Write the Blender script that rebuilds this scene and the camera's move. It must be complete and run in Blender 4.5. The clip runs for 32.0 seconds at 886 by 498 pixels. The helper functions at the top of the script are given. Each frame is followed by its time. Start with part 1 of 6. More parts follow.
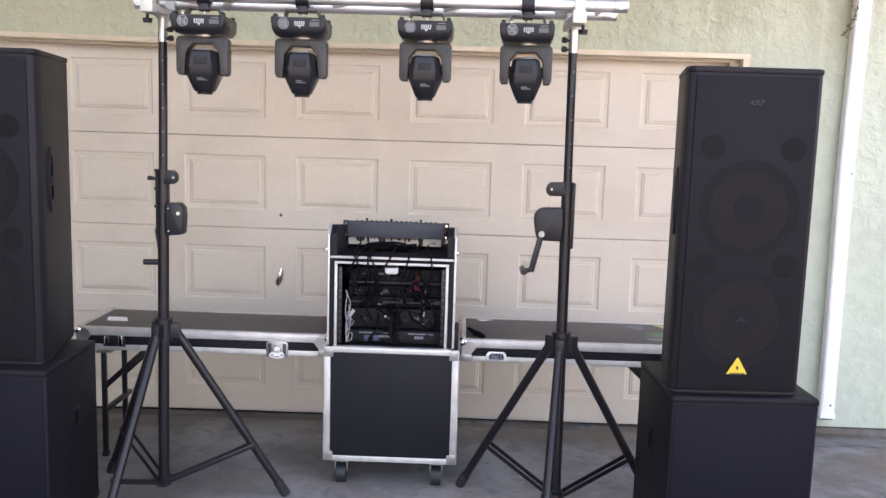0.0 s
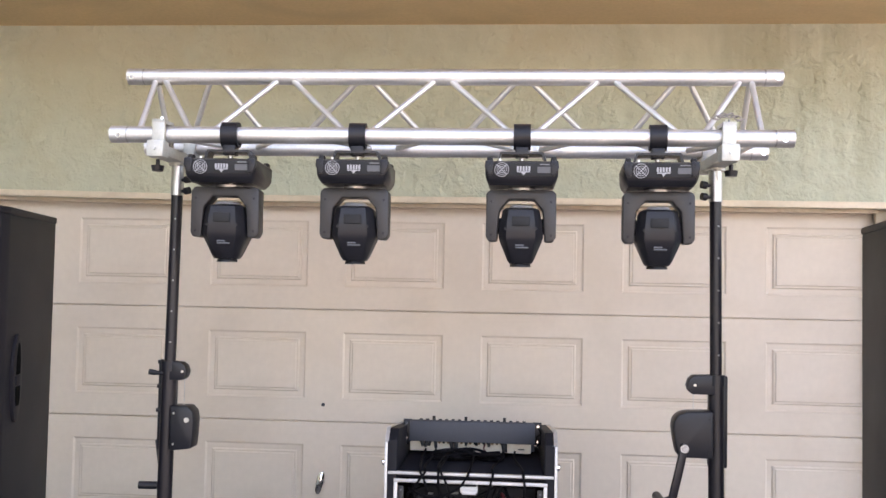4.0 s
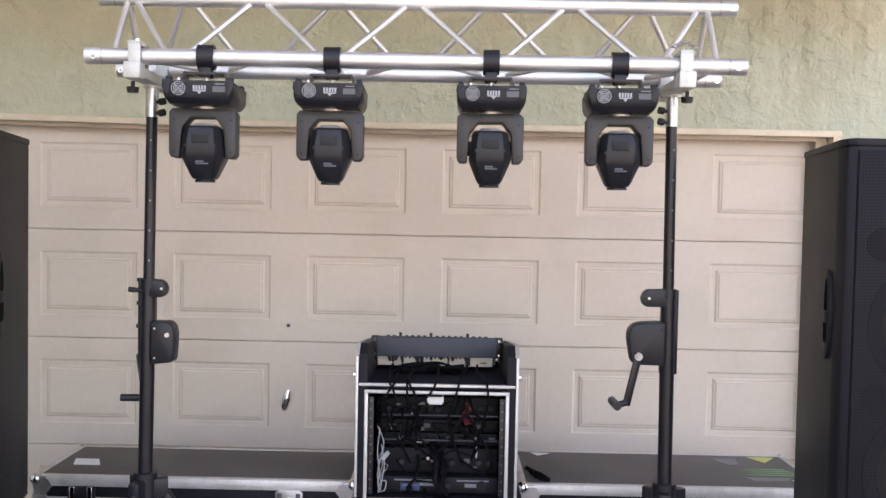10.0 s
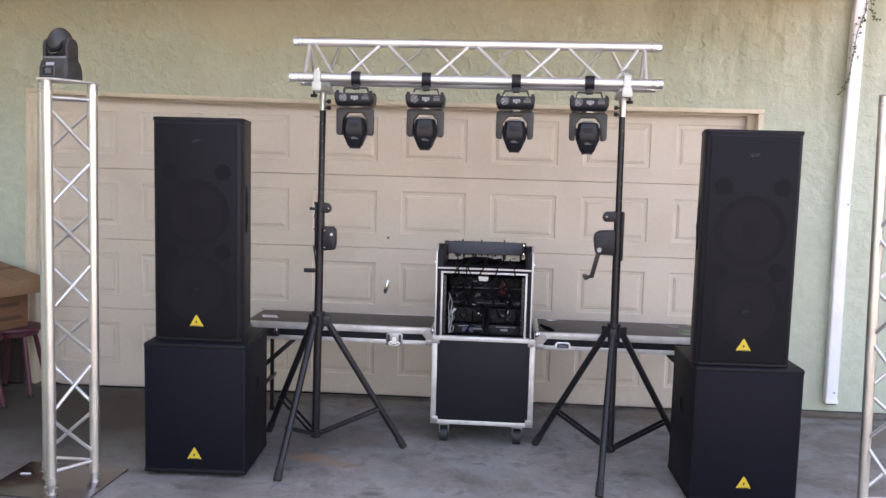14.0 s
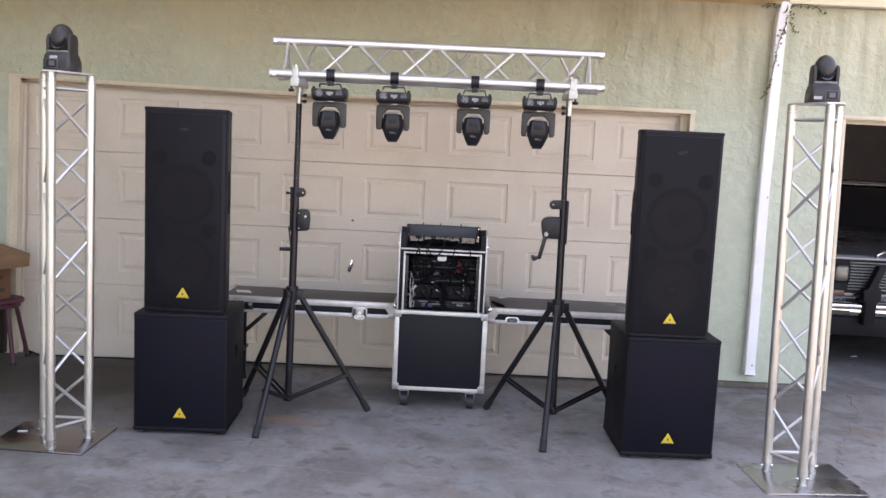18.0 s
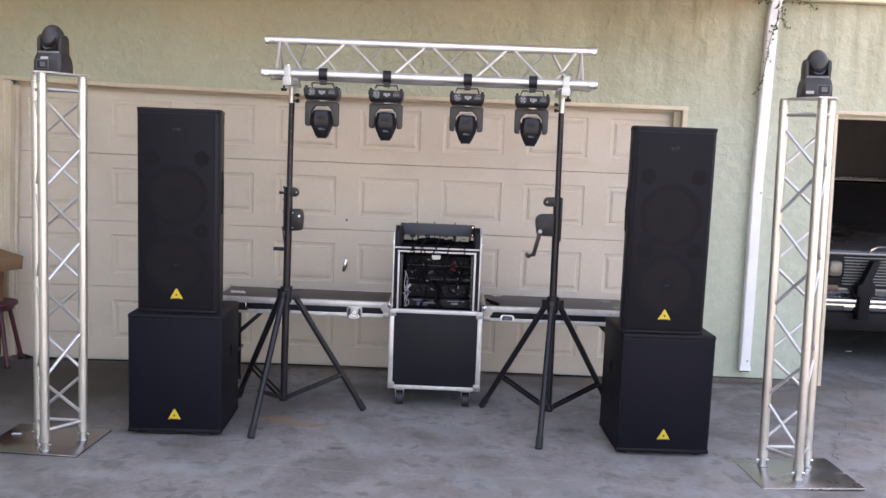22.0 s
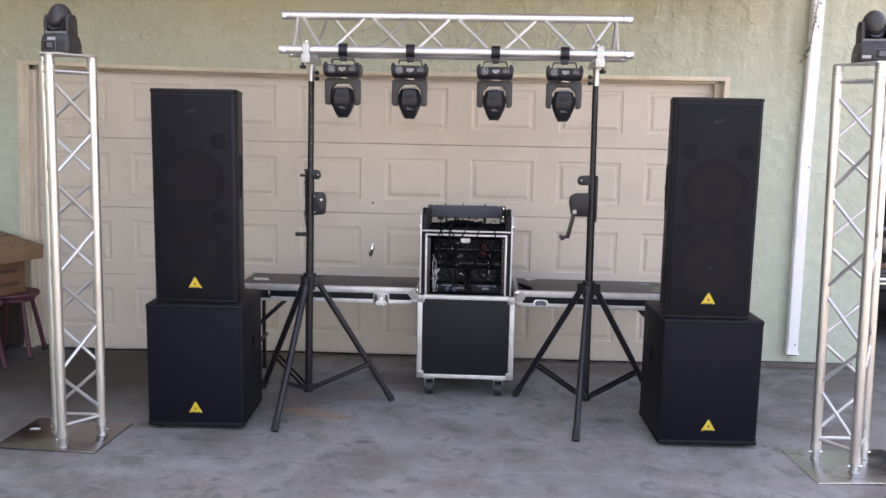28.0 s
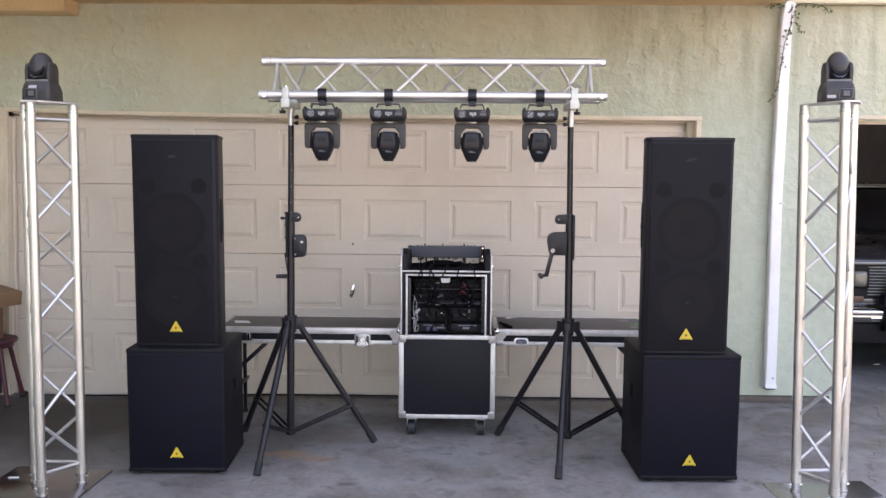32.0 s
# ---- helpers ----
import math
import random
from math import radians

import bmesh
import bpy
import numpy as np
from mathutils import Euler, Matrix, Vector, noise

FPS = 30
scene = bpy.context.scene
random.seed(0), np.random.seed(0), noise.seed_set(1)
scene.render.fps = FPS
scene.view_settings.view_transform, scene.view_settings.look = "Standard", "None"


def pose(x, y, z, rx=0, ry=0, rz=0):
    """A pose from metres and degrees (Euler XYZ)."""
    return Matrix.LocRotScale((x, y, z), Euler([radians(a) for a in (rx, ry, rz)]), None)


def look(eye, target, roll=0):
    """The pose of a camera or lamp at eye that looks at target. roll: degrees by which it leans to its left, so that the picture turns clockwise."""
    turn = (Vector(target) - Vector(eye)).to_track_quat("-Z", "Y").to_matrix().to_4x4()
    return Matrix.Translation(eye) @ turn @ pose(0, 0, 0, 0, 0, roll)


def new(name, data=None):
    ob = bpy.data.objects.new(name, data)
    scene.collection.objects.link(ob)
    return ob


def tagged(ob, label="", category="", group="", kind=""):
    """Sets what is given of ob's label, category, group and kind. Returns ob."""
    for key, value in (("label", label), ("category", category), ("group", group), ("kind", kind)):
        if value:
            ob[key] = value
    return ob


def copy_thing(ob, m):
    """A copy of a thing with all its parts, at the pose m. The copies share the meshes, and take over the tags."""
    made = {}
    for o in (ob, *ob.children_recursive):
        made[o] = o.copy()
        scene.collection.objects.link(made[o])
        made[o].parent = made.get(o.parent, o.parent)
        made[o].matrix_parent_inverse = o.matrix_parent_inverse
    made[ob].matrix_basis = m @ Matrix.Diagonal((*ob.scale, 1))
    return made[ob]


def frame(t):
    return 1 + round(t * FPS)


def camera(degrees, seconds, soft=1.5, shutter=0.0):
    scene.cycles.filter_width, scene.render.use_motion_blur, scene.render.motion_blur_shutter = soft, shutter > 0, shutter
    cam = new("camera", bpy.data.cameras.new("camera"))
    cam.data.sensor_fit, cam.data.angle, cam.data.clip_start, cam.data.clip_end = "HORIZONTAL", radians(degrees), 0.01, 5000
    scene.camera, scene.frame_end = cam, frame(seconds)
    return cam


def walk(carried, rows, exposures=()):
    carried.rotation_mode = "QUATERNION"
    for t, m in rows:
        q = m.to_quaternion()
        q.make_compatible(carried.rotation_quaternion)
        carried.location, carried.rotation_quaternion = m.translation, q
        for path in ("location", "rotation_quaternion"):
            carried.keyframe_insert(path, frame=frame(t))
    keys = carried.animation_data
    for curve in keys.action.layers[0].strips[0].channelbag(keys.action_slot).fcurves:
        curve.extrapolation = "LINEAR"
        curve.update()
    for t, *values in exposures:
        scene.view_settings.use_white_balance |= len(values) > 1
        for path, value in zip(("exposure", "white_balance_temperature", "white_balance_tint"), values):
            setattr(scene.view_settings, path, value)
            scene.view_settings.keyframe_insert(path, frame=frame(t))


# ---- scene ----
cam = camera(53.6, 32.0, soft=1.5)
PATH = [
    (0, (0.992, -4.733, 1.56), (0.949, -2.752, 1.287), 1.7),
    (0.2, (0.988, -4.735, 1.576), (0.921, -2.747, 1.372), 1.5),
    (0.3, (0.986, -4.736, 1.583), (0.919, -2.745, 1.408), 1.4),
    (0.5, (0.985, -4.737, 1.589), (0.899, -2.744, 1.444), 1.2),
    (0.7, (1.004, -4.728, 1.586), (0.957, -2.734, 1.44), 1.1),
    (0.8, (1.019, -4.719, 1.582), (1.0, -2.725, 1.437), 1.1),
    (1, (1.04, -4.701, 1.579), (1.068, -2.707, 1.433), 1.0),
    (1.2, (1.042, -4.689, 1.58), (1.029, -2.692, 1.468), 1.1),
    (1.3, (1.043, -4.684, 1.582), (0.995, -2.687, 1.478), 1.1),
    (1.5, (1.043, -4.666, 1.583), (0.901, -2.675, 1.461), 1.2),
    (1.7, (1.036, -4.633, 1.576), (0.827, -2.649, 1.434), 1.4),
    (1.8, (1.028, -4.61, 1.571), (0.789, -2.629, 1.437), 1.4),
    (2, (1.003, -4.555, 1.564), (0.753, -2.573, 1.46), 1.6),
    (2.2, (0.967, -4.489, 1.572), (0.779, -2.499, 1.524), 1.6),
    (2.3, (0.948, -4.455, 1.58), (0.796, -2.461, 1.561), 1.7),
    (2.5, (0.91, -4.387, 1.588), (0.78, -2.391, 1.59), 1.7),
    (2.7, (0.881, -4.325, 1.584), (0.739, -2.33, 1.569), 1.1),
    (2.8, (0.87, -4.294, 1.581), (0.73, -2.299, 1.556), 0.9),
    (3, (0.856, -4.226, 1.577), (0.714, -2.231, 1.552), 0.3),
    (3.5, (0.847, -4.015, 1.607), (0.674, -2.024, 1.688), 0.9),
    (5.5, (0.618, -3.717, 1.591), (0.627, -1.718, 1.651), 2.1),
    (6, (0.62, -3.705, 1.577), (0.615, -1.705, 1.565), 2.0),
    (6.5, (0.645, -3.727, 1.587), (0.614, -1.728, 1.616), 1.5),
    (7, (0.665, -3.751, 1.596), (0.649, -1.752, 1.666), 1.1),
    (7.5, (0.659, -3.753, 1.585), (0.637, -1.754, 1.608), 1.1),
    (8, (0.669, -3.739, 1.585), (0.66, -1.739, 1.616), 1.4),
    (8.5, (0.663, -3.731, 1.579), (0.663, -1.731, 1.599), 1.4),
    (8.7, (0.658, -3.731, 1.569), (0.646, -1.732, 1.524), 1.5),
    (8.8, (0.656, -3.731, 1.563), (0.641, -1.733, 1.488), 1.6),
    (9, (0.65, -3.731, 1.557), (0.66, -1.736, 1.424), 1.7),
    (9.2, (0.644, -3.743, 1.564), (0.654, -1.748, 1.431), 1.7),
    (9.3, (0.642, -3.758, 1.57), (0.655, -1.761, 1.461), 1.6),
    (9.5, (0.64, -3.805, 1.577), (0.695, -1.808, 1.488), 1.6),
    (9.7, (0.664, -3.871, 1.574), (0.705, -1.873, 1.487), 1.4),
    (9.8, (0.686, -3.908, 1.572), (0.712, -1.91, 1.494), 1.3),
    (10, (0.728, -3.983, 1.569), (0.714, -1.985, 1.498), 1.1),
    (10.2, (0.748, -4.053, 1.572), (0.656, -2.059, 1.463), 1.0),
    (10.3, (0.752, -4.089, 1.575), (0.638, -2.097, 1.434), 1.0),
    (10.5, (0.754, -4.169, 1.578), (0.635, -2.178, 1.432), 0.9),
    (10.7, (0.74, -4.265, 1.578), (0.65, -2.27, 1.473), 0.9),
    (10.8, (0.728, -4.316, 1.578), (0.665, -2.319, 1.491), 1.0),
    (11, (0.712, -4.413, 1.577), (0.672, -2.415, 1.496), 1.0),
    (11.2, (0.71, -4.497, 1.576), (0.689, -2.501, 1.453), 1.2),
    (11.3, (0.709, -4.538, 1.575), (0.687, -2.543, 1.441), 1.2),
    (11.5, (0.709, -4.634, 1.574), (0.672, -2.64, 1.431), 1.4),
    (11.7, (0.729, -4.757, 1.573), (0.668, -2.763, 1.432), 1.1),
    (11.8, (0.747, -4.823, 1.573), (0.649, -2.83, 1.433), 0.9),
    (12, (0.773, -4.946, 1.573), (0.612, -2.963, 1.366), 0.6),
    (12.2, (0.78, -5.043, 1.574), (0.606, -3.063, 1.357), 0.5),
    (12.3, (0.781, -5.085, 1.576), (0.635, -3.104, 1.35), 0.5),
    (12.5, (0.782, -5.17, 1.58), (0.682, -3.184, 1.364), 0.4),
    (12.7, (0.782, -5.268, 1.586), (0.699, -3.28, 1.384), 0.9),
    (12.8, (0.782, -5.322, 1.588), (0.703, -3.335, 1.377), 1.2),
    (13, (0.783, -5.437, 1.592), (0.718, -3.458, 1.311), 1.7),
    (13.2, (0.804, -5.555, 1.593), (0.741, -3.573, 1.334), 1.6),
    (13.3, (0.82, -5.613, 1.593), (0.728, -3.629, 1.359), 1.5),
    (13.5, (0.84, -5.723, 1.595), (0.682, -3.743, 1.364), 1.4),
    (13.7, (0.838, -5.82, 1.607), (0.629, -3.848, 1.343), 1.4),
    (13.8, (0.835, -5.865, 1.617), (0.626, -3.892, 1.365), 1.5),
    (14, (0.825, -5.952, 1.632), (0.677, -3.969, 1.421), 1.5),
    (14.2, (0.81, -6.039, 1.637), (0.762, -4.052, 1.416), 1.9),
    (14.3, (0.802, -6.081, 1.638), (0.806, -4.1, 1.363), 2.0),
    (14.5, (0.795, -6.156, 1.639), (0.837, -4.179, 1.336), 2.4),
    (14.7, (0.812, -6.216, 1.642), (0.824, -4.234, 1.371), 2.4),
    (14.8, (0.826, -6.242, 1.645), (0.809, -4.258, 1.392), 2.3),
    (15, (0.843, -6.293, 1.655), (0.776, -4.31, 1.406), 2.3),
    (15.2, (0.833, -6.347, 1.67), (0.747, -4.365, 1.42), 2.3),
    (15.3, (0.824, -6.372, 1.678), (0.752, -4.386, 1.452), 2.3),
    (15.5, (0.806, -6.407, 1.685), (0.787, -4.418, 1.48), 2.3),
    (17.5, (0.761, -6.476, 1.672), (0.748, -4.491, 1.426), 2.6),
    (18, (0.769, -6.471, 1.67), (0.742, -4.486, 1.429), 2.7),
    (18.5, (0.756, -6.476, 1.673), (0.707, -4.49, 1.439), 3.1),
    (19, (0.761, -6.472, 1.669), (0.715, -4.488, 1.425), 3.1),
    (19.5, (0.759, -6.475, 1.67), (0.718, -4.491, 1.419), 2.9),
    (20, (0.758, -6.476, 1.663), (0.719, -4.492, 1.411), 2.8),
    (20.5, (0.754, -6.473, 1.662), (0.714, -4.49, 1.41), 2.9),
    (21, (0.755, -6.475, 1.669), (0.717, -4.492, 1.412), 2.9),
    (21.5, (0.773, -6.472, 1.663), (0.748, -4.487, 1.413), 2.5),
    (22, (0.775, -6.468, 1.658), (0.759, -4.482, 1.418), 2.2),
    (22.5, (0.826, -6.438, 1.646), (0.809, -4.453, 1.397), 1.8),
    (22.7, (0.852, -6.424, 1.646), (0.82, -4.439, 1.4), 1.7),
    (23, (0.87, -6.405, 1.647), (0.78, -4.421, 1.411), 1.5),
    (23.3, (0.869, -6.386, 1.646), (0.726, -4.408, 1.387), 1.4),
    (23.5, (0.866, -6.368, 1.646), (0.707, -4.392, 1.384), 1.4),
    (23.7, (0.832, -6.342, 1.648), (0.692, -4.364, 1.39), 1.5),
    (24, (0.773, -6.299, 1.653), (0.732, -4.313, 1.423), 1.6),
    (24.3, (0.78, -6.265, 1.652), (0.778, -4.278, 1.425), 1.4),
    (24.5, (0.787, -6.25, 1.65), (0.768, -4.262, 1.437), 1.3),
    (25, (0.793, -6.239, 1.644), (0.786, -4.251, 1.422), 2.1),
    (25.5, (0.8, -6.24, 1.648), (0.789, -4.252, 1.422), 1.9),
    (27.5, (0.793, -6.244, 1.651), (0.713, -4.26, 1.408), 1.1),
    (28, (0.797, -6.224, 1.641), (0.706, -4.247, 1.356), 1.1),
    (28.5, (0.797, -6.221, 1.644), (0.712, -4.244, 1.355), 1.1),
    (29, (0.794, -6.214, 1.642), (0.72, -4.237, 1.349), 1.1),
    (29.5, (0.79, -6.24, 1.649), (0.721, -4.259, 1.38), 1.1),
    (30, (0.794, -6.274, 1.663), (0.734, -4.29, 1.417), 1.0),
    (30.5, (0.793, -6.278, 1.657), (0.748, -4.291, 1.431), 0.7),
    (31, (0.794, -6.282, 1.657), (0.747, -4.294, 1.448), 0.6),
    (31.5, (0.794, -6.281, 1.66), (0.751, -4.292, 1.449), 0.6),
    (32, (0.796, -6.269, 1.653), (0.75, -4.28, 1.457), 0.4),
]
walk(
    cam,
    [(t, look(eye, target, roll)) for t, eye, target, roll in PATH],
    [(0, 3.30, 8500, 24), (0.5, 3.14, 8500, 24), (1, 2.76, 8500, 24), (1.4, 2.89, 8500, 24), (1.8, 3.16, 8500, 24), (2, 3.41, 8500, 24), (3, 3.31, 8500, 24), (6, 2.96, 8500, 24), (7, 2.96, 8500, 24), (9, 2.97, 8500, 24), (11, 3.16, 8500, 24), (13, 2.98, 8500, 24), (15, 2.98, 8500, 24), (18, 2.90, 8500, 24), (22, 2.90, 8500, 24), (24, 2.94, 8500, 24), (29, 2.91, 8500, 24), (32, 2.90, 8500, 24)],
)


# ---- light: open shade in front of the house, the sun stands behind it ----
SUN_FROM = Vector((-0.42, 0.75, 1.0)).normalized()
world = bpy.data.worlds.new("sky")
scene.world = world
world.use_nodes = True
wn = world.node_tree
sky = wn.nodes.new("ShaderNodeTexSky")
sky.sky_type = "NISHITA"
sky.sun_disc = False
sky.sun_elevation = math.asin(SUN_FROM.z)
sky.sun_rotation = math.atan2(SUN_FROM.x, SUN_FROM.y)
sky.air_density, sky.dust_density, sky.ozone_density = 1.0, 3.0, 1.0
wn.nodes["Background"].inputs["Strength"].default_value = 0.15
wn.links.new(sky.outputs["Color"], wn.nodes["Background"].inputs["Color"])
sun = new("sun", bpy.data.lights.new("sun", "SUN"))
sun.data.energy, sun.data.angle, sun.data.color = 4.0, radians(0.6), (1.0, 0.94, 0.84)
sun.matrix_world = look((0, 0, 12), Vector((0, 0, 12)) - SUN_FROM)


# ---- materials ----
def material(name, base, rough=0.6, metal=0.0, vary=0.12, scale=6.0, fine=60.0, bump=0.15, depth=0.002, stain=None, stain_scale=2.0, stain_amount=0.5, per_object=0.0, stretch=(1, 1, 1), coat=0.0, gloss_level=0.5):
    """Two scales of colour change, stains with a shape of their own, rough change and fine relief."""
    m = bpy.data.materials.new(name)
    m.use_nodes = True
    t = m.node_tree
    n, link = t.nodes, t.links.new
    out = n["Principled BSDF"]
    out.inputs["Metallic"].default_value = metal
    out.inputs["Specular IOR Level"].default_value = gloss_level
    if coat:
        out.inputs["Coat Weight"].default_value = coat
        out.inputs["Coat Roughness"].default_value = 0.15
    place = n.new("ShaderNodeTexCoord")
    mapping = n.new("ShaderNodeMapping")
    mapping.inputs["Scale"].default_value = stretch
    link(place.outputs["Object"], mapping.inputs["Vector"])

    def noise_node(s, detail=5.0, distort=0.0):
        k = n.new("ShaderNodeTexNoise")
        k.inputs["Scale"].default_value, k.inputs["Detail"].default_value, k.inputs["Distortion"].default_value = s, detail, distort
        link(mapping.outputs["Vector"], k.inputs["Vector"])
        return k

    big, small = noise_node(scale), noise_node(fine)
    tone = n.new("ShaderNodeMath")
    tone.operation = "ADD"
    link(big.outputs["Fac"], tone.inputs[0])
    link(small.outputs["Fac"], tone.inputs[1])
    ramp = n.new("ShaderNodeMapRange")
    ramp.inputs["From Min"].default_value, ramp.inputs["From Max"].default_value = 0.6, 1.4
    ramp.inputs["To Min"].default_value, ramp.inputs["To Max"].default_value = 1 - vary, 1 + vary
    link(tone.outputs[0], ramp.inputs["Value"])
    colour = n.new("ShaderNodeVectorMath")
    colour.operation = "SCALE"
    colour.inputs[0].default_value = base
    factor = ramp.outputs["Result"]
    if per_object:
        info = n.new("ShaderNodeObjectInfo")
        own = n.new("ShaderNodeMapRange")
        own.inputs["To Min"].default_value, own.inputs["To Max"].default_value = 1 - per_object, 1 + per_object
        link(info.outputs["Random"], own.inputs["Value"])
        both = n.new("ShaderNodeMath")
        both.operation = "MULTIPLY"
        link(factor, both.inputs[0])
        link(own.outputs["Result"], both.inputs[1])
        factor = both.outputs[0]
    link(factor, colour.inputs["Scale"])
    final = colour.outputs["Vector"]
    if stain:
        blot = noise_node(stain_scale, 7.0, 0.6)
        cut = n.new("ShaderNodeMapRange")
        cut.inputs["From Min"].default_value, cut.inputs["From Max"].default_value = 0.5, 0.72
        cut.inputs["To Max"].default_value = stain_amount
        link(blot.outputs["Fac"], cut.inputs["Value"])
        mix = n.new("ShaderNodeMix")
        mix.data_type = "RGBA"
        link(cut.outputs["Result"], mix.inputs["Factor"])
        link(final, mix.inputs["A"])
        mix.inputs["B"].default_value = (*stain, 1)
        final = mix.outputs["Result"]
    link(final, out.inputs["Base Color"])
    gloss = n.new("ShaderNodeMapRange")
    gloss.inputs["To Min"].default_value, gloss.inputs["To Max"].default_value = max(0.02, rough - 0.1), min(1, rough + 0.1)
    link(big.outputs["Fac"], gloss.inputs["Value"])
    link(gloss.outputs["Result"], out.inputs["Roughness"])
    if bump:
        relief = n.new("ShaderNodeBump")
        relief.inputs["Strength"].default_value, relief.inputs["Distance"].default_value = bump, depth
        link(small.outputs["Fac"], relief.inputs["Height"])
        link(relief.outputs["Normal"], out.inputs["Normal"])
    return m


def stucco_material():
    """Skip-trowelled stucco: flat islands with curved ridges between, painted pale green."""
    m = material("stucco", (0.465, 0.508, 0.412), 0.85, vary=0.12, scale=1.6, fine=16, bump=0.0, stain=(0.42, 0.42, 0.32), stain_scale=1.3, stain_amount=0.35)
    t = m.node_tree
    n, link = t.nodes, t.links.new
    place = n["Texture Coordinate"]
    warp = n.new("ShaderNodeTexNoise")
    warp.inputs["Scale"].default_value, warp.inputs["Detail"].default_value, warp.inputs["Distortion"].default_value = 16, 9, 0.3
    grain = n.new("ShaderNodeTexNoise")
    grain.inputs["Scale"].default_value = 70
    for k in (warp, grain):
        link(place.outputs["Object"], k.inputs["Vector"])
    cut = n.new("ShaderNodeMapRange")
    cut.inputs["From Min"].default_value, cut.inputs["From Max"].default_value = 0.40, 0.64
    link(warp.outputs["Fac"], cut.inputs["Value"])
    zone = n.new("ShaderNodeTexNoise")
    zone.inputs["Scale"].default_value = 1.1
    link(place.outputs["Object"], zone.inputs["Vector"])
    much = n.new("ShaderNodeMapRange")
    much.inputs["From Min"].default_value, much.inputs["From Max"].default_value = 0.38, 0.66
    much.inputs["To Min"].default_value, much.inputs["To Max"].default_value = 0.45, 1.0
    link(zone.outputs["Fac"], much.inputs["Value"])
    ridge = n.new("ShaderNodeMath")
    ridge.operation = "MULTIPLY"
    link(cut.outputs["Result"], ridge.inputs[0])
    link(much.outputs["Result"], ridge.inputs[1])
    mix = n.new("ShaderNodeMath")
    mix.operation = "MULTIPLY_ADD"
    mix.inputs[1].default_value = 0.45
    link(grain.outputs["Fac"], mix.inputs[0])
    link(ridge.outputs[0], mix.inputs[2])
    out = n["Principled BSDF"]
    apart = n.new("ShaderNodeSeparateXYZ")
    link(place.outputs["Object"], apart.inputs["Vector"])
    for mott, lo, hi, most, colour in ((4.5, 0.46, 0.70, 0.55, (0.43, 0.40, 0.28)), (11.0, 0.56, 0.70, 0.4, (0.40, 0.44, 0.36)), (0.8, 0.36, 0.62, 0.62, (0.52, 0.475, 0.335))):
        k = n.new("ShaderNodeTexNoise")
        k.inputs["Scale"].default_value, k.inputs["Detail"].default_value, k.inputs["Distortion"].default_value = mott, 8, 0.5
        link(place.outputs["Object"], k.inputs["Vector"])
        amount = n.new("ShaderNodeMapRange")
        amount.inputs["From Min"].default_value, amount.inputs["From Max"].default_value, amount.inputs["To Max"].default_value = lo, hi, most
        link(k.outputs["Fac"], amount.inputs["Value"])
        strength = amount.outputs["Result"]
        if mott < 6:
            # the brown tint is strongest high on the wall
            high = n.new("ShaderNodeMapRange")
            high.inputs["From Min"].default_value, high.inputs["From Max"].default_value = 1.5, 2.6
            link(apart.outputs["Z"], high.inputs["Value"])
            both = n.new("ShaderNodeMath")
            both.operation = "MULTIPLY"
            link(strength, both.inputs[0])
            link(high.outputs["Result"], both.inputs[1])
            strength = both.outputs[0]
        tint = n.new("ShaderNodeMix")
        tint.data_type = "RGBA"
        link(strength, tint.inputs["Factor"])
        link(out.inputs["Base Color"].links[0].from_socket, tint.inputs["A"])
        tint.inputs["B"].default_value = (*colour, 1)
        link(tint.outputs["Result"], out.inputs["Base Color"])
    # old run-off streaks between the door and the downspout
    drip = n.new("ShaderNodeMapping")
    drip.inputs["Scale"].default_value = (9.0, 1.0, 1.3)
    link(place.outputs["Object"], drip.inputs["Vector"])
    runs = n.new("ShaderNodeTexNoise")
    runs.inputs["Scale"].default_value, runs.inputs["Detail"].default_value, runs.inputs["Distortion"].default_value = 1.0, 7, 0.4
    link(drip.outputs["Vector"], runs.inputs["Vector"])
    mask = None
    for source, lo, hi, most in ((runs.outputs["Fac"], 0.42, 0.66, 0.75), (apart.outputs["Z"], 1.75, 2.35, 1.0), (apart.outputs["X"], 0.9, 2.0, 1.0)):
        step = n.new("ShaderNodeMapRange")
        step.inputs["From Min"].default_value, step.inputs["From Max"].default_value, step.inputs["To Max"].default_value = lo, hi, most
        link(source, step.inputs["Value"])
        if mask is None:
            mask = step.outputs["Result"]
        else:
            both = n.new("ShaderNodeMath")
            both.operation = "MULTIPLY"
            link(mask, both.inputs[0])
            link(step.outputs["Result"], both.inputs[1])
            mask = both.outputs[0]
    tint = n.new("ShaderNodeMix")
    tint.data_type = "RGBA"
    link(mask, tint.inputs["Factor"])
    link(out.inputs["Base Color"].links[0].from_socket, tint.inputs["A"])
    tint.inputs["B"].default_value = (0.315, 0.315, 0.225, 1)
    link(tint.outputs["Result"], out.inputs["Base Color"])
    relief = n.new("ShaderNodeBump")
    relief.inputs["Strength"].default_value, relief.inputs["Distance"].default_value = 0.85, 0.009
    coarse = n.new("ShaderNodeMapRange")
    coarse.inputs["From Min"].default_value, coarse.inputs["From Max"].default_value = 0.9, 2.1
    coarse.inputs["To Min"].default_value, coarse.inputs["To Max"].default_value = 0.45, 1.15
    link(apart.outputs["Z"], coarse.inputs["Value"])
    worked = n.new("ShaderNodeMath")
    worked.operation = "MULTIPLY"
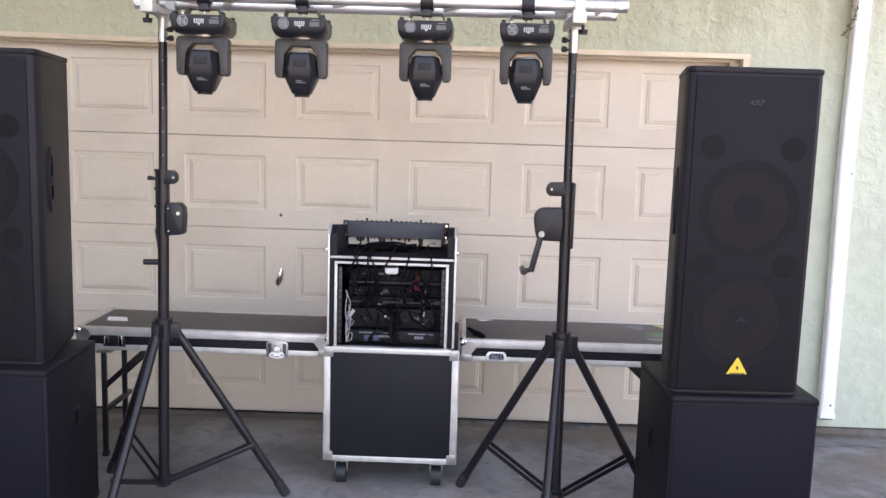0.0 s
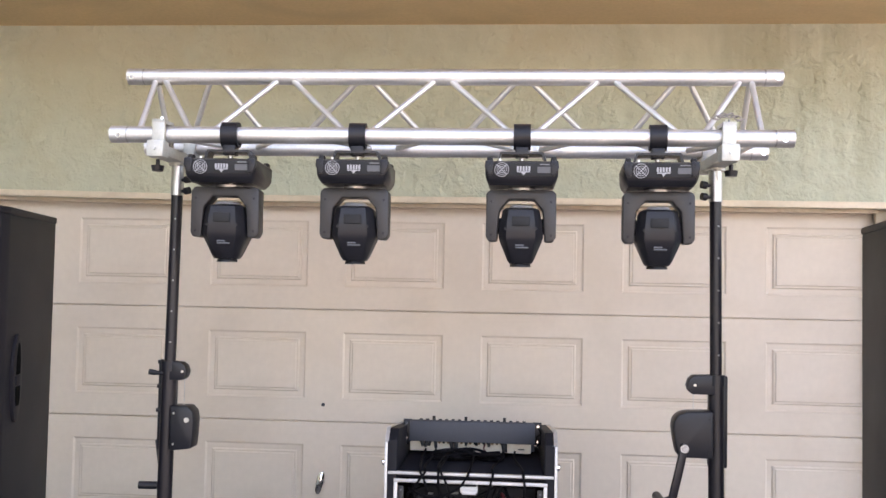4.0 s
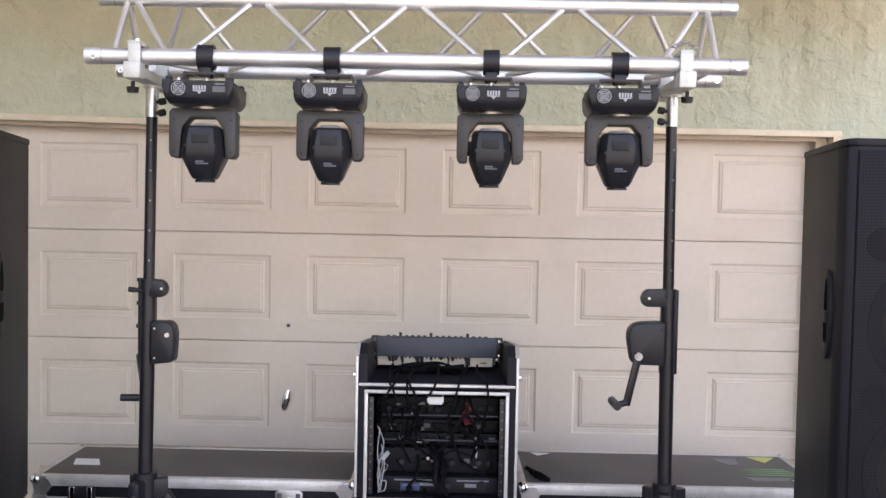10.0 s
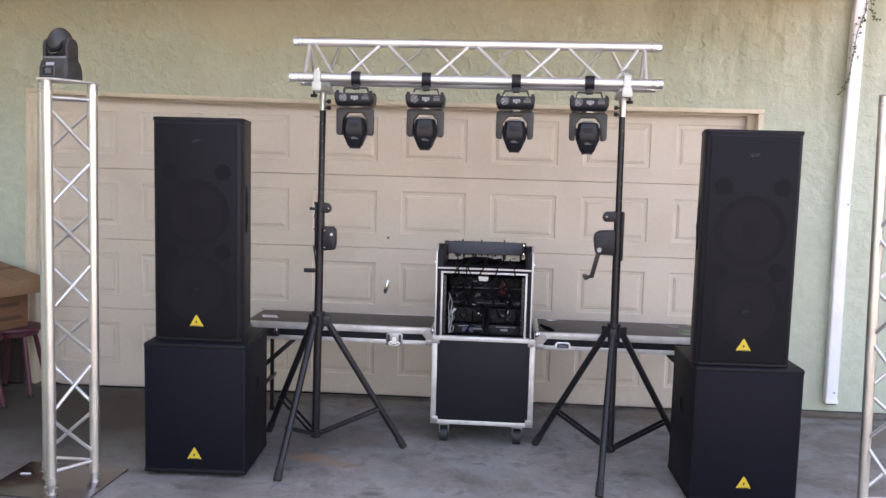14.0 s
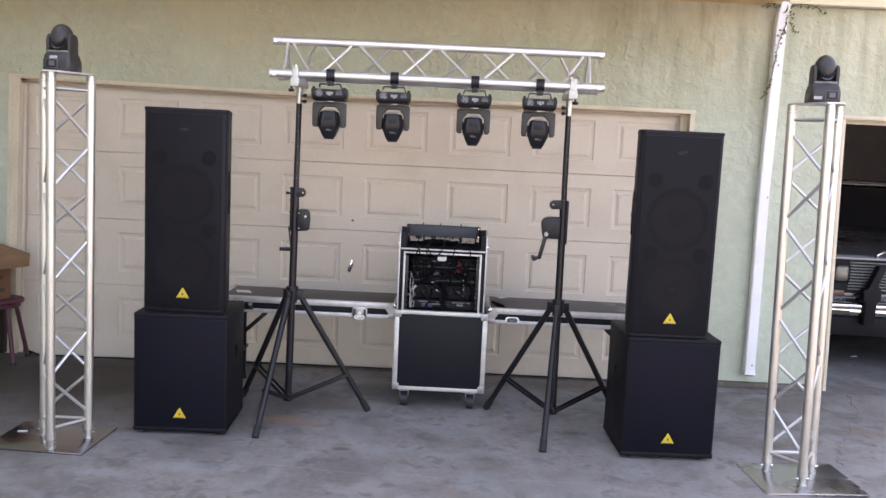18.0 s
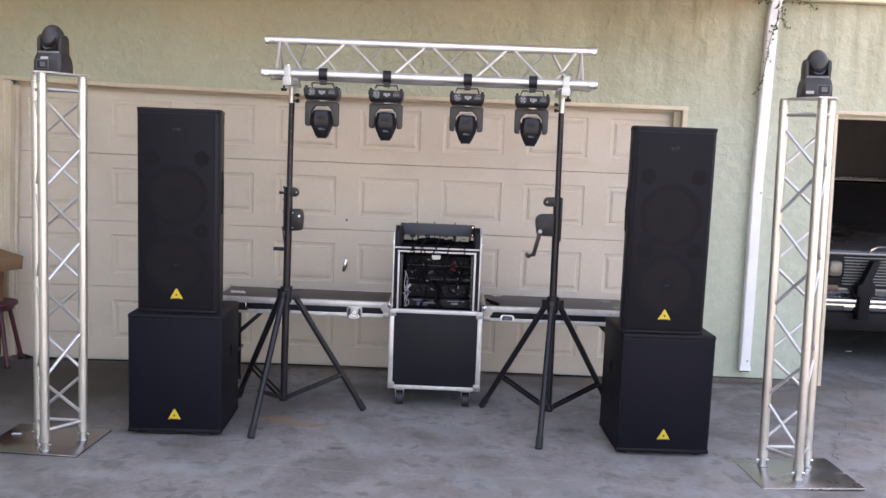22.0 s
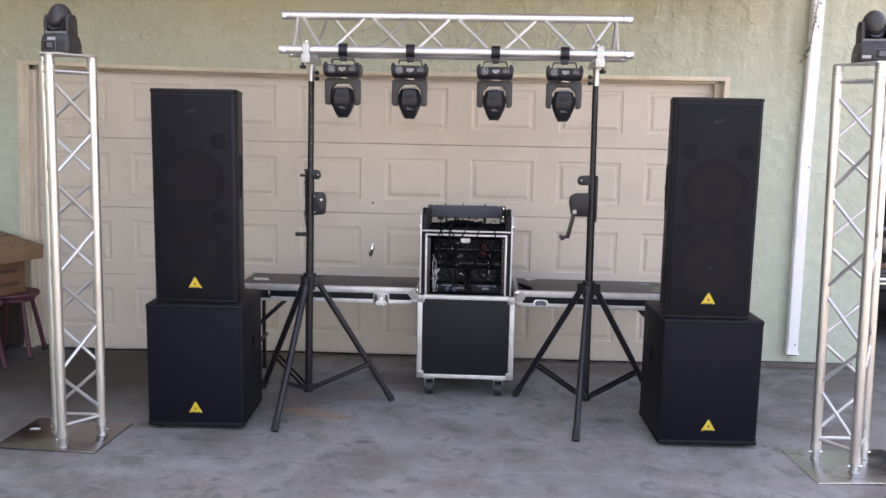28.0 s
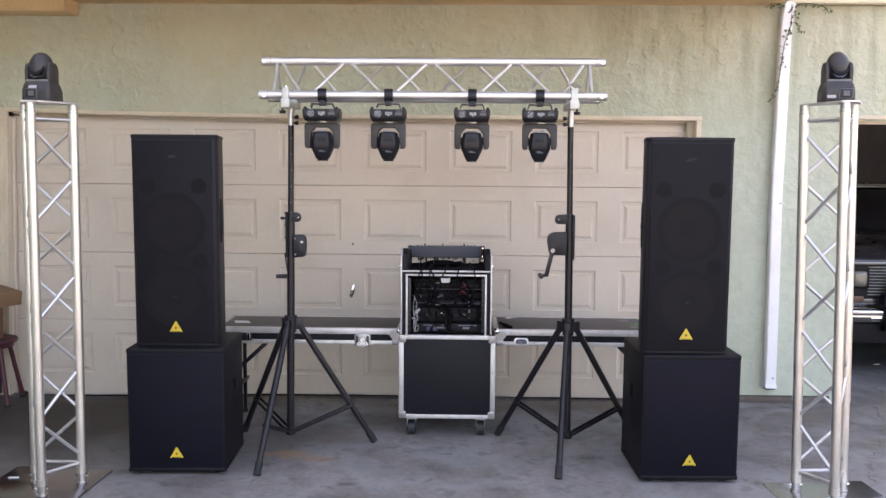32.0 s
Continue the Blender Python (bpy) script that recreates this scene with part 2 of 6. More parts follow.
    link(mix.outputs[0], worked.inputs[0])
    link(coarse.outputs["Result"], worked.inputs[1])
    link(worked.outputs[0], relief.inputs["Height"])
    link(relief.outputs["Normal"], n["Principled BSDF"].inputs["Normal"])
    return m


STUCCO = stucco_material()
CREAM = material("cream door paint", (0.64, 0.555, 0.47), 0.55, vary=0.05, scale=2.5, fine=35, bump=0.12, depth=0.001, stain=(0.50, 0.42, 0.34), stain_scale=1.7, stain_amount=0.45)
TRIM = material("tan trim paint", (0.64, 0.55, 0.43), 0.6, vary=0.1, scale=4, fine=50, stain=(0.42, 0.33, 0.22), stain_scale=3, stain_amount=0.4)
STOP = material("weathered tan stop", (0.50, 0.41, 0.31), 0.7, vary=0.12, scale=5, stain=(0.33, 0.24, 0.16), stain_scale=3, stain_amount=0.6, stretch=(1, 1, 0.25))
FASCIA = material("cream fascia paint", (0.72, 0.64, 0.50), 0.6, vary=0.08, scale=3)
SOFFIT = material("tan soffit paint", (0.66, 0.48, 0.28), 0.8, vary=0.1, scale=2, stain=(0.50, 0.37, 0.22))
WHITE = material("white spout paint", (0.80, 0.80, 0.82), 0.45, vary=0.05, scale=5, stain=(0.6, 0.58, 0.54), stain_scale=4, stain_amount=0.4)


def concrete_material():
    """Old driveway: mottled greys, dark oily blots, pale scuffs, pitted grain and painted shade."""
    m = material("worn concrete", (0.211, 0.195, 0.187), 0.82, vary=0.25, scale=2.2, fine=38, bump=0.0, stain=(0.088, 0.078, 0.070), stain_scale=0.95, stain_amount=0.85)
    t = m.node_tree
    n, link = t.nodes, t.links.new
    place, out = n["Texture Coordinate"], n["Principled BSDF"]
    base = out.inputs["Base Color"].links[0].from_socket

    def blot(scale, lo, hi, most, colour, source, distort=1.0):
        k = n.new("ShaderNodeTexNoise")
        k.inputs["Scale"].default_value, k.inputs["Detail"].default_value, k.inputs["Distortion"].default_value = scale, 8, distort
        link(place.outputs["Object"], k.inputs["Vector"])
        cut = n.new("ShaderNodeMapRange")
        cut.inputs["From Min"].default_value, cut.inputs["From Max"].default_value, cut.inputs["To Max"].default_value = lo, hi, most
        link(k.outputs["Fac"], cut.inputs["Value"])
        mix = n.new("ShaderNodeMix")
        mix.data_type = "RGBA"
        link(cut.outputs["Result"], mix.inputs["Factor"])
        link(source, mix.inputs["A"])
        mix.inputs["B"].default_value = (*colour, 1)
        return mix.outputs["Result"]

    base = blot(1.7, 0.52, 0.66, 0.5, (0.31, 0.30, 0.29), base)
    base = blot(3.6, 0.50, 0.68, 0.5, (0.125, 0.108, 0.093), base, 0.7)
    base = blot(4.6, 0.50, 0.66, 0.6, (0.243, 0.253, 0.257), base, 0.5)
    base = blot(6.5, 0.57, 0.68, 0.6, (0.095, 0.092, 0.09), base, 0.4)
    base = blot(14.0, 0.62, 0.72, 0.3, (0.29, 0.295, 0.29), base, 0.2)
    base = blot(9.0, 0.58, 0.66, 0.55, (0.105, 0.100, 0.096), base, 0.6)
    base = blot(2.6, 0.54, 0.64, 0.45, (0.193, 0.202, 0.201), base, 1.2)
    base = blot(0.8, 0.60, 0.70, 0.5, (0.17, 0.115, 0.075), base, 0.8)

    # one placed patch: a stain, or shade put into the ground colour
    def stain_shade_at(cx, cy, rx, ry, colour, most, source):
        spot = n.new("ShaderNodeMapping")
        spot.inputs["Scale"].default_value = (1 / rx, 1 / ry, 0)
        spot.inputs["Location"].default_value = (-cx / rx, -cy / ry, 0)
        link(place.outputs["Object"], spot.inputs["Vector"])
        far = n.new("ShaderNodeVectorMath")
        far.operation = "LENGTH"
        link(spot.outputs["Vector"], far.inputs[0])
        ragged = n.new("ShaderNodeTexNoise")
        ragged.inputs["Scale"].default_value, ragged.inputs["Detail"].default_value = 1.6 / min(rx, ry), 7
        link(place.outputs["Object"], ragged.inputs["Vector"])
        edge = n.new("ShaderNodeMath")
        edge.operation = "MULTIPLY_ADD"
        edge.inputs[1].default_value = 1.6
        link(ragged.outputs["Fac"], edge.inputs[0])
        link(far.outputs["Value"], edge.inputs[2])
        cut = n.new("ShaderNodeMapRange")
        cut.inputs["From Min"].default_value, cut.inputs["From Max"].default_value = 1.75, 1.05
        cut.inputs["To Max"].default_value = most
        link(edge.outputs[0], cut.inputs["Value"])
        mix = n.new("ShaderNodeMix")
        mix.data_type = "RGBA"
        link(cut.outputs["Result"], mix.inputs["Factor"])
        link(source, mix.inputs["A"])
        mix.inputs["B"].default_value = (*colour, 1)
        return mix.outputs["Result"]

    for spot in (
        # shade by the left wall, painted together with brown dirt
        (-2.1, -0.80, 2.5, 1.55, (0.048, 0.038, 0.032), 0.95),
        # darker brown strip along the foot of the door
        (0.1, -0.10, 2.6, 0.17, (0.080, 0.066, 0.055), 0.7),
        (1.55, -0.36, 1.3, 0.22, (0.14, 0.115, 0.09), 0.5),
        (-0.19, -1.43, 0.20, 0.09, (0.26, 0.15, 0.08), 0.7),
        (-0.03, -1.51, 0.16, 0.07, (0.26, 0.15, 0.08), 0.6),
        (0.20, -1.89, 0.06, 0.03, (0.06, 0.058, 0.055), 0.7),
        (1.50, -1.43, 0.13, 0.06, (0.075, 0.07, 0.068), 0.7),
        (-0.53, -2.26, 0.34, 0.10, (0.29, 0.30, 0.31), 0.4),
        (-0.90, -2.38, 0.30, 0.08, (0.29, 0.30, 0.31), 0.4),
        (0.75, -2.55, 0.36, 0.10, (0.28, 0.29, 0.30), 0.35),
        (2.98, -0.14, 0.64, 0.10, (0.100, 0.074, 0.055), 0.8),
        # shade under the rack case, painted on the floor
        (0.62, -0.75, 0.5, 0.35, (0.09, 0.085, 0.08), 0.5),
        # the garage interior's shade, painted over its oily floor
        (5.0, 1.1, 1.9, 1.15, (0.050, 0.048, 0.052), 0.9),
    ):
        base = stain_shade_at(*spot, base)
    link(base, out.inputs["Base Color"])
    pits = n.new("ShaderNodeTexNoise")
    pits.inputs["Scale"].default_value, pits.inputs["Detail"].default_value = 55, 8
    link(place.outputs["Object"], pits.inputs["Vector"])
    relief = n.new("ShaderNodeBump")
    relief.inputs["Strength"].default_value, relief.inputs["Distance"].default_value = 0.45, 0.004
    link(pits.outputs["Fac"], relief.inputs["Height"])
    link(relief.outputs["Normal"], out.inputs["Normal"])
    return m


CONCRETE = concrete_material()
HAIRLINE = material("pale hairline crack", (0.33, 0.325, 0.315), 0.9)
CRACK = material("crack dirt", (0.05, 0.048, 0.045), 0.95)
DARKROOM = material("grey garage board", (0.30, 0.29, 0.30), 0.9, vary=0.2)
ALU = material("bare aluminium", (0.76, 0.75, 0.74), 0.52, 1.0, vary=0.09, scale=8, fine=120, bump=0.10, depth=0.0006, stain=(0.60, 0.585, 0.56), stain_scale=7, stain_amount=0.35)
# warm reflections of sunlit surroundings are put into the chord colour
TOWER_TUBE = material("weathered aluminium tube with warm reflection tint", (0.69, 0.65, 0.605), 0.42, 1.0, vary=0.10, scale=6, fine=110, bump=0.08, depth=0.0006, stain=(0.54, 0.505, 0.47), stain_scale=5, stain_amount=0.4)
BRACE_TUBE = material("weathered aluminium brace", (0.66, 0.65, 0.645), 0.45, 1.0, vary=0.10, scale=9, fine=120, bump=0.08, depth=0.0005)
ALU_EDGE = material("scuffed aluminium edging", (0.60, 0.585, 0.575), 0.55, 0.75, vary=0.16, scale=22, fine=160, bump=0.14, depth=0.0008, stain=(0.38, 0.365, 0.36), stain_scale=16, stain_amount=0.4)
CAST = material("cast clamp metal", (0.52, 0.52, 0.485), 0.55, 0.5, vary=0.15, scale=18, fine=140, bump=0.1, depth=0.0006)
PLATE = material("polished floor plate", (0.44, 0.43, 0.44), 0.26, 1.0, vary=0.10, scale=3, fine=50, bump=0.02, depth=0.0004)
# darker copy of PLATE, with the dark reflection put into its colour
PLATE_DARK = material("floor plate with dark reflection tone", (0.28, 0.255, 0.27), 0.22, 1.0, vary=0.14, scale=3, fine=50, bump=0.02, depth=0.0004)
CORNER = material("pressed steel corner", (0.36, 0.355, 0.36), 0.42, 0.9, vary=0.15, scale=25, fine=140, bump=0.1, depth=0.0006)
STEEL = material("dull steel plate", (0.37, 0.365, 0.37), 0.45, 1.0, vary=0.18, scale=5, fine=80, bump=0.05, depth=0.0004)
BRIGHT = material("bright satin metal", (0.86, 0.855, 0.85), 0.5, 0.8, vary=0.08, scale=30)
CHROME = material("chrome", (0.82, 0.82, 0.84), 0.12, 1.0, vary=0.03, bump=0)
ZINC = material("zinc pole section", (0.52, 0.51, 0.50), 0.36, 1.0, vary=0.14, scale=14)
BLACK_TUBE = material("black enamelled tube", (0.0098, 0.0086, 0.0118), 0.36, vary=0.25, scale=7, fine=90, bump=0.08, depth=0.0006, stain=(0.030, 0.023, 0.023), stain_scale=7, stain_amount=0.4, gloss_level=0.36)
BLACK_BOX = material("black textured cabinet paint", (0.0098, 0.0088, 0.0122), 0.55, vary=0.2, scale=4, fine=260, bump=0.35, depth=0.0012, stain=(0.011, 0.0105, 0.0105), stain_scale=5, stain_amount=0.4, gloss_level=0.22)
GRILLE = material("black perforated grille", (0.0080, 0.0076, 0.0104), 0.6, vary=0.15, scale=5, fine=330, bump=0.5, depth=0.0015, gloss_level=0.15)
GRILLE_LOW = material("blue-black subwoofer grille", (0.0064, 0.0060, 0.0112), 0.6, vary=0.15, scale=5, fine=330, bump=0.5, depth=0.0015, gloss_level=0.11)
SUB_BOX = material("blue-black subwoofer paint", (0.0076, 0.0071, 0.0106), 0.55, vary=0.2, scale=4, fine=260, bump=0.35, depth=0.0012, gloss_level=0.16)
GRILLE_DARK = material("grille over a port", (0.0072, 0.0068, 0.0088), 0.62, vary=0.2, scale=20, fine=330, bump=0.5, depth=0.0015, gloss_level=0.12)
GRILLE_MID = material("cone edge behind the grille", (0.0076, 0.0071, 0.0096), 0.62, vary=0.2, scale=20, fine=330, bump=0.5, depth=0.0015, gloss_level=0.13)
GRILLE_CONE = material("cone behind the grille", (0.0086, 0.0073, 0.0088), 0.6, vary=0.2, scale=9, fine=330, bump=0.5, depth=0.0015, gloss_level=0.15)
for perforated in (GRILLE, GRILLE_DARK, GRILLE_MID, GRILLE_CONE):
    pn = perforated.node_tree
    holes = pn.nodes.new("ShaderNodeTexVoronoi")
    holes.inputs["Scale"].default_value, holes.inputs["Randomness"].default_value = 125, 0.0
    pn.links.new(pn.nodes["Texture Coordinate"].outputs["Object"], holes.inputs["Vector"])
    open_part = pn.nodes.new("ShaderNodeMapRange")
    open_part.inputs["From Min"].default_value, open_part.inputs["From Max"].default_value = 0.30, 0.50
    open_part.inputs["To Min"].default_value, open_part.inputs["To Max"].default_value = 0.45, 1.35
    pn.links.new(holes.outputs["Distance"], open_part.inputs["Value"])
    painted = pn.nodes["Principled BSDF"].inputs["Base Color"]
    steel_only = pn.nodes.new("ShaderNodeVectorMath")
    steel_only.operation = "SCALE"
    pn.links.new(painted.links[0].from_socket, steel_only.inputs[0])
    pn.links.new(open_part.outputs["Result"], steel_only.inputs["Scale"])
    pn.links.new(steel_only.outputs["Vector"], painted)
PLASTIC = material("black plastic", (0.0105, 0.0105, 0.014), 0.42, vary=0.12, scale=12, fine=150, bump=0.12, depth=0.0006, gloss_level=0.34)
PLASTIC_GREY = material("charcoal plastic", (0.026, 0.0238, 0.0245), 0.5, vary=0.12, scale=12, fine=150, bump=0.12, depth=0.0006)
LAMINATE = material("black laminate", (0.0098, 0.0098, 0.0135), 0.55, vary=0.12, scale=6, fine=200, bump=0.15, depth=0.0006, gloss_level=0.18)
FELT = material("black felt bed", (0.020, 0.020, 0.026), 0.95, gloss_level=0.05)
PANEL_PALE = material("pale connector panel", (0.64, 0.56, 0.46), 0.5)
BRASS = material("dull brass socket", (0.16, 0.095, 0.045), 0.5, 0.3)
LAMINATE_TOP = material("dusty charcoal laminate", (0.088, 0.080, 0.079), 0.6, vary=0.15, scale=4, fine=120, bump=0.15, depth=0.0006, stain=(0.14, 0.135, 0.13), stain_scale=3, stain_amount=0.4)
MIXER_BLUE = material("slate blue metal", (0.043, 0.049, 0.064), 0.62, 0.0, vary=0.08, scale=9)
INK_DARK = material("dark ink", (0.03, 0.03, 0.03), 0.6)
INK_WHITE = material("white print", (0.34, 0.34, 0.355), 0.5, vary=0.05)
INK_DIM = material("dim grey print", (0.085, 0.085, 0.09), 0.5, vary=0.2)
SPECK_FAINT = material("faint grey specks", (0.050, 0.050, 0.053), 0.5, vary=0.2)
INK_GREY = material("grey print", (0.16, 0.16, 0.165), 0.5, vary=0.1)
YELLOW = material("yellow badge", (0.62, 0.42, 0.030), 0.45, vary=0.06)
GREEN = material("green tape", (0.17, 0.38, 0.14), 0.5, vary=0.1)
LIME = material("yellow-green sticker", (0.52, 0.55, 0.15), 0.5, vary=0.08)
PAPER = material("paper label", (0.74, 0.75, 0.78), 0.7, vary=0.08)
RED = material("red cable jacket", (0.085, 0.007, 0.010), 0.5)
CABLE = material("black cable jacket", (0.0036, 0.0033, 0.0046), 0.6, gloss_level=0.1)
CABLE_WHITE = material("white cable jacket", (0.38, 0.38, 0.385), 0.5)
TYRE = material("dark blue-grey caster tyre", (0.012, 0.014, 0.017), 0.6, vary=0.2, scale=20)
RUBBER = material("black rubber", (0.013, 0.013, 0.014), 0.8)
# near-black that paints the shade inside handle recesses
VOID = material("painted recess shade", (0.002, 0.002, 0.002), 0.9, gloss_level=0.05)
BLUE = material("blue connector", (0.022, 0.034, 0.085), 0.4)
GEAR = material("grey gear panel", (0.045, 0.047, 0.058), 0.5, 0.2)
GEAR_DARK = material("dark gear panel", (0.007, 0.007, 0.009), 0.6, 0.0, gloss_level=0.2)
GEAR_PALE = material("pale blue-grey gear strip", (0.14, 0.15, 0.18), 0.5)
PRINT_BROWN = material("brown carton print", (0.085, 0.04, 0.025), 0.7)
CARD = material("brown cardboard", (0.25, 0.145, 0.080), 0.8, vary=0.1, scale=5, fine=70)
CARD_DARK = material("carton cardboard", (0.18, 0.084, 0.044), 0.8, vary=0.1, scale=5, fine=70)
BACKING = material("dark brown backing", (0.040, 0.024, 0.022), 0.7, vary=0.2, scale=6, fine=60, stretch=(1, 1, 0.2))
MAROON = material("maroon stool paint", (0.082, 0.016, 0.029), 0.45, vary=0.12, scale=7)
CAR_PAINT = material("black car paint", (0.030, 0.028, 0.031), 0.26, vary=0.15, coat=1.0)
SLAT = material("dull chromed slat", (0.22, 0.22, 0.225), 0.4, 0.9)
LENS = material("headlamp glass", (0.15, 0.14, 0.115), 0.15, 0.0, vary=0.1, scale=60, coat=0.8)
AMBER = material("amber lens", (0.12, 0.06, 0.04), 0.3)
DARK_LENS = material("dark lens glass", (0.01, 0.01, 0.014), 0.08, vary=0.05, coat=1.0)
LEAF = material("small green leaf", (0.07, 0.10, 0.035), 0.6, vary=0.3, scale=40)
TWIG = material("brown twig", (0.10, 0.07, 0.04), 0.8)


# ---- shaping helpers ----
def box(bm, c, s, bevel=0.0, turn=None, segments=2):
    made = bmesh.ops.create_cube(bm, size=1.0, matrix=Matrix.Translation(c) @ (turn or Matrix()) @ Matrix.Diagonal((*s, 1)))["verts"]
    if bevel:
        edges = list({e for v in made for e in v.link_edges})
        bmesh.ops.bevel(bm, geom=edges, offset=bevel, segments=segments, affect="EDGES", profile=0.5, clamp_overlap=True)
    return bm


def rod(bm, a, b, r, sides=14, r2=None, caps=True):
    a, b = Vector(a), Vector(b)
    d = b - a
    m = Matrix.Translation((a + b) / 2) @ d.to_track_quat("Z", "Y").to_matrix().to_4x4()
    bmesh.ops.create_cone(bm, cap_ends=caps, segments=sides, radius1=r, radius2=r if r2 is None else r2, depth=d.length, matrix=m)
    return bm


def hollow(bm, a, b, r, inner, sides=20):
    """A pipe with a wall and open ends."""
    a, b = Vector(a), Vector(b)
    q = (b - a).to_track_quat("Z", "Y").to_matrix()
    rings = []
    for p, rad in ((a, r), (b, r), (b, inner), (a, inner)):
        rings.append([bm.verts.new(p + q @ Vector((rad * math.cos(k * math.tau / sides), rad * math.sin(k * math.tau / sides), 0))) for k in range(sides)])
    for i in range(4):
        one, two = rings[i], rings[(i + 1) % 4]
        for k in range(sides):
            bm.faces.new((one[k], one[(k + 1) % sides], two[(k + 1) % sides], two[k]))
    return bm


def sweep(bm, points, r, sides=6, smooth=4):
    """A cable through the points, rounded by Catmull-Rom steps."""
    p = [Vector(v) for v in points]
    ext = [p[0] * 2 - p[1]] + p + [p[-1] * 2 - p[-2]]
    line = []
    for i in range(1, len(ext) - 2):
        a, b, c, d = ext[i - 1 : i + 3]
        for k in range(smooth):
            u = k / smooth
            line.append(0.5 * (2 * b + (c - a) * u + (2 * a - 5 * b + 4 * c - d) * u * u + (3 * b - a - 3 * c + d) * u**3))
    line.append(p[-1])
    rings = []
    for i, v in enumerate(line):
        d = (line[min(i + 1, len(line) - 1)] - line[max(i - 1, 0)]).normalized()
        side = d.cross(Vector((0.31, 0.2, 0.93))).normalized()
        up = side.cross(d)
        rings.append([bm.verts.new(v + r * (math.cos(k * math.tau / sides) * side + math.sin(k * math.tau / sides) * up)) for k in range(sides)])
    for one, two in zip(rings, rings[1:]):
        for k in range(sides):
            bm.faces.new((one[k], one[(k + 1) % sides], two[(k + 1) % sides], two[k]))
    bm.faces.new(rings[0][::-1])
    bm.faces.new(rings[-1])
    return bm


def prism(bm, outline, lo, hi, axis="y", bevel=0.0):
    """An outline of two coordinates, drawn out along the third axis from lo to hi."""
    def at(u, v, w):
        return {"y": (u, w, v), "z": (u, v, w), "x": (w, u, v)}[axis]

    one = [bm.verts.new(at(u, v, lo)) for u, v in outline]
    two = [bm.verts.new(at(u, v, hi)) for u, v in outline]
    faces = [bm.faces.new(one), bm.faces.new(two[::-1])]
    n = len(outline)
    for k in range(n):
        faces.append(bm.faces.new((one[k], two[k], two[(k + 1) % n], one[(k + 1) % n])))
    bmesh.ops.recalc_face_normals(bm, faces=faces)
    if bevel:
        bmesh.ops.bevel(bm, geom=list({e for f in faces for e in f.edges}), offset=bevel, segments=2, affect="EDGES", profile=0.5, clamp_overlap=True)
    return bm


def loft(bm, rings, cap=True):
    rows = [[bm.verts.new(p) for p in ring] for ring in rings]
    n = len(rows[0])
    for one, two in zip(rows, rows[1:]):
        for k in range(n):
            bm.faces.new((one[k], one[(k + 1) % n], two[(k + 1) % n], two[k]))
    if cap:
        bm.faces.new(rows[0][::-1])
        bm.faces.new(rows[-1])
    bmesh.ops.recalc_face_normals(bm, faces=bm.faces[:])
    return bm


def ring_of(cx, cy, z, w, d, cut=0.3):
    """An eight-cornered ring, w wide and d deep, with its corners cut."""
    a, b = w / 2, d / 2
    i, j = a * (1 - cut), b * (1 - cut)
    return [(cx + x, cy + y, z) for x, y in ((-i, -b), (i, -b), (a, -j), (a, j), (i, b), (-i, b), (-a, j), (-a, -j))]


def mesh_of(name, bm, mat, sharp=40):
    me = bpy.data.meshes.new(name)
    bm.to_mesh(me)
    bm.free()
    me.materials.append(mat)
    if sharp:
        me.shade_smooth()
        me.set_sharp_from_angle(angle=radians(sharp))
    return me


def part(name, bm, mat, parent, label="", sharp=40):
    ob = new(name, mesh_of(name, bm, mat, sharp))
    ob.parent = parent
    return tagged(ob, label=label)


def thing(name, at, label, category, group="", turn=0.0, kind=""):
    ob = new(name)
    ob.matrix_basis = pose(*at, 0, 0, turn)
    ob.empty_display_size = 0.1
    return tagged(ob, label=label, category=category, group=group, kind=kind)


def setting(name, bm, mat, label, category, sharp=40):
    return tagged(new(name, mesh_of(name, bm, mat, sharp)), label=label, category=category, kind="structure")


def BM():
    return bmesh.new()


# ---- ground ----
GROUND = -0.006


def ground_z(x, y):
    """Level, but for a worn sill along the closed door."""
    u = min(1.0, max(0.0, (y + 0.24) / 0.08)) * (1.0 if -2.45 < x < 2.42 else 0.2)
    fall = min(1.0, max(0.0, (-0.6 - x) / 1.4)) * min(1.0, max(0.0, (y + 1.3) / 0.9))
    return GROUND - 0.052 * u - 0.026 * fall


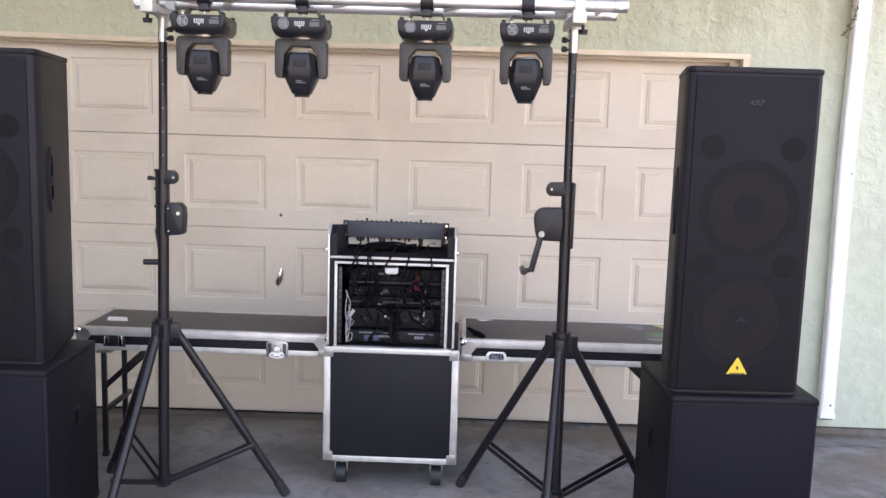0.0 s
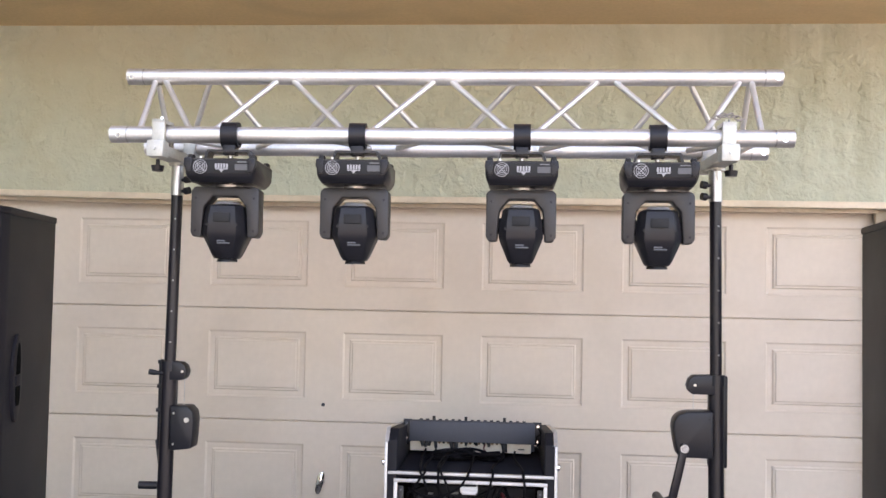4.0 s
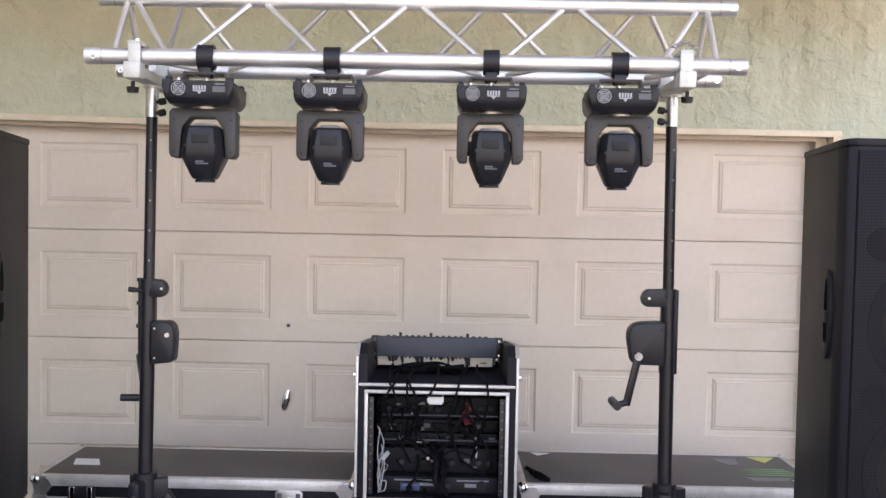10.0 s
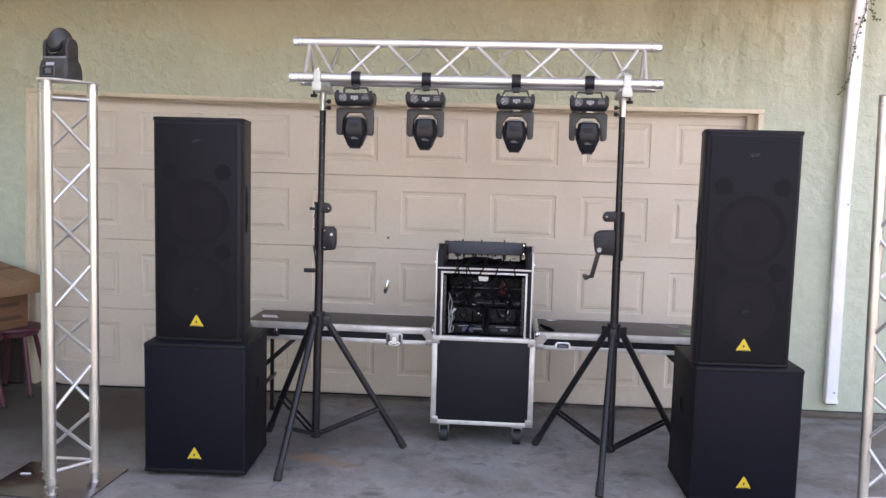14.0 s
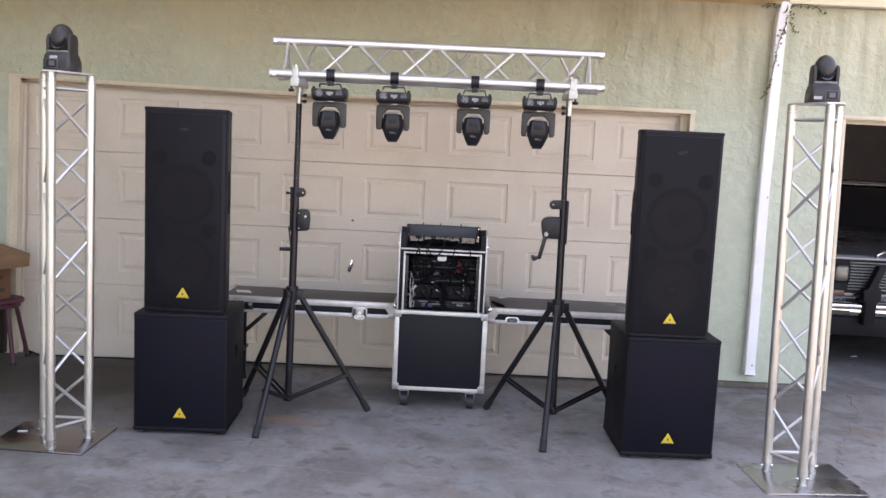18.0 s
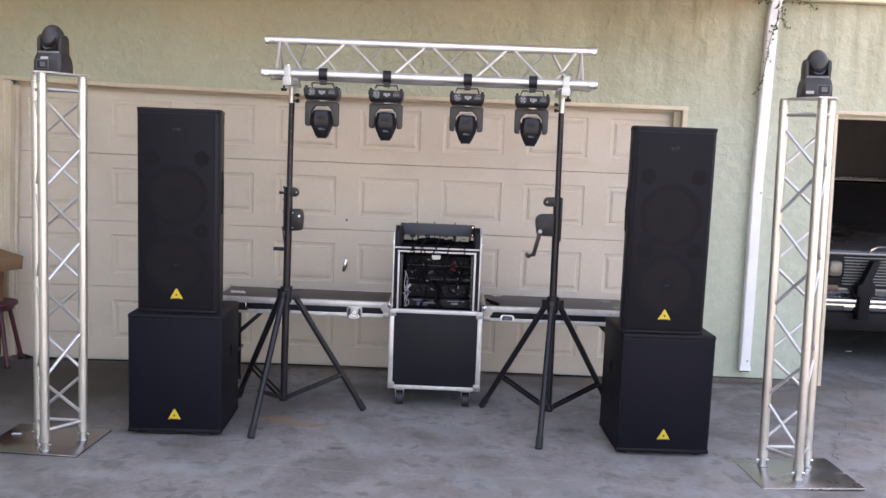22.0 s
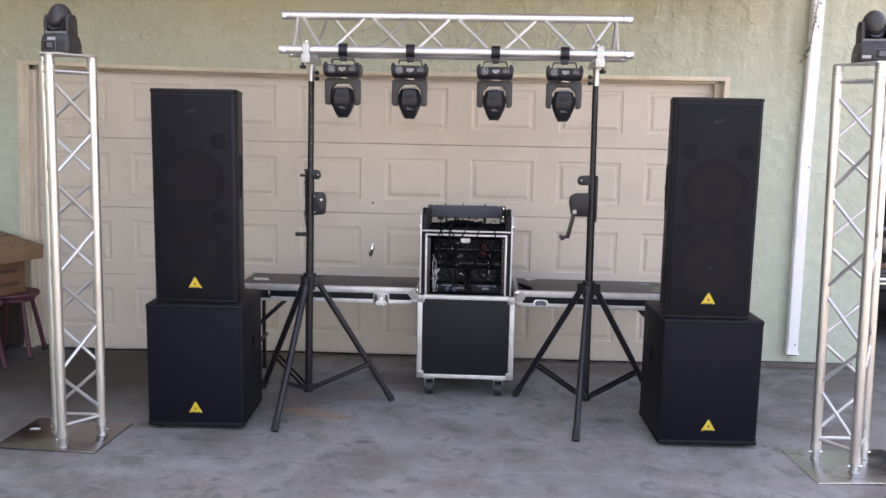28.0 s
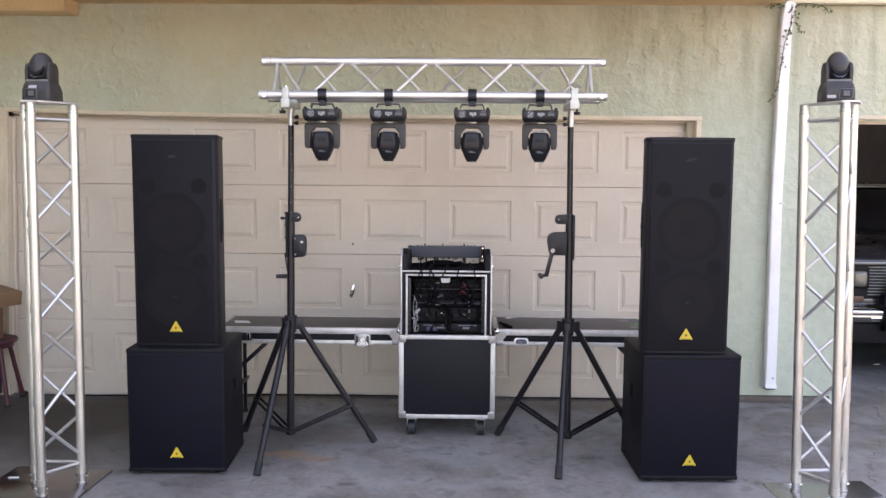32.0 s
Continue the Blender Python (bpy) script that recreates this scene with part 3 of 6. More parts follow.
def build_ground():
    xs = [-400, -60, -12, -6, -4, -3, -2.46, -2.44, -2, -1.3, -0.6, 0, 1, 2, 2.41, 2.43, 3, 4, 5, 6, 9, 14, 60, 400]
    ys = [-400, -60, -20, -9] + [-6 + 0.4 * k for k in range(10)] + [-2, -1.3, -1, -0.7, -0.4, -0.24, -0.22, -0.20, -0.18, -0.16, -0.07, -0.02, 0.05, 0.3] + [1, 3, 8, 12, 60, 400]
    bm = BM()
    rows = [[bm.verts.new((x, y, ground_z(x, y))) for x in xs] for y in ys]
    for one, two in zip(rows, rows[1:]):
        for k in range(len(xs) - 1):
            bm.faces.new((one[k], one[k + 1], two[k + 1], two[k]))
    g = setting("ground", bm, CONCRETE, "worn grey concrete driveway with stains, cracks and painted shade", "driveway")
    lines = (
        ((3.67, -0.20), (3.60, -0.42), (3.53, -0.70), (3.36, -0.93), (3.26, -1.18), (3.10, -1.38), (3.06, -1.52), (2.99, -1.64), (2.96, -1.80)),
        ((2.45, -0.33), (2.75, -0.36), (3.05, -0.33), (3.35, -0.35)),
        ((-1.48, -2.18), (-1.02, -2.207), (-0.39, -2.165), (0.45, -2.225), (1.17, -2.213), (1.60, -2.21)),
    )
    rng = random.Random(4)
    for line in lines:
        bm = BM()
        fine = []
        for a, b in zip(line, line[1:]):
            for k in range(5):
                u = k / 5
                fine.append((a[0] + (b[0] - a[0]) * u + rng.uniform(-0.014, 0.014), a[1] + (b[1] - a[1]) * u + rng.uniform(-0.014, 0.014)))
        left, right = [], []
        for k, (x, y) in enumerate(fine):
            w = rng.uniform(0.001, 0.0042) * (0.4 if len(line) == 6 else 1.0)
            left.append(bm.verts.new((x - w, y - w, ground_z(x, y) + 0.003)))
            right.append(bm.verts.new((x + w, y + w, ground_z(x, y) + 0.003)))
        for k in range(len(fine) - 1):
            bm.faces.new((left[k], right[k], right[k + 1], left[k + 1]))
        part("crack", bm, CRACK if len(line) != 6 else HAIRLINE, g, "thin crack in the concrete")


build_ground()

# ---- house ----
WALL_Y, SOFFIT_Z = -0.10, 2.735
OPEN_L, OPEN_R, OPEN_TOP = -2.414, 2.400, 1.958
WALL_END = OPEN_L - 0.064
SAG = ((WALL_END, 0.034), (-1.8, 0.014), (-1.2, 0.005), (-0.5, -0.004), (1.0, -0.003), (2.40, -0.004))
CAR_L, CAR_R = 3.500, 8.3


def build_walls():
    bm = BM()
    for x0, x1, z0, z1 in ((-9, WALL_END, -0.3, SOFFIT_Z), (OPEN_R, CAR_L, -0.3, SOFFIT_Z), (CAR_L, CAR_R, OPEN_TOP, SOFFIT_Z), (CAR_R, 13, -0.3, SOFFIT_Z)):
        box(bm, ((x0 + x1) / 2, WALL_Y + 0.07, (z0 + z1) / 2), (x1 - x0, 0.14, z1 - z0))
    prism(bm, [(x, OPEN_TOP + dz) for x, dz in SAG] + [(OPEN_R, SOFFIT_Z), (WALL_END, SOFFIT_Z)], WALL_Y, WALL_Y + 0.14, "y")
    # unseen wall, added only to cut the light from the left
    wing = BM()
    box(wing, (-3.17, -4.6, 2.6), (0.2, 9.0, 6.0))
    setting("wall_side", wing, STUCCO, "unseen stucco wall added to block light from the left", "wall")
    setting("wall_front", bm, STUCCO, "pale green skip-trowelled stucco garage wall", "wall")
    bm = BM()
    box(bm, ((OPEN_R + CAR_L) / 2 - 0.03, WALL_Y - 0.006, -0.012), (CAR_L - OPEN_R - 0.13, 0.03, 0.05), 0.006)
    setting("trim_footing", bm, CONCRETE, "low concrete footing at the foot of the wall", "footing")
    bm = BM()
    box(bm, ((OPEN_R + CAR_L) / 2 - 0.03, WALL_Y - 0.001, 0.0165), (CAR_L - OPEN_R - 0.13, 0.012, 0.007))
    setting("trim_gap", bm, CRACK, "dark gap between the wall and its footing", "gap")
    # closed rooms behind the wall
    bm = BM()
    for x in (-9.1, 3.0, 13.1):
        box(bm, (x, 4.0, 1.2), (0.2, 8.0, 3.0))
    box(bm, (2.0, 8.1, 1.2), (22.4, 0.2, 3.0))
    box(bm, (2.0, 4.15, 2.66), (22.2, 8.1, 0.12))
    setting("wall_inner", bm, DARKROOM, "dark unfinished garage interior walls", "wall")


def build_house_top():
    bm = BM()
    box(bm, (-5.0, 3.25, 4.2), (15.9, 10.1, 2.8))
    setting("wall_upper", bm, STUCCO, "pale green stucco upper storey", "wall")
    bm = BM()
    box(bm, (-5.02, -0.95, SOFFIT_Z + 0.03), (15.9, 1.7, 0.06))
    setting("ceiling_soffit", bm, SOFFIT, "tan painted soffit under the overhanging storey", "soffit")
    bm = BM()
    box(bm, (-5.5, WALL_Y - 0.11, SOFFIT_Z - 0.035), (7.22, 0.22, 0.10), 0.006)
    setting("trim_beam", bm, SOFFIT, "tan ledger beam under the soffit", "beam")
    bm = BM()
    box(bm, (8.0, 3.9, SOFFIT_Z + 0.10), (9.9, 8.2, 0.12))
    setting("roof_low", bm, FASCIA, "low flat roof over the second garage", "roof")
    bm = BM()
    box(bm, (8.05, WALL_Y - 0.05, SOFFIT_Z + 0.045), (10.1, 0.09, 0.085), 0.004)
    setting("trim_fascia", bm, FASCIA, "cream painted fascia board at the roof edge", "fascia")


def build_frame(name, x0, x1, line, wide, stops, label, lean=0.0):
    """Door trim on the wall face, wide at each side as given, with a darker stop inside it."""
    t = thing(name, (0, 0, 0), label, "door frame", kind="structure")
    low = ground_z(x0 + 0.1, 0.0)

    def leaning(bm, s):
        for v in bm.verts:
            v.co.x += (lean if s < 0 else 0.0) * (1.0 - (v.co.z - low) / (OPEN_TOP - low))
        return bm

    for x, s, w, stop in ((x0, -1, wide[0], stops[0]), (x1, 1, wide[1], stops[1])):
        bm = BM()
        f = WALL_Y
        steps = [(0.0, 0.0), (0.0, -0.022), (w, -0.022), (w, 0.0)]
        if w > 0.06:
            steps = [(0.0, 0.0), (0.0, -0.024), (0.022, -0.024), (0.030, -0.014), (w - 0.028, -0.014), (w - 0.020, -0.024), (w, -0.024), (w, 0.0)]
        prism(bm, [(x + s * u, f + v) for u, v in steps], low, OPEN_TOP + 0.026 + line[0 if s < 0 else -1][1], "z")
        part("side_trim", leaning(bm, s), TRIM, t)
        pale = stop < 0.04
        bm = BM()
        prism(bm, [(x, f + 0.0005), (x - s * 0.003, f + 0.0005), (x - s * 0.003, 0.0), (x, 0.0)], low, OPEN_TOP - 0.002, "z")
        part("jamb", leaning(bm, s), CREAM if pale else TRIM, t, "cream painted jamb" if pale else "")
        bm = BM()
        box(bm, (x - s * stop / 2, -0.048, (low + OPEN_TOP) / 2), (stop, 0.028, OPEN_TOP - low - 0.002), 0.003)
        part("door_stop", leaning(bm, s), CREAM if pale else STOP, t, "cream painted door stop" if pale else "weathered tan door stop")
    def along(start, end, lo, hi):
        run = [(start, line[0][1])] + list(line[1:-1]) + [(end, line[-1][1])]
        return [(x, OPEN_TOP + dz + lo) for x, dz in run] + [(x, OPEN_TOP + dz + hi) for x, dz in reversed(run)]

    bm = BM()
    prism(bm, along(x0 - wide[0] - 0.002, x1 + wide[1] + 0.002, 0.0, 0.027), WALL_Y - 0.027, WALL_Y + 0.001, "y", 0.002)
    part("head_trim", bm, TRIM, t)
    bm = BM()
    prism(bm, along(x0 + stops[0] + 0.001, x1 - stops[1] - 0.001, -stops[2], 0.003), -0.08, -0.03, "y")
    part("head_stop", bm, STOP, t)


COL, ROW = 0.61, 0.495
PANEL_W, PANEL_H = 0.444, 0.295


def panel_mesh():
    """One pressed panel: a shallow sloping border, then a double step up to the field."""
    w, h = PANEL_W / 2, PANEL_H / 2
    bm = BM()
    rings = []
    for inset, y in ((0.0, 0.0), (0.008, 0.0060), (0.029, 0.0095), (0.035, 0.0032), (0.041, 0.0044), (0.046, 0.0004)):
        rings.append([bm.verts.new((x * (w - inset), y, z * (h - inset))) for x, z in ((-1, -1), (1, -1), (1, 1), (-1, 1))])
    for one, two in zip(rings, rings[1:]):
        for k in range(4):
            bm.faces.new((one[k], one[(k + 1) % 4], two[(k + 1) % 4], two[k]))
    bm.faces.new(rings[-1])
    bmesh.ops.recalc_face_normals(bm, faces=bm.faces[:])
    return mesh_of("door_panel", bm, CREAM, 20)


def build_door():
    door = thing("door_1", (0, 0, 0), "closed cream sectional garage door with pressed panels", "garage door", kind="structure")
    shared = panel_mesh()
    half = COL * 4
    for r in range(4):
        lo, hi = ROW * r + 0.001, ROW * (r + 1) - 0.001
        if r == 0:
            lo = -0.045
        mid = ROW * (r + 0.5)
        xs = sorted([-half - 0.045, half] + [(k - 3.5) * COL + s * PANEL_W / 2 for k in range(8) for s in (-1, 1)])
        zs = [lo, lo + 0.004, mid - PANEL_H / 2, mid + PANEL_H / 2, hi - 0.004, hi]
        ys = [0.004, 0, 0, 0, 0, 0.004]
        bm = BM()
        grid = [[bm.verts.new((x, y, z)) for x in xs] for y, z in zip(ys, zs)]
        if r == 0:
            for k, x in enumerate(xs):
                grid[0][k].co.z = ground_z(x, 0.0) + 0.014
                grid[1][k].co.z = ground_z(x, 0.0) + 0.018
        for i in range(5):
            for k in range(len(xs) - 1):
                if not (i == 2 and k % 2 == 1):
                    bm.faces.new((grid[i][k], grid[i][k + 1], grid[i + 1][k + 1], grid[i + 1][k]))
        back = [bm.verts.new((x, 0.045, z)) for x, z in ((xs[0], lo), (half, lo), (half, hi), (xs[0], hi))]
        bm.faces.new((grid[0][0], back[0], back[1], grid[0][-1]))
        bm.faces.new((grid[5][0], grid[5][-1], back[2], back[3]))
        bm.faces.new(back)
        bmesh.ops.recalc_face_normals(bm, faces=bm.faces[:])
        section = part("door_section", bm, CREAM, door, sharp=20)
        for k in range(8):
            p = new("door_panel", shared)
            p.parent = section
            p.location = ((k - 3.5) * COL, 0.0, mid)
    bm = BM()
    foot = (-half - 0.03, -2.0, -1.3, -0.6, half - 0.01)
    prism(bm, [(x, ground_z(x, 0.0) + 0.001) for x in foot] + [(x, ground_z(x, 0.0) + 0.020) for x in reversed(foot)], 0.006, 0.044, "y")
    part("rubber_seal", bm, RUBBER, door, "black rubber seal under the door")
    bm = BM()
    rod(bm, (0.0, -0.001, 0.729), (0.0, -0.014, 0.729), 0.017)
    base = part("handle", bm, CHROME, door, "chrome twist handle")
    bm = BM()
    tilt = Matrix.Rotation(radians(12), 4, "Y")
    loft(bm, [[tuple(Vector((0, -0.026, 0.729)) + tilt @ Vector((x, y, z))) for x, y, z in ring_of(0, 0, z, w, d, 0.5)] for z, w, d in ((-0.050, 0.010, 0.006), (-0.038, 0.024, 0.016), (0.0, 0.030, 0.022), (0.036, 0.024, 0.016), (0.048, 0.010, 0.008))])
    part("lever", bm, CHROME, base)
    bm = BM()
    rod(bm, (0.002, -0.0005, 1.065), (0.002, -0.006, 1.065), 0.008)
    part("lock", bm, GEAR, door, "small keyhole")


def build_spout():
    t = thing("downspout", (2.968, WALL_Y - 0.038, 0.09), "white painted rectangular downspout fixed to the green wall", "downspout")
    bm = BM()
    w, d = 0.037, 0.033
    levels = ((0.0, 0, 0), (0.7, -0.005, 0), (1.35, -0.012, 0), (2.02, -0.003, 0), (2.45, 0.001, 0), (2.56, 0.006, -0.006), (2.66, 0.018, -0.02))
    rings = [[(dx + x * w, dy + y * d, z) for x, y in ((-1, -1), (1, -1), (1, 1), (-1, 1))] for z, dx, dy in levels]
    loft(bm, rings)
    bmesh.ops.bevel(bm, geom=[e for e in bm.edges if abs((e.verts[0].co - e.verts[1].co).z) > 0.05], offset=0.006, segments=2, affect="EDGES")
    part("pipe", bm, WHITE, t)
    # solid block; the shade inside the open end is put into its colour
    bm = BM()
    box(bm, (0.003, 0.006, -0.006), (w * 2 - 0.012, d * 2 - 0.014, 0.018), 0.001)
    part("mouth", bm, INK_DARK, t, "dark block painted as the shaded open end")
    bm = BM()
    loft(bm, [[(x * (w + g), -0.002 + y * (d + g), z) for x, y in ((-1, -1), (1, -1), (1, 1), (-1, 1))] for z, g in ((-0.002, 0.0035), (0.012, 0.0026), (0.026, 0.0010))])
    part("lip", bm, WHITE, t, "bent and flared lip")
    for z in (0.07, 1.3):
        bm = BM()
        rod(bm, (0.01, -d - 0.001, z), (0.01, -d - 0.005, z), 0.006, 8)
        part("screw", bm, INK_GREY, t)


def build_vine():
    t = thing("vine", (2.968, WALL_Y - 0.078, 2.66), "sparse creeping vine with small leaves on the downspout", "vine")
    rng = random.Random(11)
    strands = (
        ((0.02, 0, 0.06), (0.03, 0, -0.04), (0.016, 0, -0.10), (-0.012, 0, -0.19), (-0.024, 0, -0.285), (-0.034, 0, -0.38), (-0.048, 0.01, -0.49), (-0.085, 0.03, -0.58)),
        ((0.02, 0, 0.05), (0.052, 0, 0.02), (0.062, 0, -0.06), (0.100, 0, -0.128)),
        ((0.02, 0, 0.055), (0.10, 0, 0.075), (0.168, 0, 0.072), (0.235, 0, 0.055), (0.278, 0, 0.01)),
        ((-0.02, 0, 0.05), (-0.09, 0, 0.075), (-0.155, 0, 0.047)),
    )
    for line in strands:
        bm = BM()
        sweep(bm, line, 0.0022, 5, 3)
        part("stem", bm, TWIG, t)
    bm = BM()
    for line in strands:
        for a, b in zip(line, line[1:]):
            for k in range(10):
                p = Vector(a).lerp(Vector(b), rng.random()) + Vector((rng.gauss(0, 0.011), rng.uniform(-0.014, 0.0), rng.uniform(-0.02, 0.02)))
                s = rng.uniform(0.005, 0.013)
                m = Matrix.Translation(p) @ Euler([rng.uniform(-1.2, 1.2) for _ in range(3)]).to_matrix().to_4x4()
                v = [bm.verts.new(m @ Vector(c)) for c in ((0, 0, -s), (0.7 * s, 0.2 * s, 0), (0, 0, s * 1.2), (-0.7 * s, 0.2 * s, 0))]
                bm.faces.new(v)
    part("leaves", bm, LEAF, t, "small dark green leaves")


build_walls()
build_house_top()
build_frame("trim_door", OPEN_L, OPEN_R, SAG, (0.080, 0.033), (0.018, 0.054, 0.016), "tan painted wooden trim round the garage door", -0.062)
build_frame("trim_garage", CAR_L, CAR_R, ((CAR_L, 0.010), (CAR_R, 0.010)), (0.085, 0.085), (0.020, 0.054, 0.031), "tan painted wooden trim round the open garage", 0.05)
build_door()
build_spout()
build_vine()


# ---- loudspeakers ----
def triangle_badge(parent, x, y, z):
    bm = BM()
    prism(bm, [(x - 0.035, z - 0.026), (x + 0.035, z - 0.026), (x + 0.003, z + 0.030), (x - 0.003, z + 0.030)], y - 0.004, y, "y")
    b = part("badge", bm, YELLOW, parent, "yellow triangular badge")
    bm = BM()
    prism(bm, [(x - 0.004, z - 0.010), (x + 0.003, z - 0.010), (x + 0.005, z - 0.003), (x + 0.001, z + 0.004), (x - 0.004, z)], y - 0.0055, y - 0.004, "y")
    part("emblem", bm, INK_DARK, b)
    bm = BM()
    box(bm, (x, y - 0.0048, z - 0.0235), (0.052, 0.0012, 0.003))
    part("lettering_bar", bm, INK_DARK, b)


def disc(parent, name, x, y, z, r, mat, thick=0.0012, inner=0.0):
    bm = BM()
    if inner:
        hollow(bm, (x, y, z), (x, y - thick, z), r, inner, 36)
    else:
        rod(bm, (x, y, z), (x, y - thick, z), r, 32)
    part(name, bm, mat, parent)


def build_speaker(at, turn, handle_side, label):
    """Tall two-cone cabinet, narrower at its back; origin at the middle of its foot, front towards -y."""
    t = thing("loudspeaker", at, label, "loudspeaker", "stacked loudspeakers", turn)
    w, d, h, wb = 0.222, 0.46, 1.115, 0.138
    plan = [(-w, -0.015), (-w + 0.02, 0.0), (w - 0.02, 0.0), (w, -0.015), (w, -0.06), (wb, -d), (-wb, -d), (-w, -0.06)]
    plan = [(x, -0.23 - y - 0.0) for x, y in plan]
    bm = BM()
    prism(bm, plan, 0.012, h - 0.018, "z", 0.006)
    part("cabinet", bm, BLACK_BOX, t)
    for z0, z1, grow in ((h - 0.02, h, 1.012), (0.0, 0.014, 1.0)):
        bm = BM()
        prism(bm, [(x * grow, -0.015 + (y + 0.015) * grow) for x, y in plan], z0, z1, "z", 0.005)
        part("end_cap", bm, BLACK_BOX, t)
    f = -0.2305
    bm = BM()
    box(bm, (0, f - 0.003, h / 2 - 0.004), (2 * w - 0.038, 0.012, h - 0.050), 0.0058)
    g = part("grille", bm, GRILLE, t, "black perforated metal grille")
    f -= 0.0092
    for x in (-0.135, 0.135):
        for z in (0.85, 0.455):
            disc(g, "port", x, f, z, 0.041, GRILLE_DARK)
    for z in (0.645, 0.27):
        disc(g, "cone_surround", 0, f, z, 0.168, GRILLE_MID, 0.0010, 0.135)
        disc(g, "cone", 0, f, z, 0.134, GRILLE_CONE, 0.0008)
        disc(g, "dust_cap", 0, f - 0.0008, z, 0.05, GRILLE_MID, 0.0010)
    for pz, wide, rows in ((1.000, 0.026, 3), (0.268, 0.014, 2)):
        # faint emblem above, painted glint on the lower cone, in rows like the perforation
        bm = BM()
        for row in range(rows):
            for k in range(-6, 7):
                px = 0.006 * k + 0.003 * (row % 2)
                if abs(px) < wide * (1.0 - 0.28 * abs(row - (rows - 1) / 2)) and (k * 7 + row * 5) % 3:
                    rod(bm, (px, f, pz + 0.006 * (row - (rows - 1) / 2) + 0.12 * px), (px, f - 0.002, pz + 0.006 * (row - (rows - 1) / 2) + 0.12 * px), 0.0019, 6)
        part("emblem", bm, SPECK_FAINT, t, "faint grey emblem and painted cone glint on the grille")
    triangle_badge(t, 0.0, f, 0.104)
    s = handle_side
    # the handle lies on the slanted side
    ang = math.atan2(w - wb, d - 0.06) * s
    m = Matrix.Translation((s * (w - 0.004) - (0.0063 if s > 0 else 0.0), -0.092 if s > 0 else -0.122, 0.660)) @ Matrix.Rotation(ang, 4, "Z")

    def oval(a, b, x0, x1):
        bm = BM()
        loft(bm, [[(s * x, a * q * math.cos(k * math.tau / 24), b * q * math.sin(k * math.tau / 24)) for k in range(24)] for x, q in ((x0, 1.0), (x1, 1.0), (x1 + 0.001, 0.94))])
        bm.transform(m)
        return bm

    cup = part("handle_cup", oval(0.036, 0.118, -0.010, 0.0022), BLACK_BOX, t, "recessed black plastic carrying handle")
    # raised patches; the shade of the hollows is put into their black
    for z0, z1, wide in ((0.010, 0.094, 0.015), (-0.074, -0.022, 0.017)):
        bm = BM()
        prism(bm, [(-wide, z0), (wide, z0), (wide * 1.05, z0 + (z1 - z0) * 0.45), (wide * 0.6, z1 - 0.010), (wide * 0.2, z1), (-wide * 0.2, z1), (-wide * 0.6, z1 - 0.010), (-wide * 1.05, z0 + (z1 - z0) * 0.45)] if z0 > 0 else [(-wide * 0.7, z0), (wide * 0.7, z0), (wide, z0 + 0.014), (wide * 1.1, z1), (-wide * 1.1, z1), (-wide, z0 + 0.014)], s * 0.0024, s * 0.0042, "x")
        bm.transform(m)
        part("recess", bm, VOID, cup)
    bm = BM()
    box(bm, (s * 0.003, 0.0, -0.006), (0.008, 0.044, 0.026), 0.003)
    bm.transform(m)
    part("grip", bm, BLACK_BOX, cup)
    return t


def build_sub(at, turn, label):
    t = thing("subwoofer", at, label, "subwoofer", "stacked loudspeakers", turn)
    w, d, h = 0.508, 0.47, 0.680
    for sx in (-1, 1):
        for sy in (-1, 1):
            bm = BM()
            rod(bm, (sx * 0.2, sy * 0.18, 0.0), (sx * 0.2, sy * 0.18, 0.024), 0.02, 12)
            part("rubber_foot", bm, RUBBER, t)
    bm = BM()
    box(bm, (0, 0, h / 2 + 0.01), (w, d, h - 0.024), 0.010, None, 3)
    part("cabinet", bm, SUB_BOX, t)
    bm = BM()
    box(bm, (0, -0.001, h - 0.013), (w + 0.004, d + 0.003, 0.026), 0.010, None, 3)
    part("end_cap", bm, SUB_BOX, t)
    bm = BM()
    box(bm, (0, -0.002, 0.030), (w + 0.006, d + 0.004, 0.026), 0.008)
    part("end_cap", bm, SUB_BOX, t)
    bm = BM()
    box(bm, (0, -d / 2 + 0.001, h / 2 + 0.006), (w - 0.022, 0.010, h - 0.068), 0.0035)
    g = part("grille", bm, GRILLE_LOW, t, "black perforated metal grille")
    triangle_badge(t, 0.0, -d / 2 - 0.004, 0.122)
    for s in (-1, 1):
        bm = BM()
        box(bm, (s * w / 2, 0.02, 0.43), (0.006, 0.07, 0.08), 0.002)
        c = part("handle_cup", bm, SUB_BOX, t, "recessed black plastic carrying handle")
        # flat black block painted as the shaded hollow of the handle
        bm = BM()
        box(bm, (s * (w / 2 + 0.001), 0.02, 0.43), (0.006, 0.02, 0.055), 0.002)
        part("recess", bm, VOID, c)
    return t


build_sub((-0.718, -1.555, GROUND), 2.5, "wide black subwoofer with a yellow badge on the driveway")
build_sub((1.976, -1.560, GROUND), 2.0, "wide black subwoofer with a yellow badge on the driveway")
build_speaker((-0.720, -1.488, 0.674), 0.5, 1, "tall black two-cone loudspeaker stacked on a subwoofer")
build_speaker((1.944, -1.535, 0.674), 1.5, -1, "tall black two-cone loudspeaker stacked on a subwoofer")


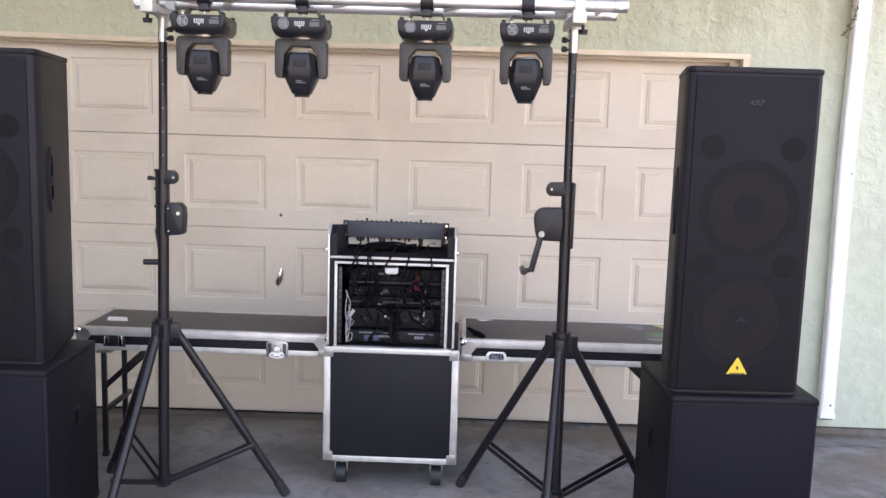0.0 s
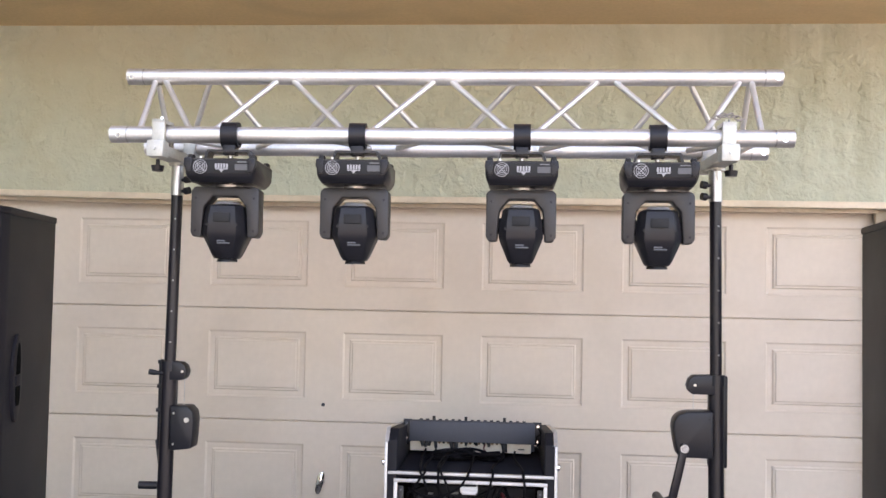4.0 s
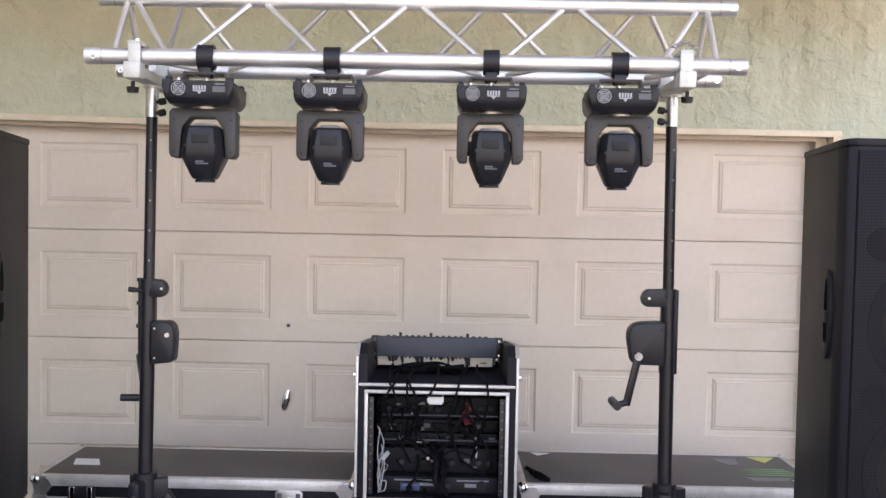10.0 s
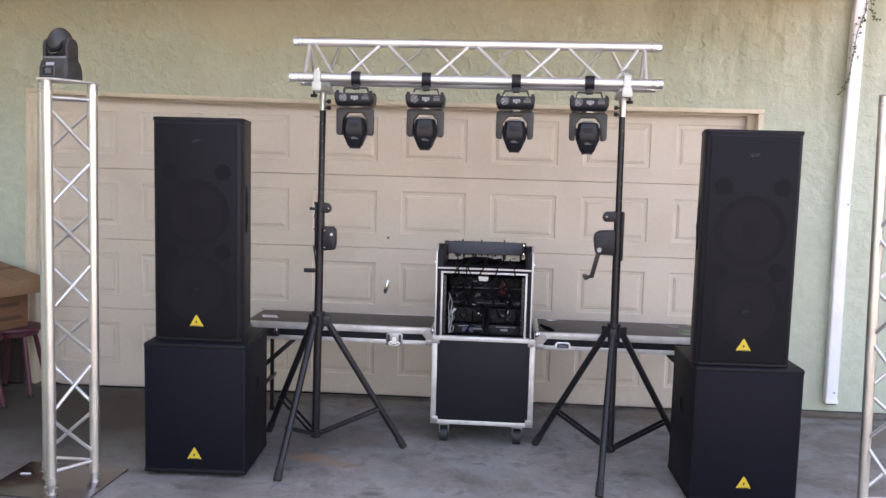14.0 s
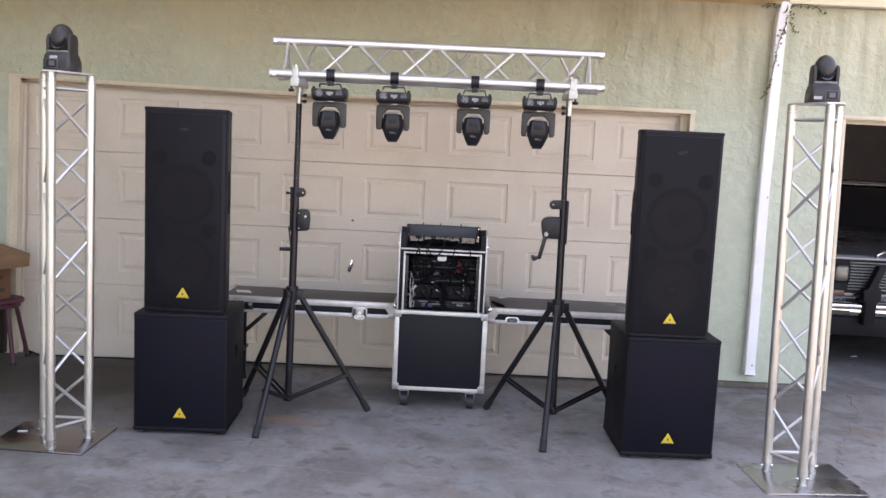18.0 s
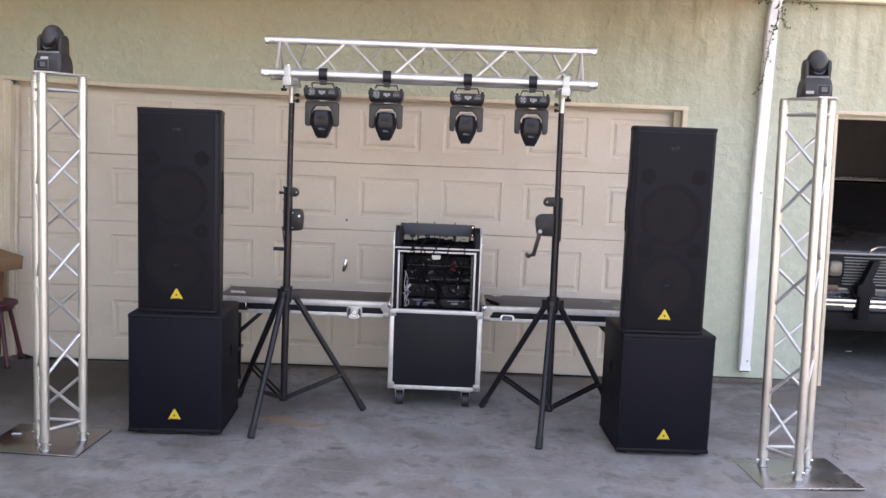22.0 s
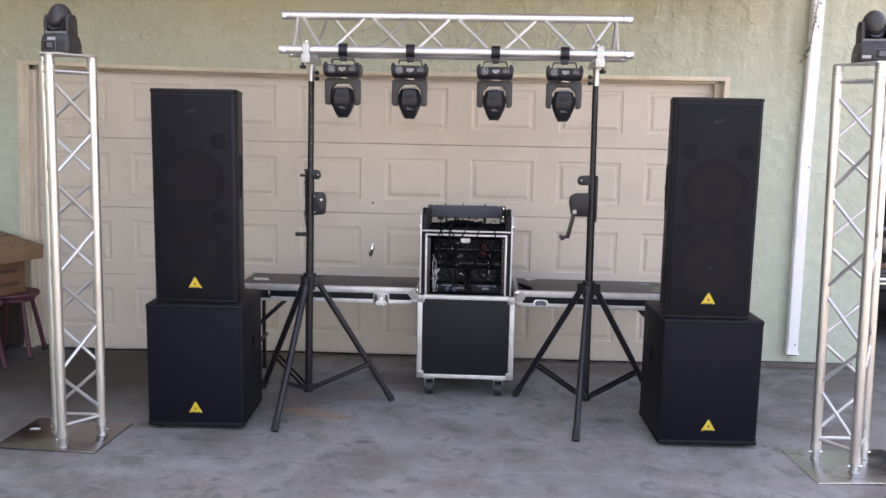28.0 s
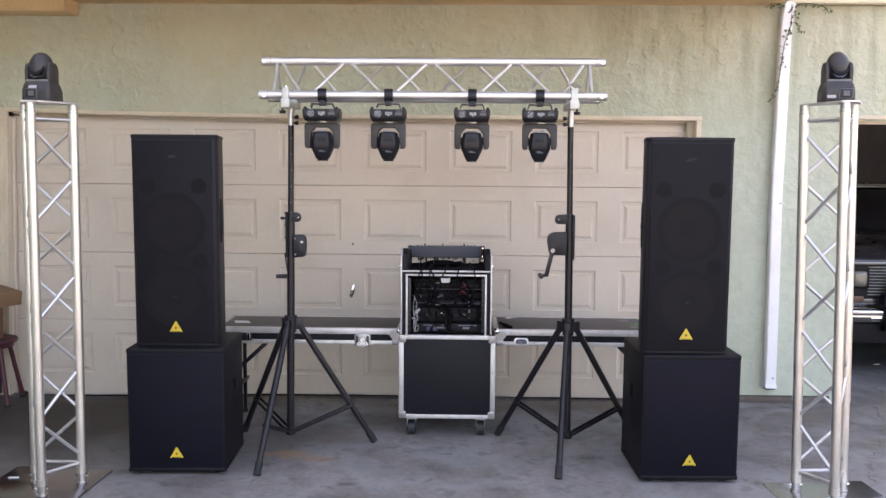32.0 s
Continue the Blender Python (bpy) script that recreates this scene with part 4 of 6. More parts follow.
# ---- truss towers ----
def zigzag(parent, a, b, levels, first, r=0.009):
    """Diagonals from one chord to the other, turning at the levels."""
    p = [a, b] if first == 0 else [b, a]
    for k, (z0, z1) in enumerate(zip(levels, levels[1:])):
        q, s = Vector((*p[k % 2], z0 - 0.012)), Vector((*p[(k + 1) % 2], z1 + 0.012))
        bm = BM()
        rod(bm, q.lerp(s, 0.09), q.lerp(s, 0.91), r, 10)
        part("brace", bm, BRACE_TUBE, parent)


def build_tower(at, plate, metal, lean, top, lacing, label):
    t = thing("truss_tower", at, label, "truss tower", "truss towers")
    R = 0.125
    a, b, c = (-0.010, -R - 0.003), (0.109, 0.060), (-0.128, 0.056)
    for x, y in (a, b, c):
        bm = BM()
        rod(bm, (x, y, 0.09), (x, y, top - 0.03), 0.0235, 20)
        ch = part("chord", bm, TOWER_TUBE, t)
        for z0, z1 in ((0.012, 0.07), (top - 0.045, top)):
            bm = BM()
            rod(bm, (x, y, z0), (x, y, z1), 0.0195 if z0 < 1 else 0.0225, 18)
            rod(bm, (x, y, z0), (x, y, z0 + 0.010), 0.026, 18)
            part("coupler", bm, ZINC, ch, "turned aluminium coupler")
        bm = BM()
        rod(bm, (x, y, 0.062), (x, y, 0.096), 0.027, 18)
        part("collar", bm, TOWER_TUBE, ch)
        bm = BM()
        rod(bm, (x - 0.034, y, 0.045), (x + 0.034, y, 0.045), 0.004, 8)
        part("pin", bm, CHROME, ch)
    levels = [lacing[0] + (lacing[1] - lacing[0]) * k / 7 for k in range(8)]
    zigzag(t, a, b, levels, 0)
    zigzag(t, c, b, levels, 1)
    zigzag(t, c, a, levels, 0)
    for p, q in ((a, b), (b, c), (c, a)):
        for z in (top - 0.075, 0.118):
            bm = BM()
            u, v = Vector((*p, z)), Vector((*q, z))
            rod(bm, u.lerp(v, 0.08), u.lerp(v, 0.92), 0.009, 10)
            part("crossbar", bm, BRACE_TUBE, t)
    bm = BM()
    prism(bm, [(-0.135, 0.095), (-0.135, 0.03), (-0.04, -0.16), (0.04, -0.16), (0.135, 0.03), (0.135, 0.095)], top, top + 0.008, "z")
    part("top_plate", bm, ALU_EDGE, t)
    px, py, pw, pd, turn = plate
    bm = BM()
    box(bm, (px, py, 0.006), (pw, pd, 0.010), 0.002, Matrix.Rotation(radians(turn), 4, "Z"))
    part("base_plate", bm, metal, t, "flat polished metal base plate")
    t.matrix_basis = pose(*at, 0, lean, 0)
    return t


build_tower((-1.262, -2.0, GROUND), (-0.078, 0.043, 0.525, 0.43, -2), PLATE_DARK, 0.5, 1.93, (1.828, 0.142), "tall triangular aluminium truss tower on a steel plate")
build_tower((2.626, -1.962, GROUND), (0.016, -0.035, 0.525, 0.43, 3), PLATE, -1.3, 1.952, (1.830, 0.148), "tall triangular aluminium truss tower on a steel plate")


# ---- moving-head lamps ----
def build_top_head(at, turn, panel, plate, label):
    t = thing("moving_head_lamp", at, label, "stage lamp", "lamps on the towers", turn)
    bm = BM()
    loft(bm, [ring_of(0, 0, z, w, d, 0.18) for z, w, d in ((0.0, 0.136, 0.14), (0.006, 0.142, 0.148), (0.05, 0.140, 0.146), (0.078, 0.130, 0.132), (0.094, 0.116, 0.114))])
    base = part("base", bm, PLASTIC_GREY, t)
    bm = BM()
    box(bm, (panel, -0.074, 0.036), (0.062, 0.005, 0.046), 0.002)
    d = part("display_panel", bm, INK_DIM, base)
    bm = BM()
    box(bm, (panel, -0.0772, 0.036), (0.055, 0.002, 0.040), 0.0006)
    s = part("screen", bm, PLASTIC, d)
    bm = BM()
    box(bm, (panel + 0.002, -0.0785, 0.037), (0.028, 0.001, 0.024))
    part("readout", bm, INK_DIM, d)
    bm = BM()
    box(bm, (plate[0], plate[1], plate[2]), (0.038, 0.003, 0.014), 0.0, Matrix.Rotation(radians(plate[3]), 4, "X"))
    part("lettering_bar", bm, INK_WHITE, base)
    for s in (-1, 1):
        bm = BM()
        prism(bm, [(-0.046, 0.086), (0.046, 0.086), (0.048, 0.150), (0.040, 0.174), (0.022, 0.188), (-0.022, 0.188), (-0.040, 0.174), (-0.048, 0.150)], s * 0.044, s * 0.063, "x", 0.007)
        part("yoke_arm", bm, PLASTIC_GREY, t)
    bm = BM()
    box(bm, (0, -0.01, 0.098), (0.108, 0.085, 0.014), 0.004)
    part("yoke_foot", bm, INK_GREY, t)
    bm = BM()
    bmesh.ops.create_uvsphere(bm, u_segments=24, v_segments=16, radius=1.0, matrix=Matrix.Translation((0, 0.0, 0.166)) @ Matrix.Rotation(radians(-20), 4, "X") @ Matrix.Diagonal((0.0525, 0.068, 0.073, 1)))
    head = part("head", bm, PLASTIC_GREY, t)
    bm = BM()
    m = Matrix.Translation((0, -0.026, 0.150)) @ Matrix.Rotation(radians(66), 4, "X")
    bmesh.ops.create_cone(bm, cap_ends=True, segments=24, radius1=0.036, radius2=0.040, depth=0.06, matrix=m)
    part("lens_barrel", bm, GEAR_DARK, head)
    bm = BM()
    m = Matrix.Translation((0, -0.0535, 0.138)) @ Matrix.Rotation(radians(66), 4, "X")
    bmesh.ops.create_cone(bm, cap_ends=True, segments=24, radius1=0.031, radius2=0.031, depth=0.004, matrix=m)
    part("lens", bm, DARK_LENS, head, "dark round lens")
    return t


build_top_head((-1.262, -1.985, GROUND + 1.940), -3, -0.018, (-0.010, -0.0715, 0.068, -24), "black moving-head lamp standing on a truss tower")
build_top_head((2.573, -1.975, GROUND + 1.960), -8, 0.026, (-0.038, -0.0745, 0.022, 0), "black moving-head lamp standing on a truss tower")


def build_hung_head(label):
    """Hung from the front chord; origin at the chord's middle."""
    t = thing("hanging_lamp", (0, 0, 0), label, "stage lamp", "lamps under the truss")
    bm = BM()
    hollow(bm, (-0.023, 0, 0), (0.023, 0, 0), 0.036, 0.0275, 24)
    cl = part("clamp", bm, PLASTIC, t, "black clamp round the truss chord")
    bm = BM()
    box(bm, (0, -0.002, -0.044), (0.036, 0.042, 0.028), 0.004)
    part("jaw", bm, PLASTIC, cl)
    bm = BM()
    rod(bm, (0, 0, -0.066), (0, 0, -0.05), 0.007, 12)
    rod(bm, (0, 0, -0.060), (0, 0, -0.052), 0.012, 6)
    part("bolt", bm, ZINC, cl)
    bm = BM()
    prism(bm, [(-0.080, -0.086), (-0.066, -0.086), (-0.054, -0.051), (0.054, -0.051), (0.066, -0.086), (0.080, -0.086), (0.080, -0.080), (0.070, -0.080), (0.059, -0.045), (-0.059, -0.045), (-0.070, -0.080), (-0.080, -0.080)], -0.028, 0.028, "y")
    part("bracket", bm, BLACK_TUBE, t)
    bm = BM()
    loft(bm, [ring_of(0, 0.0, z, w, d, 0.08) for z, w, d in ((-0.080, 0.186, 0.20), (-0.084, 0.193, 0.215), (-0.120, 0.190, 0.213), (-0.132, 0.182, 0.20), (-0.143, 0.166, 0.18))])
    base = part("base", bm, PLASTIC, t)
    for s in (-1, 1):
        bm = BM()
        prism(bm, [(s * 0.074, -0.080), (s * 0.095, -0.080), (s * 0.097, -0.098), (s * 0.088, -0.120), (s * 0.076, -0.120)], -0.112, -0.09, "y", 0.002)
        part("bumper", bm, PLASTIC, base)
    for x, z in ((-0.083, -0.090), (0.083, -0.090), (-0.080, -0.113), (0.080, -0.113)):
        bm = BM()
        rod(bm, (x, -0.1145, z), (x, -0.110, z), 0.0036, 10)
        part("screw", bm, RUBBER, base)
    for sx in (-1, 1):
        for sy in (-1, 1):
            bm = BM()
            box(bm, (sx * 0.084, sy * 0.082, -0.0745), (0.015, 0.026, 0.013), 0.003)
            part("rubber_foot", bm, RUBBER, base)
    bm = BM()
    rod(bm, (-0.058, -0.085, -0.080), (-0.058, -0.085, -0.072), 0.005, 10)
    part("safety_loop", bm, ZINC, base)
    bm = BM()
    box(bm, (0, -0.1068, -0.1035), (0.158, 0.003, 0.034), 0.001)
    part("front_panel", bm, RUBBER, base, "dull black inset front panel")
    f = -0.1085
    bm = BM()
    for r in (0.0190, 0.0135, 0.0085):
        hollow(bm, (-0.052, f, -0.104), (-0.052, f - 0.003, -0.104), r, r - 0.0015, 24)
    for ang in (45, 135):
        dx, dz = 0.0185 * math.cos(radians(ang)), 0.0185 * math.sin(radians(ang))
        rod(bm, (-0.052 - dx, f - 0.001, -0.104 - dz), (-0.052 + dx, f - 0.001, -0.104 + dz), 0.0012, 6)
    part("fan_guard", bm, INK_WHITE, base, "white round fan guard")
    bm = BM()
    for k in range(5):
        box(bm, (-0.010 + 0.0075 * k, f - 0.0005, -0.101), (0.0050, 0.002, 0.012))
    box(bm, (0.005, f - 0.0005, -0.1095), (0.034, 0.002, 0.0025))
    prism(bm, [(-0.001, -0.111), (0.011, -0.111), (0.005, -0.119)], f - 0.0015, f, "y")
    part("lettering_bar", bm, INK_WHITE, base, "white printed marks")
    bm = BM()
    box(bm, (0.058, f - 0.0005, -0.104), (0.034, 0.002, 0.016))
    part("data_plate", bm, INK_DIM, base)
    bm = BM()
    box(bm, (0.060, f - 0.0005, -0.090), (0.026, 0.002, 0.003))
    part("lettering_bar", bm, INK_GREY, base)
    bm = BM()
    rod(bm, (0, 0, -0.152), (0, 0, -0.136), 0.036, 20)
    part("collar", bm, ZINC, t)
    bm = BM()
    prism(bm, [(-0.094, -0.277), (-0.094, -0.160), (-0.084, -0.150), (0.084, -0.150), (0.094, -0.160), (0.094, -0.277), (0.086, -0.289), (0.064, -0.289), (0.058, -0.205), (0.034, -0.176), (-0.034, -0.176), (-0.058, -0.205), (-0.064, -0.289), (-0.086, -0.289)], -0.045, 0.014, "y", 0.004)
    yoke = part("yoke", bm, PLASTIC_GREY, t)
    bm = BM()
    loft(bm, [ring_of(0, -0.004, z, w, d, 0.34) for z, w, d in ((-0.199, 0.082, 0.098), (-0.205, 0.098, 0.120), (-0.235, 0.110, 0.136), (-0.278, 0.119, 0.136), (-0.290, 0.112, 0.126), (-0.338, 0.072, 0.080), (-0.347, 0.060, 0.066))])
    head = part("head", bm, PLASTIC, t)
    # pale rim added for the bright background showing through the yoke
    bm = BM()
    loft(bm, [ring_of(0, -0.004, z, w, d, 0.3) for z, w, d in ((-0.190, 0.052, 0.070), (-0.196, 0.062, 0.084), (-0.201, 0.072, 0.098))])
    part("head_collar", bm, ALU_EDGE, head, "added pale rim for the bright gap in the yoke")
    bm = BM()
    rod(bm, (0, -0.004, -0.345), (0, -0.004, -0.356), 0.026, 20, 0.029)
    part("lens_ring", bm, PLASTIC, head)
    bm = BM()
    for z, w, x in ((-0.300, 0.022, -0.003), (-0.306, 0.034, 0.003)):
        box(bm, (x, -0.0635 - (z + 0.303) * 0.32, z), (w, 0.004, 0.0042), 0, Matrix.Rotation(radians(-18), 4, "X"))
    part("lettering_bar", bm, INK_DIM, head)
    bm = BM()
    box(bm, (0, -0.0755, -0.236), (0.046, 0.004, 0.026), 0.001)
    part("vent", bm, RUBBER, head)
    for s in (-1, 1):
        bm = BM()
        rod(bm, (s * 0.064, 0, -0.245), (s * 0.055, 0, -0.245), 0.022, 16)
        part("pivot", bm, PLASTIC, head)
        for z in (-0.182, -0.272):
            bm = BM()
            rod(bm, (s * 0.080, -0.0465, z), (s * 0.080, -0.044, z), 0.0032, 8)
            part("screw", bm, RUBBER, yoke)
        bm = BM()
        rod(bm, (s * 0.040, -0.076, -0.256), (s * 0.040, -0.072, -0.256), 0.004, 8)
        part("screw", bm, RUBBER, head)
    return t


CHORD_Y, CHORD_Z = -1.462, 2.014
lamp = build_hung_head("black moving-head stage lamp hanging head down from a clamp")
lamp.matrix_basis = pose(0.024, CHORD_Y, CHORD_Z, 0, 0, 3)
for x, turn in ((0.384, 2), (0.838, -1), (1.204, -4)):
    copy_thing(lamp, pose(x, CHORD_Y, CHORD_Z, 0, 0, turn))


# ---- the truss on its two crank stands ----
def build_truss():
    t = thing("light_truss", (0, 0, 0), "triangular bare aluminium lighting truss on two stands", "truss")
    x0, x1 = -0.320, 1.560
    front, back, top = (CHORD_Y, CHORD_Z), (-1.222, CHORD_Z), (-1.340, 2.208)
    for y, z in (front, back, top):
        a, b = (x0 + 0.050, x1 - 0.048) if (y, z) != top else (x0 + 0.040, x1 - 0.042)
        bm = BM()
        rod(bm, (a, y, z), (b, y, z), 0.0235, 22)
        ch = part("chord", bm, ALU, t)
        for u, s in ((a, -1), (b, 1)):
            bm = BM()
            hollow(bm, (u + s * 0.0015, y, z), (u + s * 0.05, y, z), 0.0243, 0.018, 22)
            e = part("end_sleeve", bm, ALU, ch)
            bm = BM()
            rod(bm, (u - s * 0.001, y, z), (u + s * 0.0025, y, z), 0.0249, 22)
            part("weld_ring", bm, ZINC, e)
            px = u + s * (0.034 if y > -1.45 else 0.022)
            pz = z - 0.006
            bm = BM()
            hollow(bm, (px, y - 0.0252, pz), (px, y - 0.0215, pz), 0.0072, 0.0048, 16)
            part("hole_rim", bm, CHROME, e)
            bm = BM()
            rod(bm, (px, y - 0.0245, pz), (px, y - 0.0215, pz), 0.0049, 12)
            part("pin_hole", bm, STEEL, e)

    def bar(p, q, r=0.0085):
        bm = BM()
        p, q = Vector(p), Vector(q)
        rod(bm, p.lerp(q, 0.02), q.lerp(p, 0.02), r, 10)
        part("brace", bm, ALU, t)

    low, high = [-0.064, 0.382, 0.841, 1.296], [-0.235, 0.145, 0.609, 1.077, 1.470]
    for (cy, cz), lows, highs in ((front, low, high), (back, [-0.205, 0.115, 0.605, 1.10, 1.46], [-0.07, 0.38, 0.84, 1.295])):
        nodes = sorted([(x, cy, cz) for x in lows] + [(x, *top) for x in highs])
        for p, q in zip(nodes, nodes[1:]):
            s, u = (0.023, 0.010) if p[2] < q[2] else (0.010, 0.023)
            bar((p[0] + s, p[1], p[2]), (q[0] - u, q[1], q[2]))
        for x in (-0.245, 1.482):
            bar((x, cy, cz), (x, *top))
    nodes = [(-0.22 + 0.215 * k, (front, back)[k % 2][0], CHORD_Z) for k in range(9)]
    for p, q in zip(nodes, nodes[1:]):
        bar((p[0] + 0.03, p[1], p[2]), (q[0] - 0.03, q[1], q[2]))
    for x in (-0.245, 1.482):
        bar((x, front[0], CHORD_Z), (x, back[0], CHORD_Z))


def build_stand(foot, head, legs, side, label):
    """Crank stand: foot and head of the mast, the legs' ground points, the winch's side (1: towards +x)."""
    t = thing("crank_stand", (foot[0], foot[1], GROUND), label, "lighting stand", "crank stands")
    lean = Vector((head[0] - foot[0], head[1] - foot[1]))

    def at(z, dx=0.0, dy=0.0):
        u = z / 1.9
        return Vector((lean.x * u + dx, lean.y * u + dy, z))

    bm = BM()
    rod(bm, at(0.088), at(1.36), 0.0215, 20)
    part("outer_mast", bm, BLACK_TUBE, t)
    bm = BM()
    rod(bm, at(1.30), at(1.87), 0.0165, 18)
    m = part("inner_mast", bm, BLACK_TUBE, t)
    for k in range(5):
        bm = BM()
        p = at(1.43 + 0.09 * k, 0.004, -0.016)
        rod(bm, p, p + Vector((0.001, -0.002, 0)), 0.003, 8)
        part("pin_hole", bm, INK_GREY, m)
    bm = BM()
    rod(bm, at(1.86), at(1.955), 0.0185, 18)
    sp = part("spigot", bm, ZINC, t, "bare zinc spigot")
    bm = BM()
    rod(bm, at(1.947), at(1.957), 0.026, 20)
    part("flange", bm, CAST, sp)
    for s in (-1,):
        bm = BM()
        p = at(1.957, s * side * (0.034 if side > 0 else 0.026), -0.07)
        rod(bm, p, p + Vector((0, 0, -0.022)), 0.006, 10)
        rod(bm, p + Vector((0, 0, -0.018)), p + Vector((0, 0, -0.034)), 0.019, 12, 0.016)
        part("wing_knob", bm, PLASTIC, sp, "black knob under the adapter")
    for dz, s in ((1.905, 1), (1.872, 1)):
        bm = BM()
        p = at(dz)
        s *= side
        rod(bm, p, p + Vector((s * 0.028, -0.012, 0)), 0.005, 8)
        rod(bm, p + Vector((s * 0.028, -0.012, 0)), p + Vector((s * 0.042, -0.016, 0.002)), 0.011, 10)
        part("knob", bm, PLASTIC, sp)
    # crossbar under both lower chords, with a clamp at each
    bm = BM()
    hx = lean.x
    box(bm, (hx, lean.y - 0.002, 1.970), (0.052, 0.32, 0.030), 0.004)
    ad = part("truss_adapter", bm, CAST, t, "grey metal truss adapter bar")
    for y in (CHORD_Y - foot[1], -1.222 - foot[1]):
        bm = BM()
        for s in (-1, 1):
            box(bm, (hx, y + s * 0.031, 2.016), (0.036, 0.012, 0.085), 0.002)
        box(bm, (hx, y, 2.053), (0.036, 0.074, 0.012), 0.002)
        c = part("clamp", bm, CAST, ad)
        bm = BM()
        box(bm, (hx + side * 0.004, y - 0.046, 1.972), (0.048, 0.045, 0.046), 0.004)
        part("clamp_block", bm, CAST, ad)
        bm = BM()
        rod(bm, (hx, y - 0.012, 2.055), (hx, y - 0.012, 2.068), 0.006, 6)
        part("bolt", bm, CHROME, c)
        bm = BM()
        rod(bm, (hx + side * 0.004, y - 0.073, 1.972), (hx + side * 0.004, y - 0.06, 1.972), 0.005, 6)
        part("bolt", bm, ZINC, c)
    # hub and legs
    hub_z = 0.735
    bm = BM()
    rod(bm, at(hub_z - 0.045), at(hub_z + 0.035), 0.032, 20)
    rod(bm, at(hub_z + 0.03), at(hub_z + 0.05), 0.036, 20)
    hub = part("hub", bm, PLASTIC, t)
    bm = BM()
    rod(bm, at(0.092), at(0.132), 0.030, 18)
    low = part("lower_collar", bm, PLASTIC, t)
    for gx, gy in legs:
        d = Vector((gx - foot[0], gy - foot[1], 0))
        u = d.normalized()
        a = at(hub_z) + u * 0.045
        b = Vector((d.x, d.y, 0.022))
        bm = BM()
        rod(bm, a, b, 0.0175, 16)
        leg = part("leg", bm, BLACK_TUBE, t)
        bm = BM()
        w = (b - a).normalized()
        rod(bm, b - w * 0.05, b + w * 0.018, 0.0205, 14)
        part("rubber_foot", bm, RUBBER, leg)
        bm = BM()
        box(bm, at(hub_z) + u * 0.042, (0.05, 0.034, 0.06), 0.004, Matrix.Rotation(math.atan2(u.y, u.x), 4, "Z"))
        part("leg_bracket", bm, PLASTIC, hub)
        k = a.lerp(b, 0.70)
        n = u.cross(Vector((0, 0, 1)))
        for s in (-1, 1):
            bm = BM()
            p, q = at(0.112) + u * 0.03 + n * s * 0.016, k + n * s * 0.019
            v = (q - p).normalized()
            rot = v.to_track_quat("X", "Z").to_matrix().to_4x4()
            box(bm, (p + q) / 2, ((q - p).length + 0.02, 0.004, 0.018), 0.0012, rot)
            part("stay", bm, BLACK_TUBE, leg)
    # bracket behind the mast, pulley ear, winch, crank
    right = side > 0
    bm = BM()
    rod(bm, at(1.345), at(1.374), 0.0245, 20)
    part("sleeve", bm, PLASTIC, t)
    bm = BM()
    box(bm, at(1.243, -side * 0.007, 0.014), (0.050, 0.030, 0.256), 0.004)
    bracket = part("bracket", bm, PLASTIC, t, "black steel bracket behind the mast")
    for z in ((1.376, 1.306, 1.236) if right else ()):
        bm = BM()
        box(bm, at(z - 0.006, -0.029, 0.010), (0.014, 0.026, 0.012), 0.002)
        part("lug", bm, PLASTIC, bracket)
    bm = BM()
    e = at(1.348)
    far, axle = (0.058, 0.046) if right else (0.082, 0.062)
    prism(bm, [(e.x, 1.320), (e.x + side * (far - 0.014), 1.320), (e.x + side * (far - 0.004), 1.329), (e.x + side * far, 1.345), (e.x + side * (far - 0.006), 1.362), (e.x + side * (far - 0.018), 1.372), (e.x, 1.374)], -0.020, 0.018, "y", 0.003)
    ear = part("pulley_ear", bm, PLASTIC, t)
    bm = BM()
    rod(bm, (e.x + side * axle, -0.025, 1.346), (e.x + side * axle, 0.022, 1.346), 0.0036, 10)
    part("axle", bm, ZINC, ear)
    if right:
        bm = BM()
        rod(bm, (e.x - 0.01, -0.01, 1.338), (e.x - 0.050, -0.012, 1.341), 0.006, 10)
        rod(bm, (e.x - 0.036, -0.012, 1.340), (e.x - 0.056, -0.012, 1.342), 0.008, 10)
        part("locking_pin", bm, PLASTIC, t)
    bm = BM()
    sweep(bm, [(e.x + side * axle, 0, 1.322), (e.x + side * axle, 0.0, 1.28), (e.x + side * axle, 0, 1.23)], 0.0012, 5)
    part("winch_cable", bm, ZINC, t)
    wy = 0.0 if right else -0.02
    bm = BM()
    ox = at(1.19).x + side * 0.018
    if right:
        span, lo, hi = 0.070, 1.124, 1.247
        shape = [(0.0, lo - 0.006), (span * 0.78, lo), (span * 0.92, lo + 0.002), (span * 0.97, 1.160), (span, 1.205), (span * 0.94, 1.232), (span * 0.72, hi), (0.0, hi)]
    else:
        span, lo, hi = 0.108, 1.148, 1.277
        shape = [(0.0, lo), (span * 0.84, lo + 0.002), (span * 0.90, lo + 0.016), (span * 0.97, 1.205), (span, 1.232), (span * 0.97, 1.252), (span * 0.86, 1.267), (span * 0.66, hi - 0.002), (0.0, hi)]
    prism(bm, [(ox + side * u, z) for u, z in shape], wy - 0.03, wy + 0.03, "y", 0.006)
    winch = part("winch", bm, PLASTIC, t, "black hand winch")
    for z in (lo + 0.014, hi - 0.020):
        bm = BM()
        rod(bm, (ox + side * 0.012, wy - 0.033, z), (ox + side * 0.012, wy - 0.028, z), 0.0032, 8)
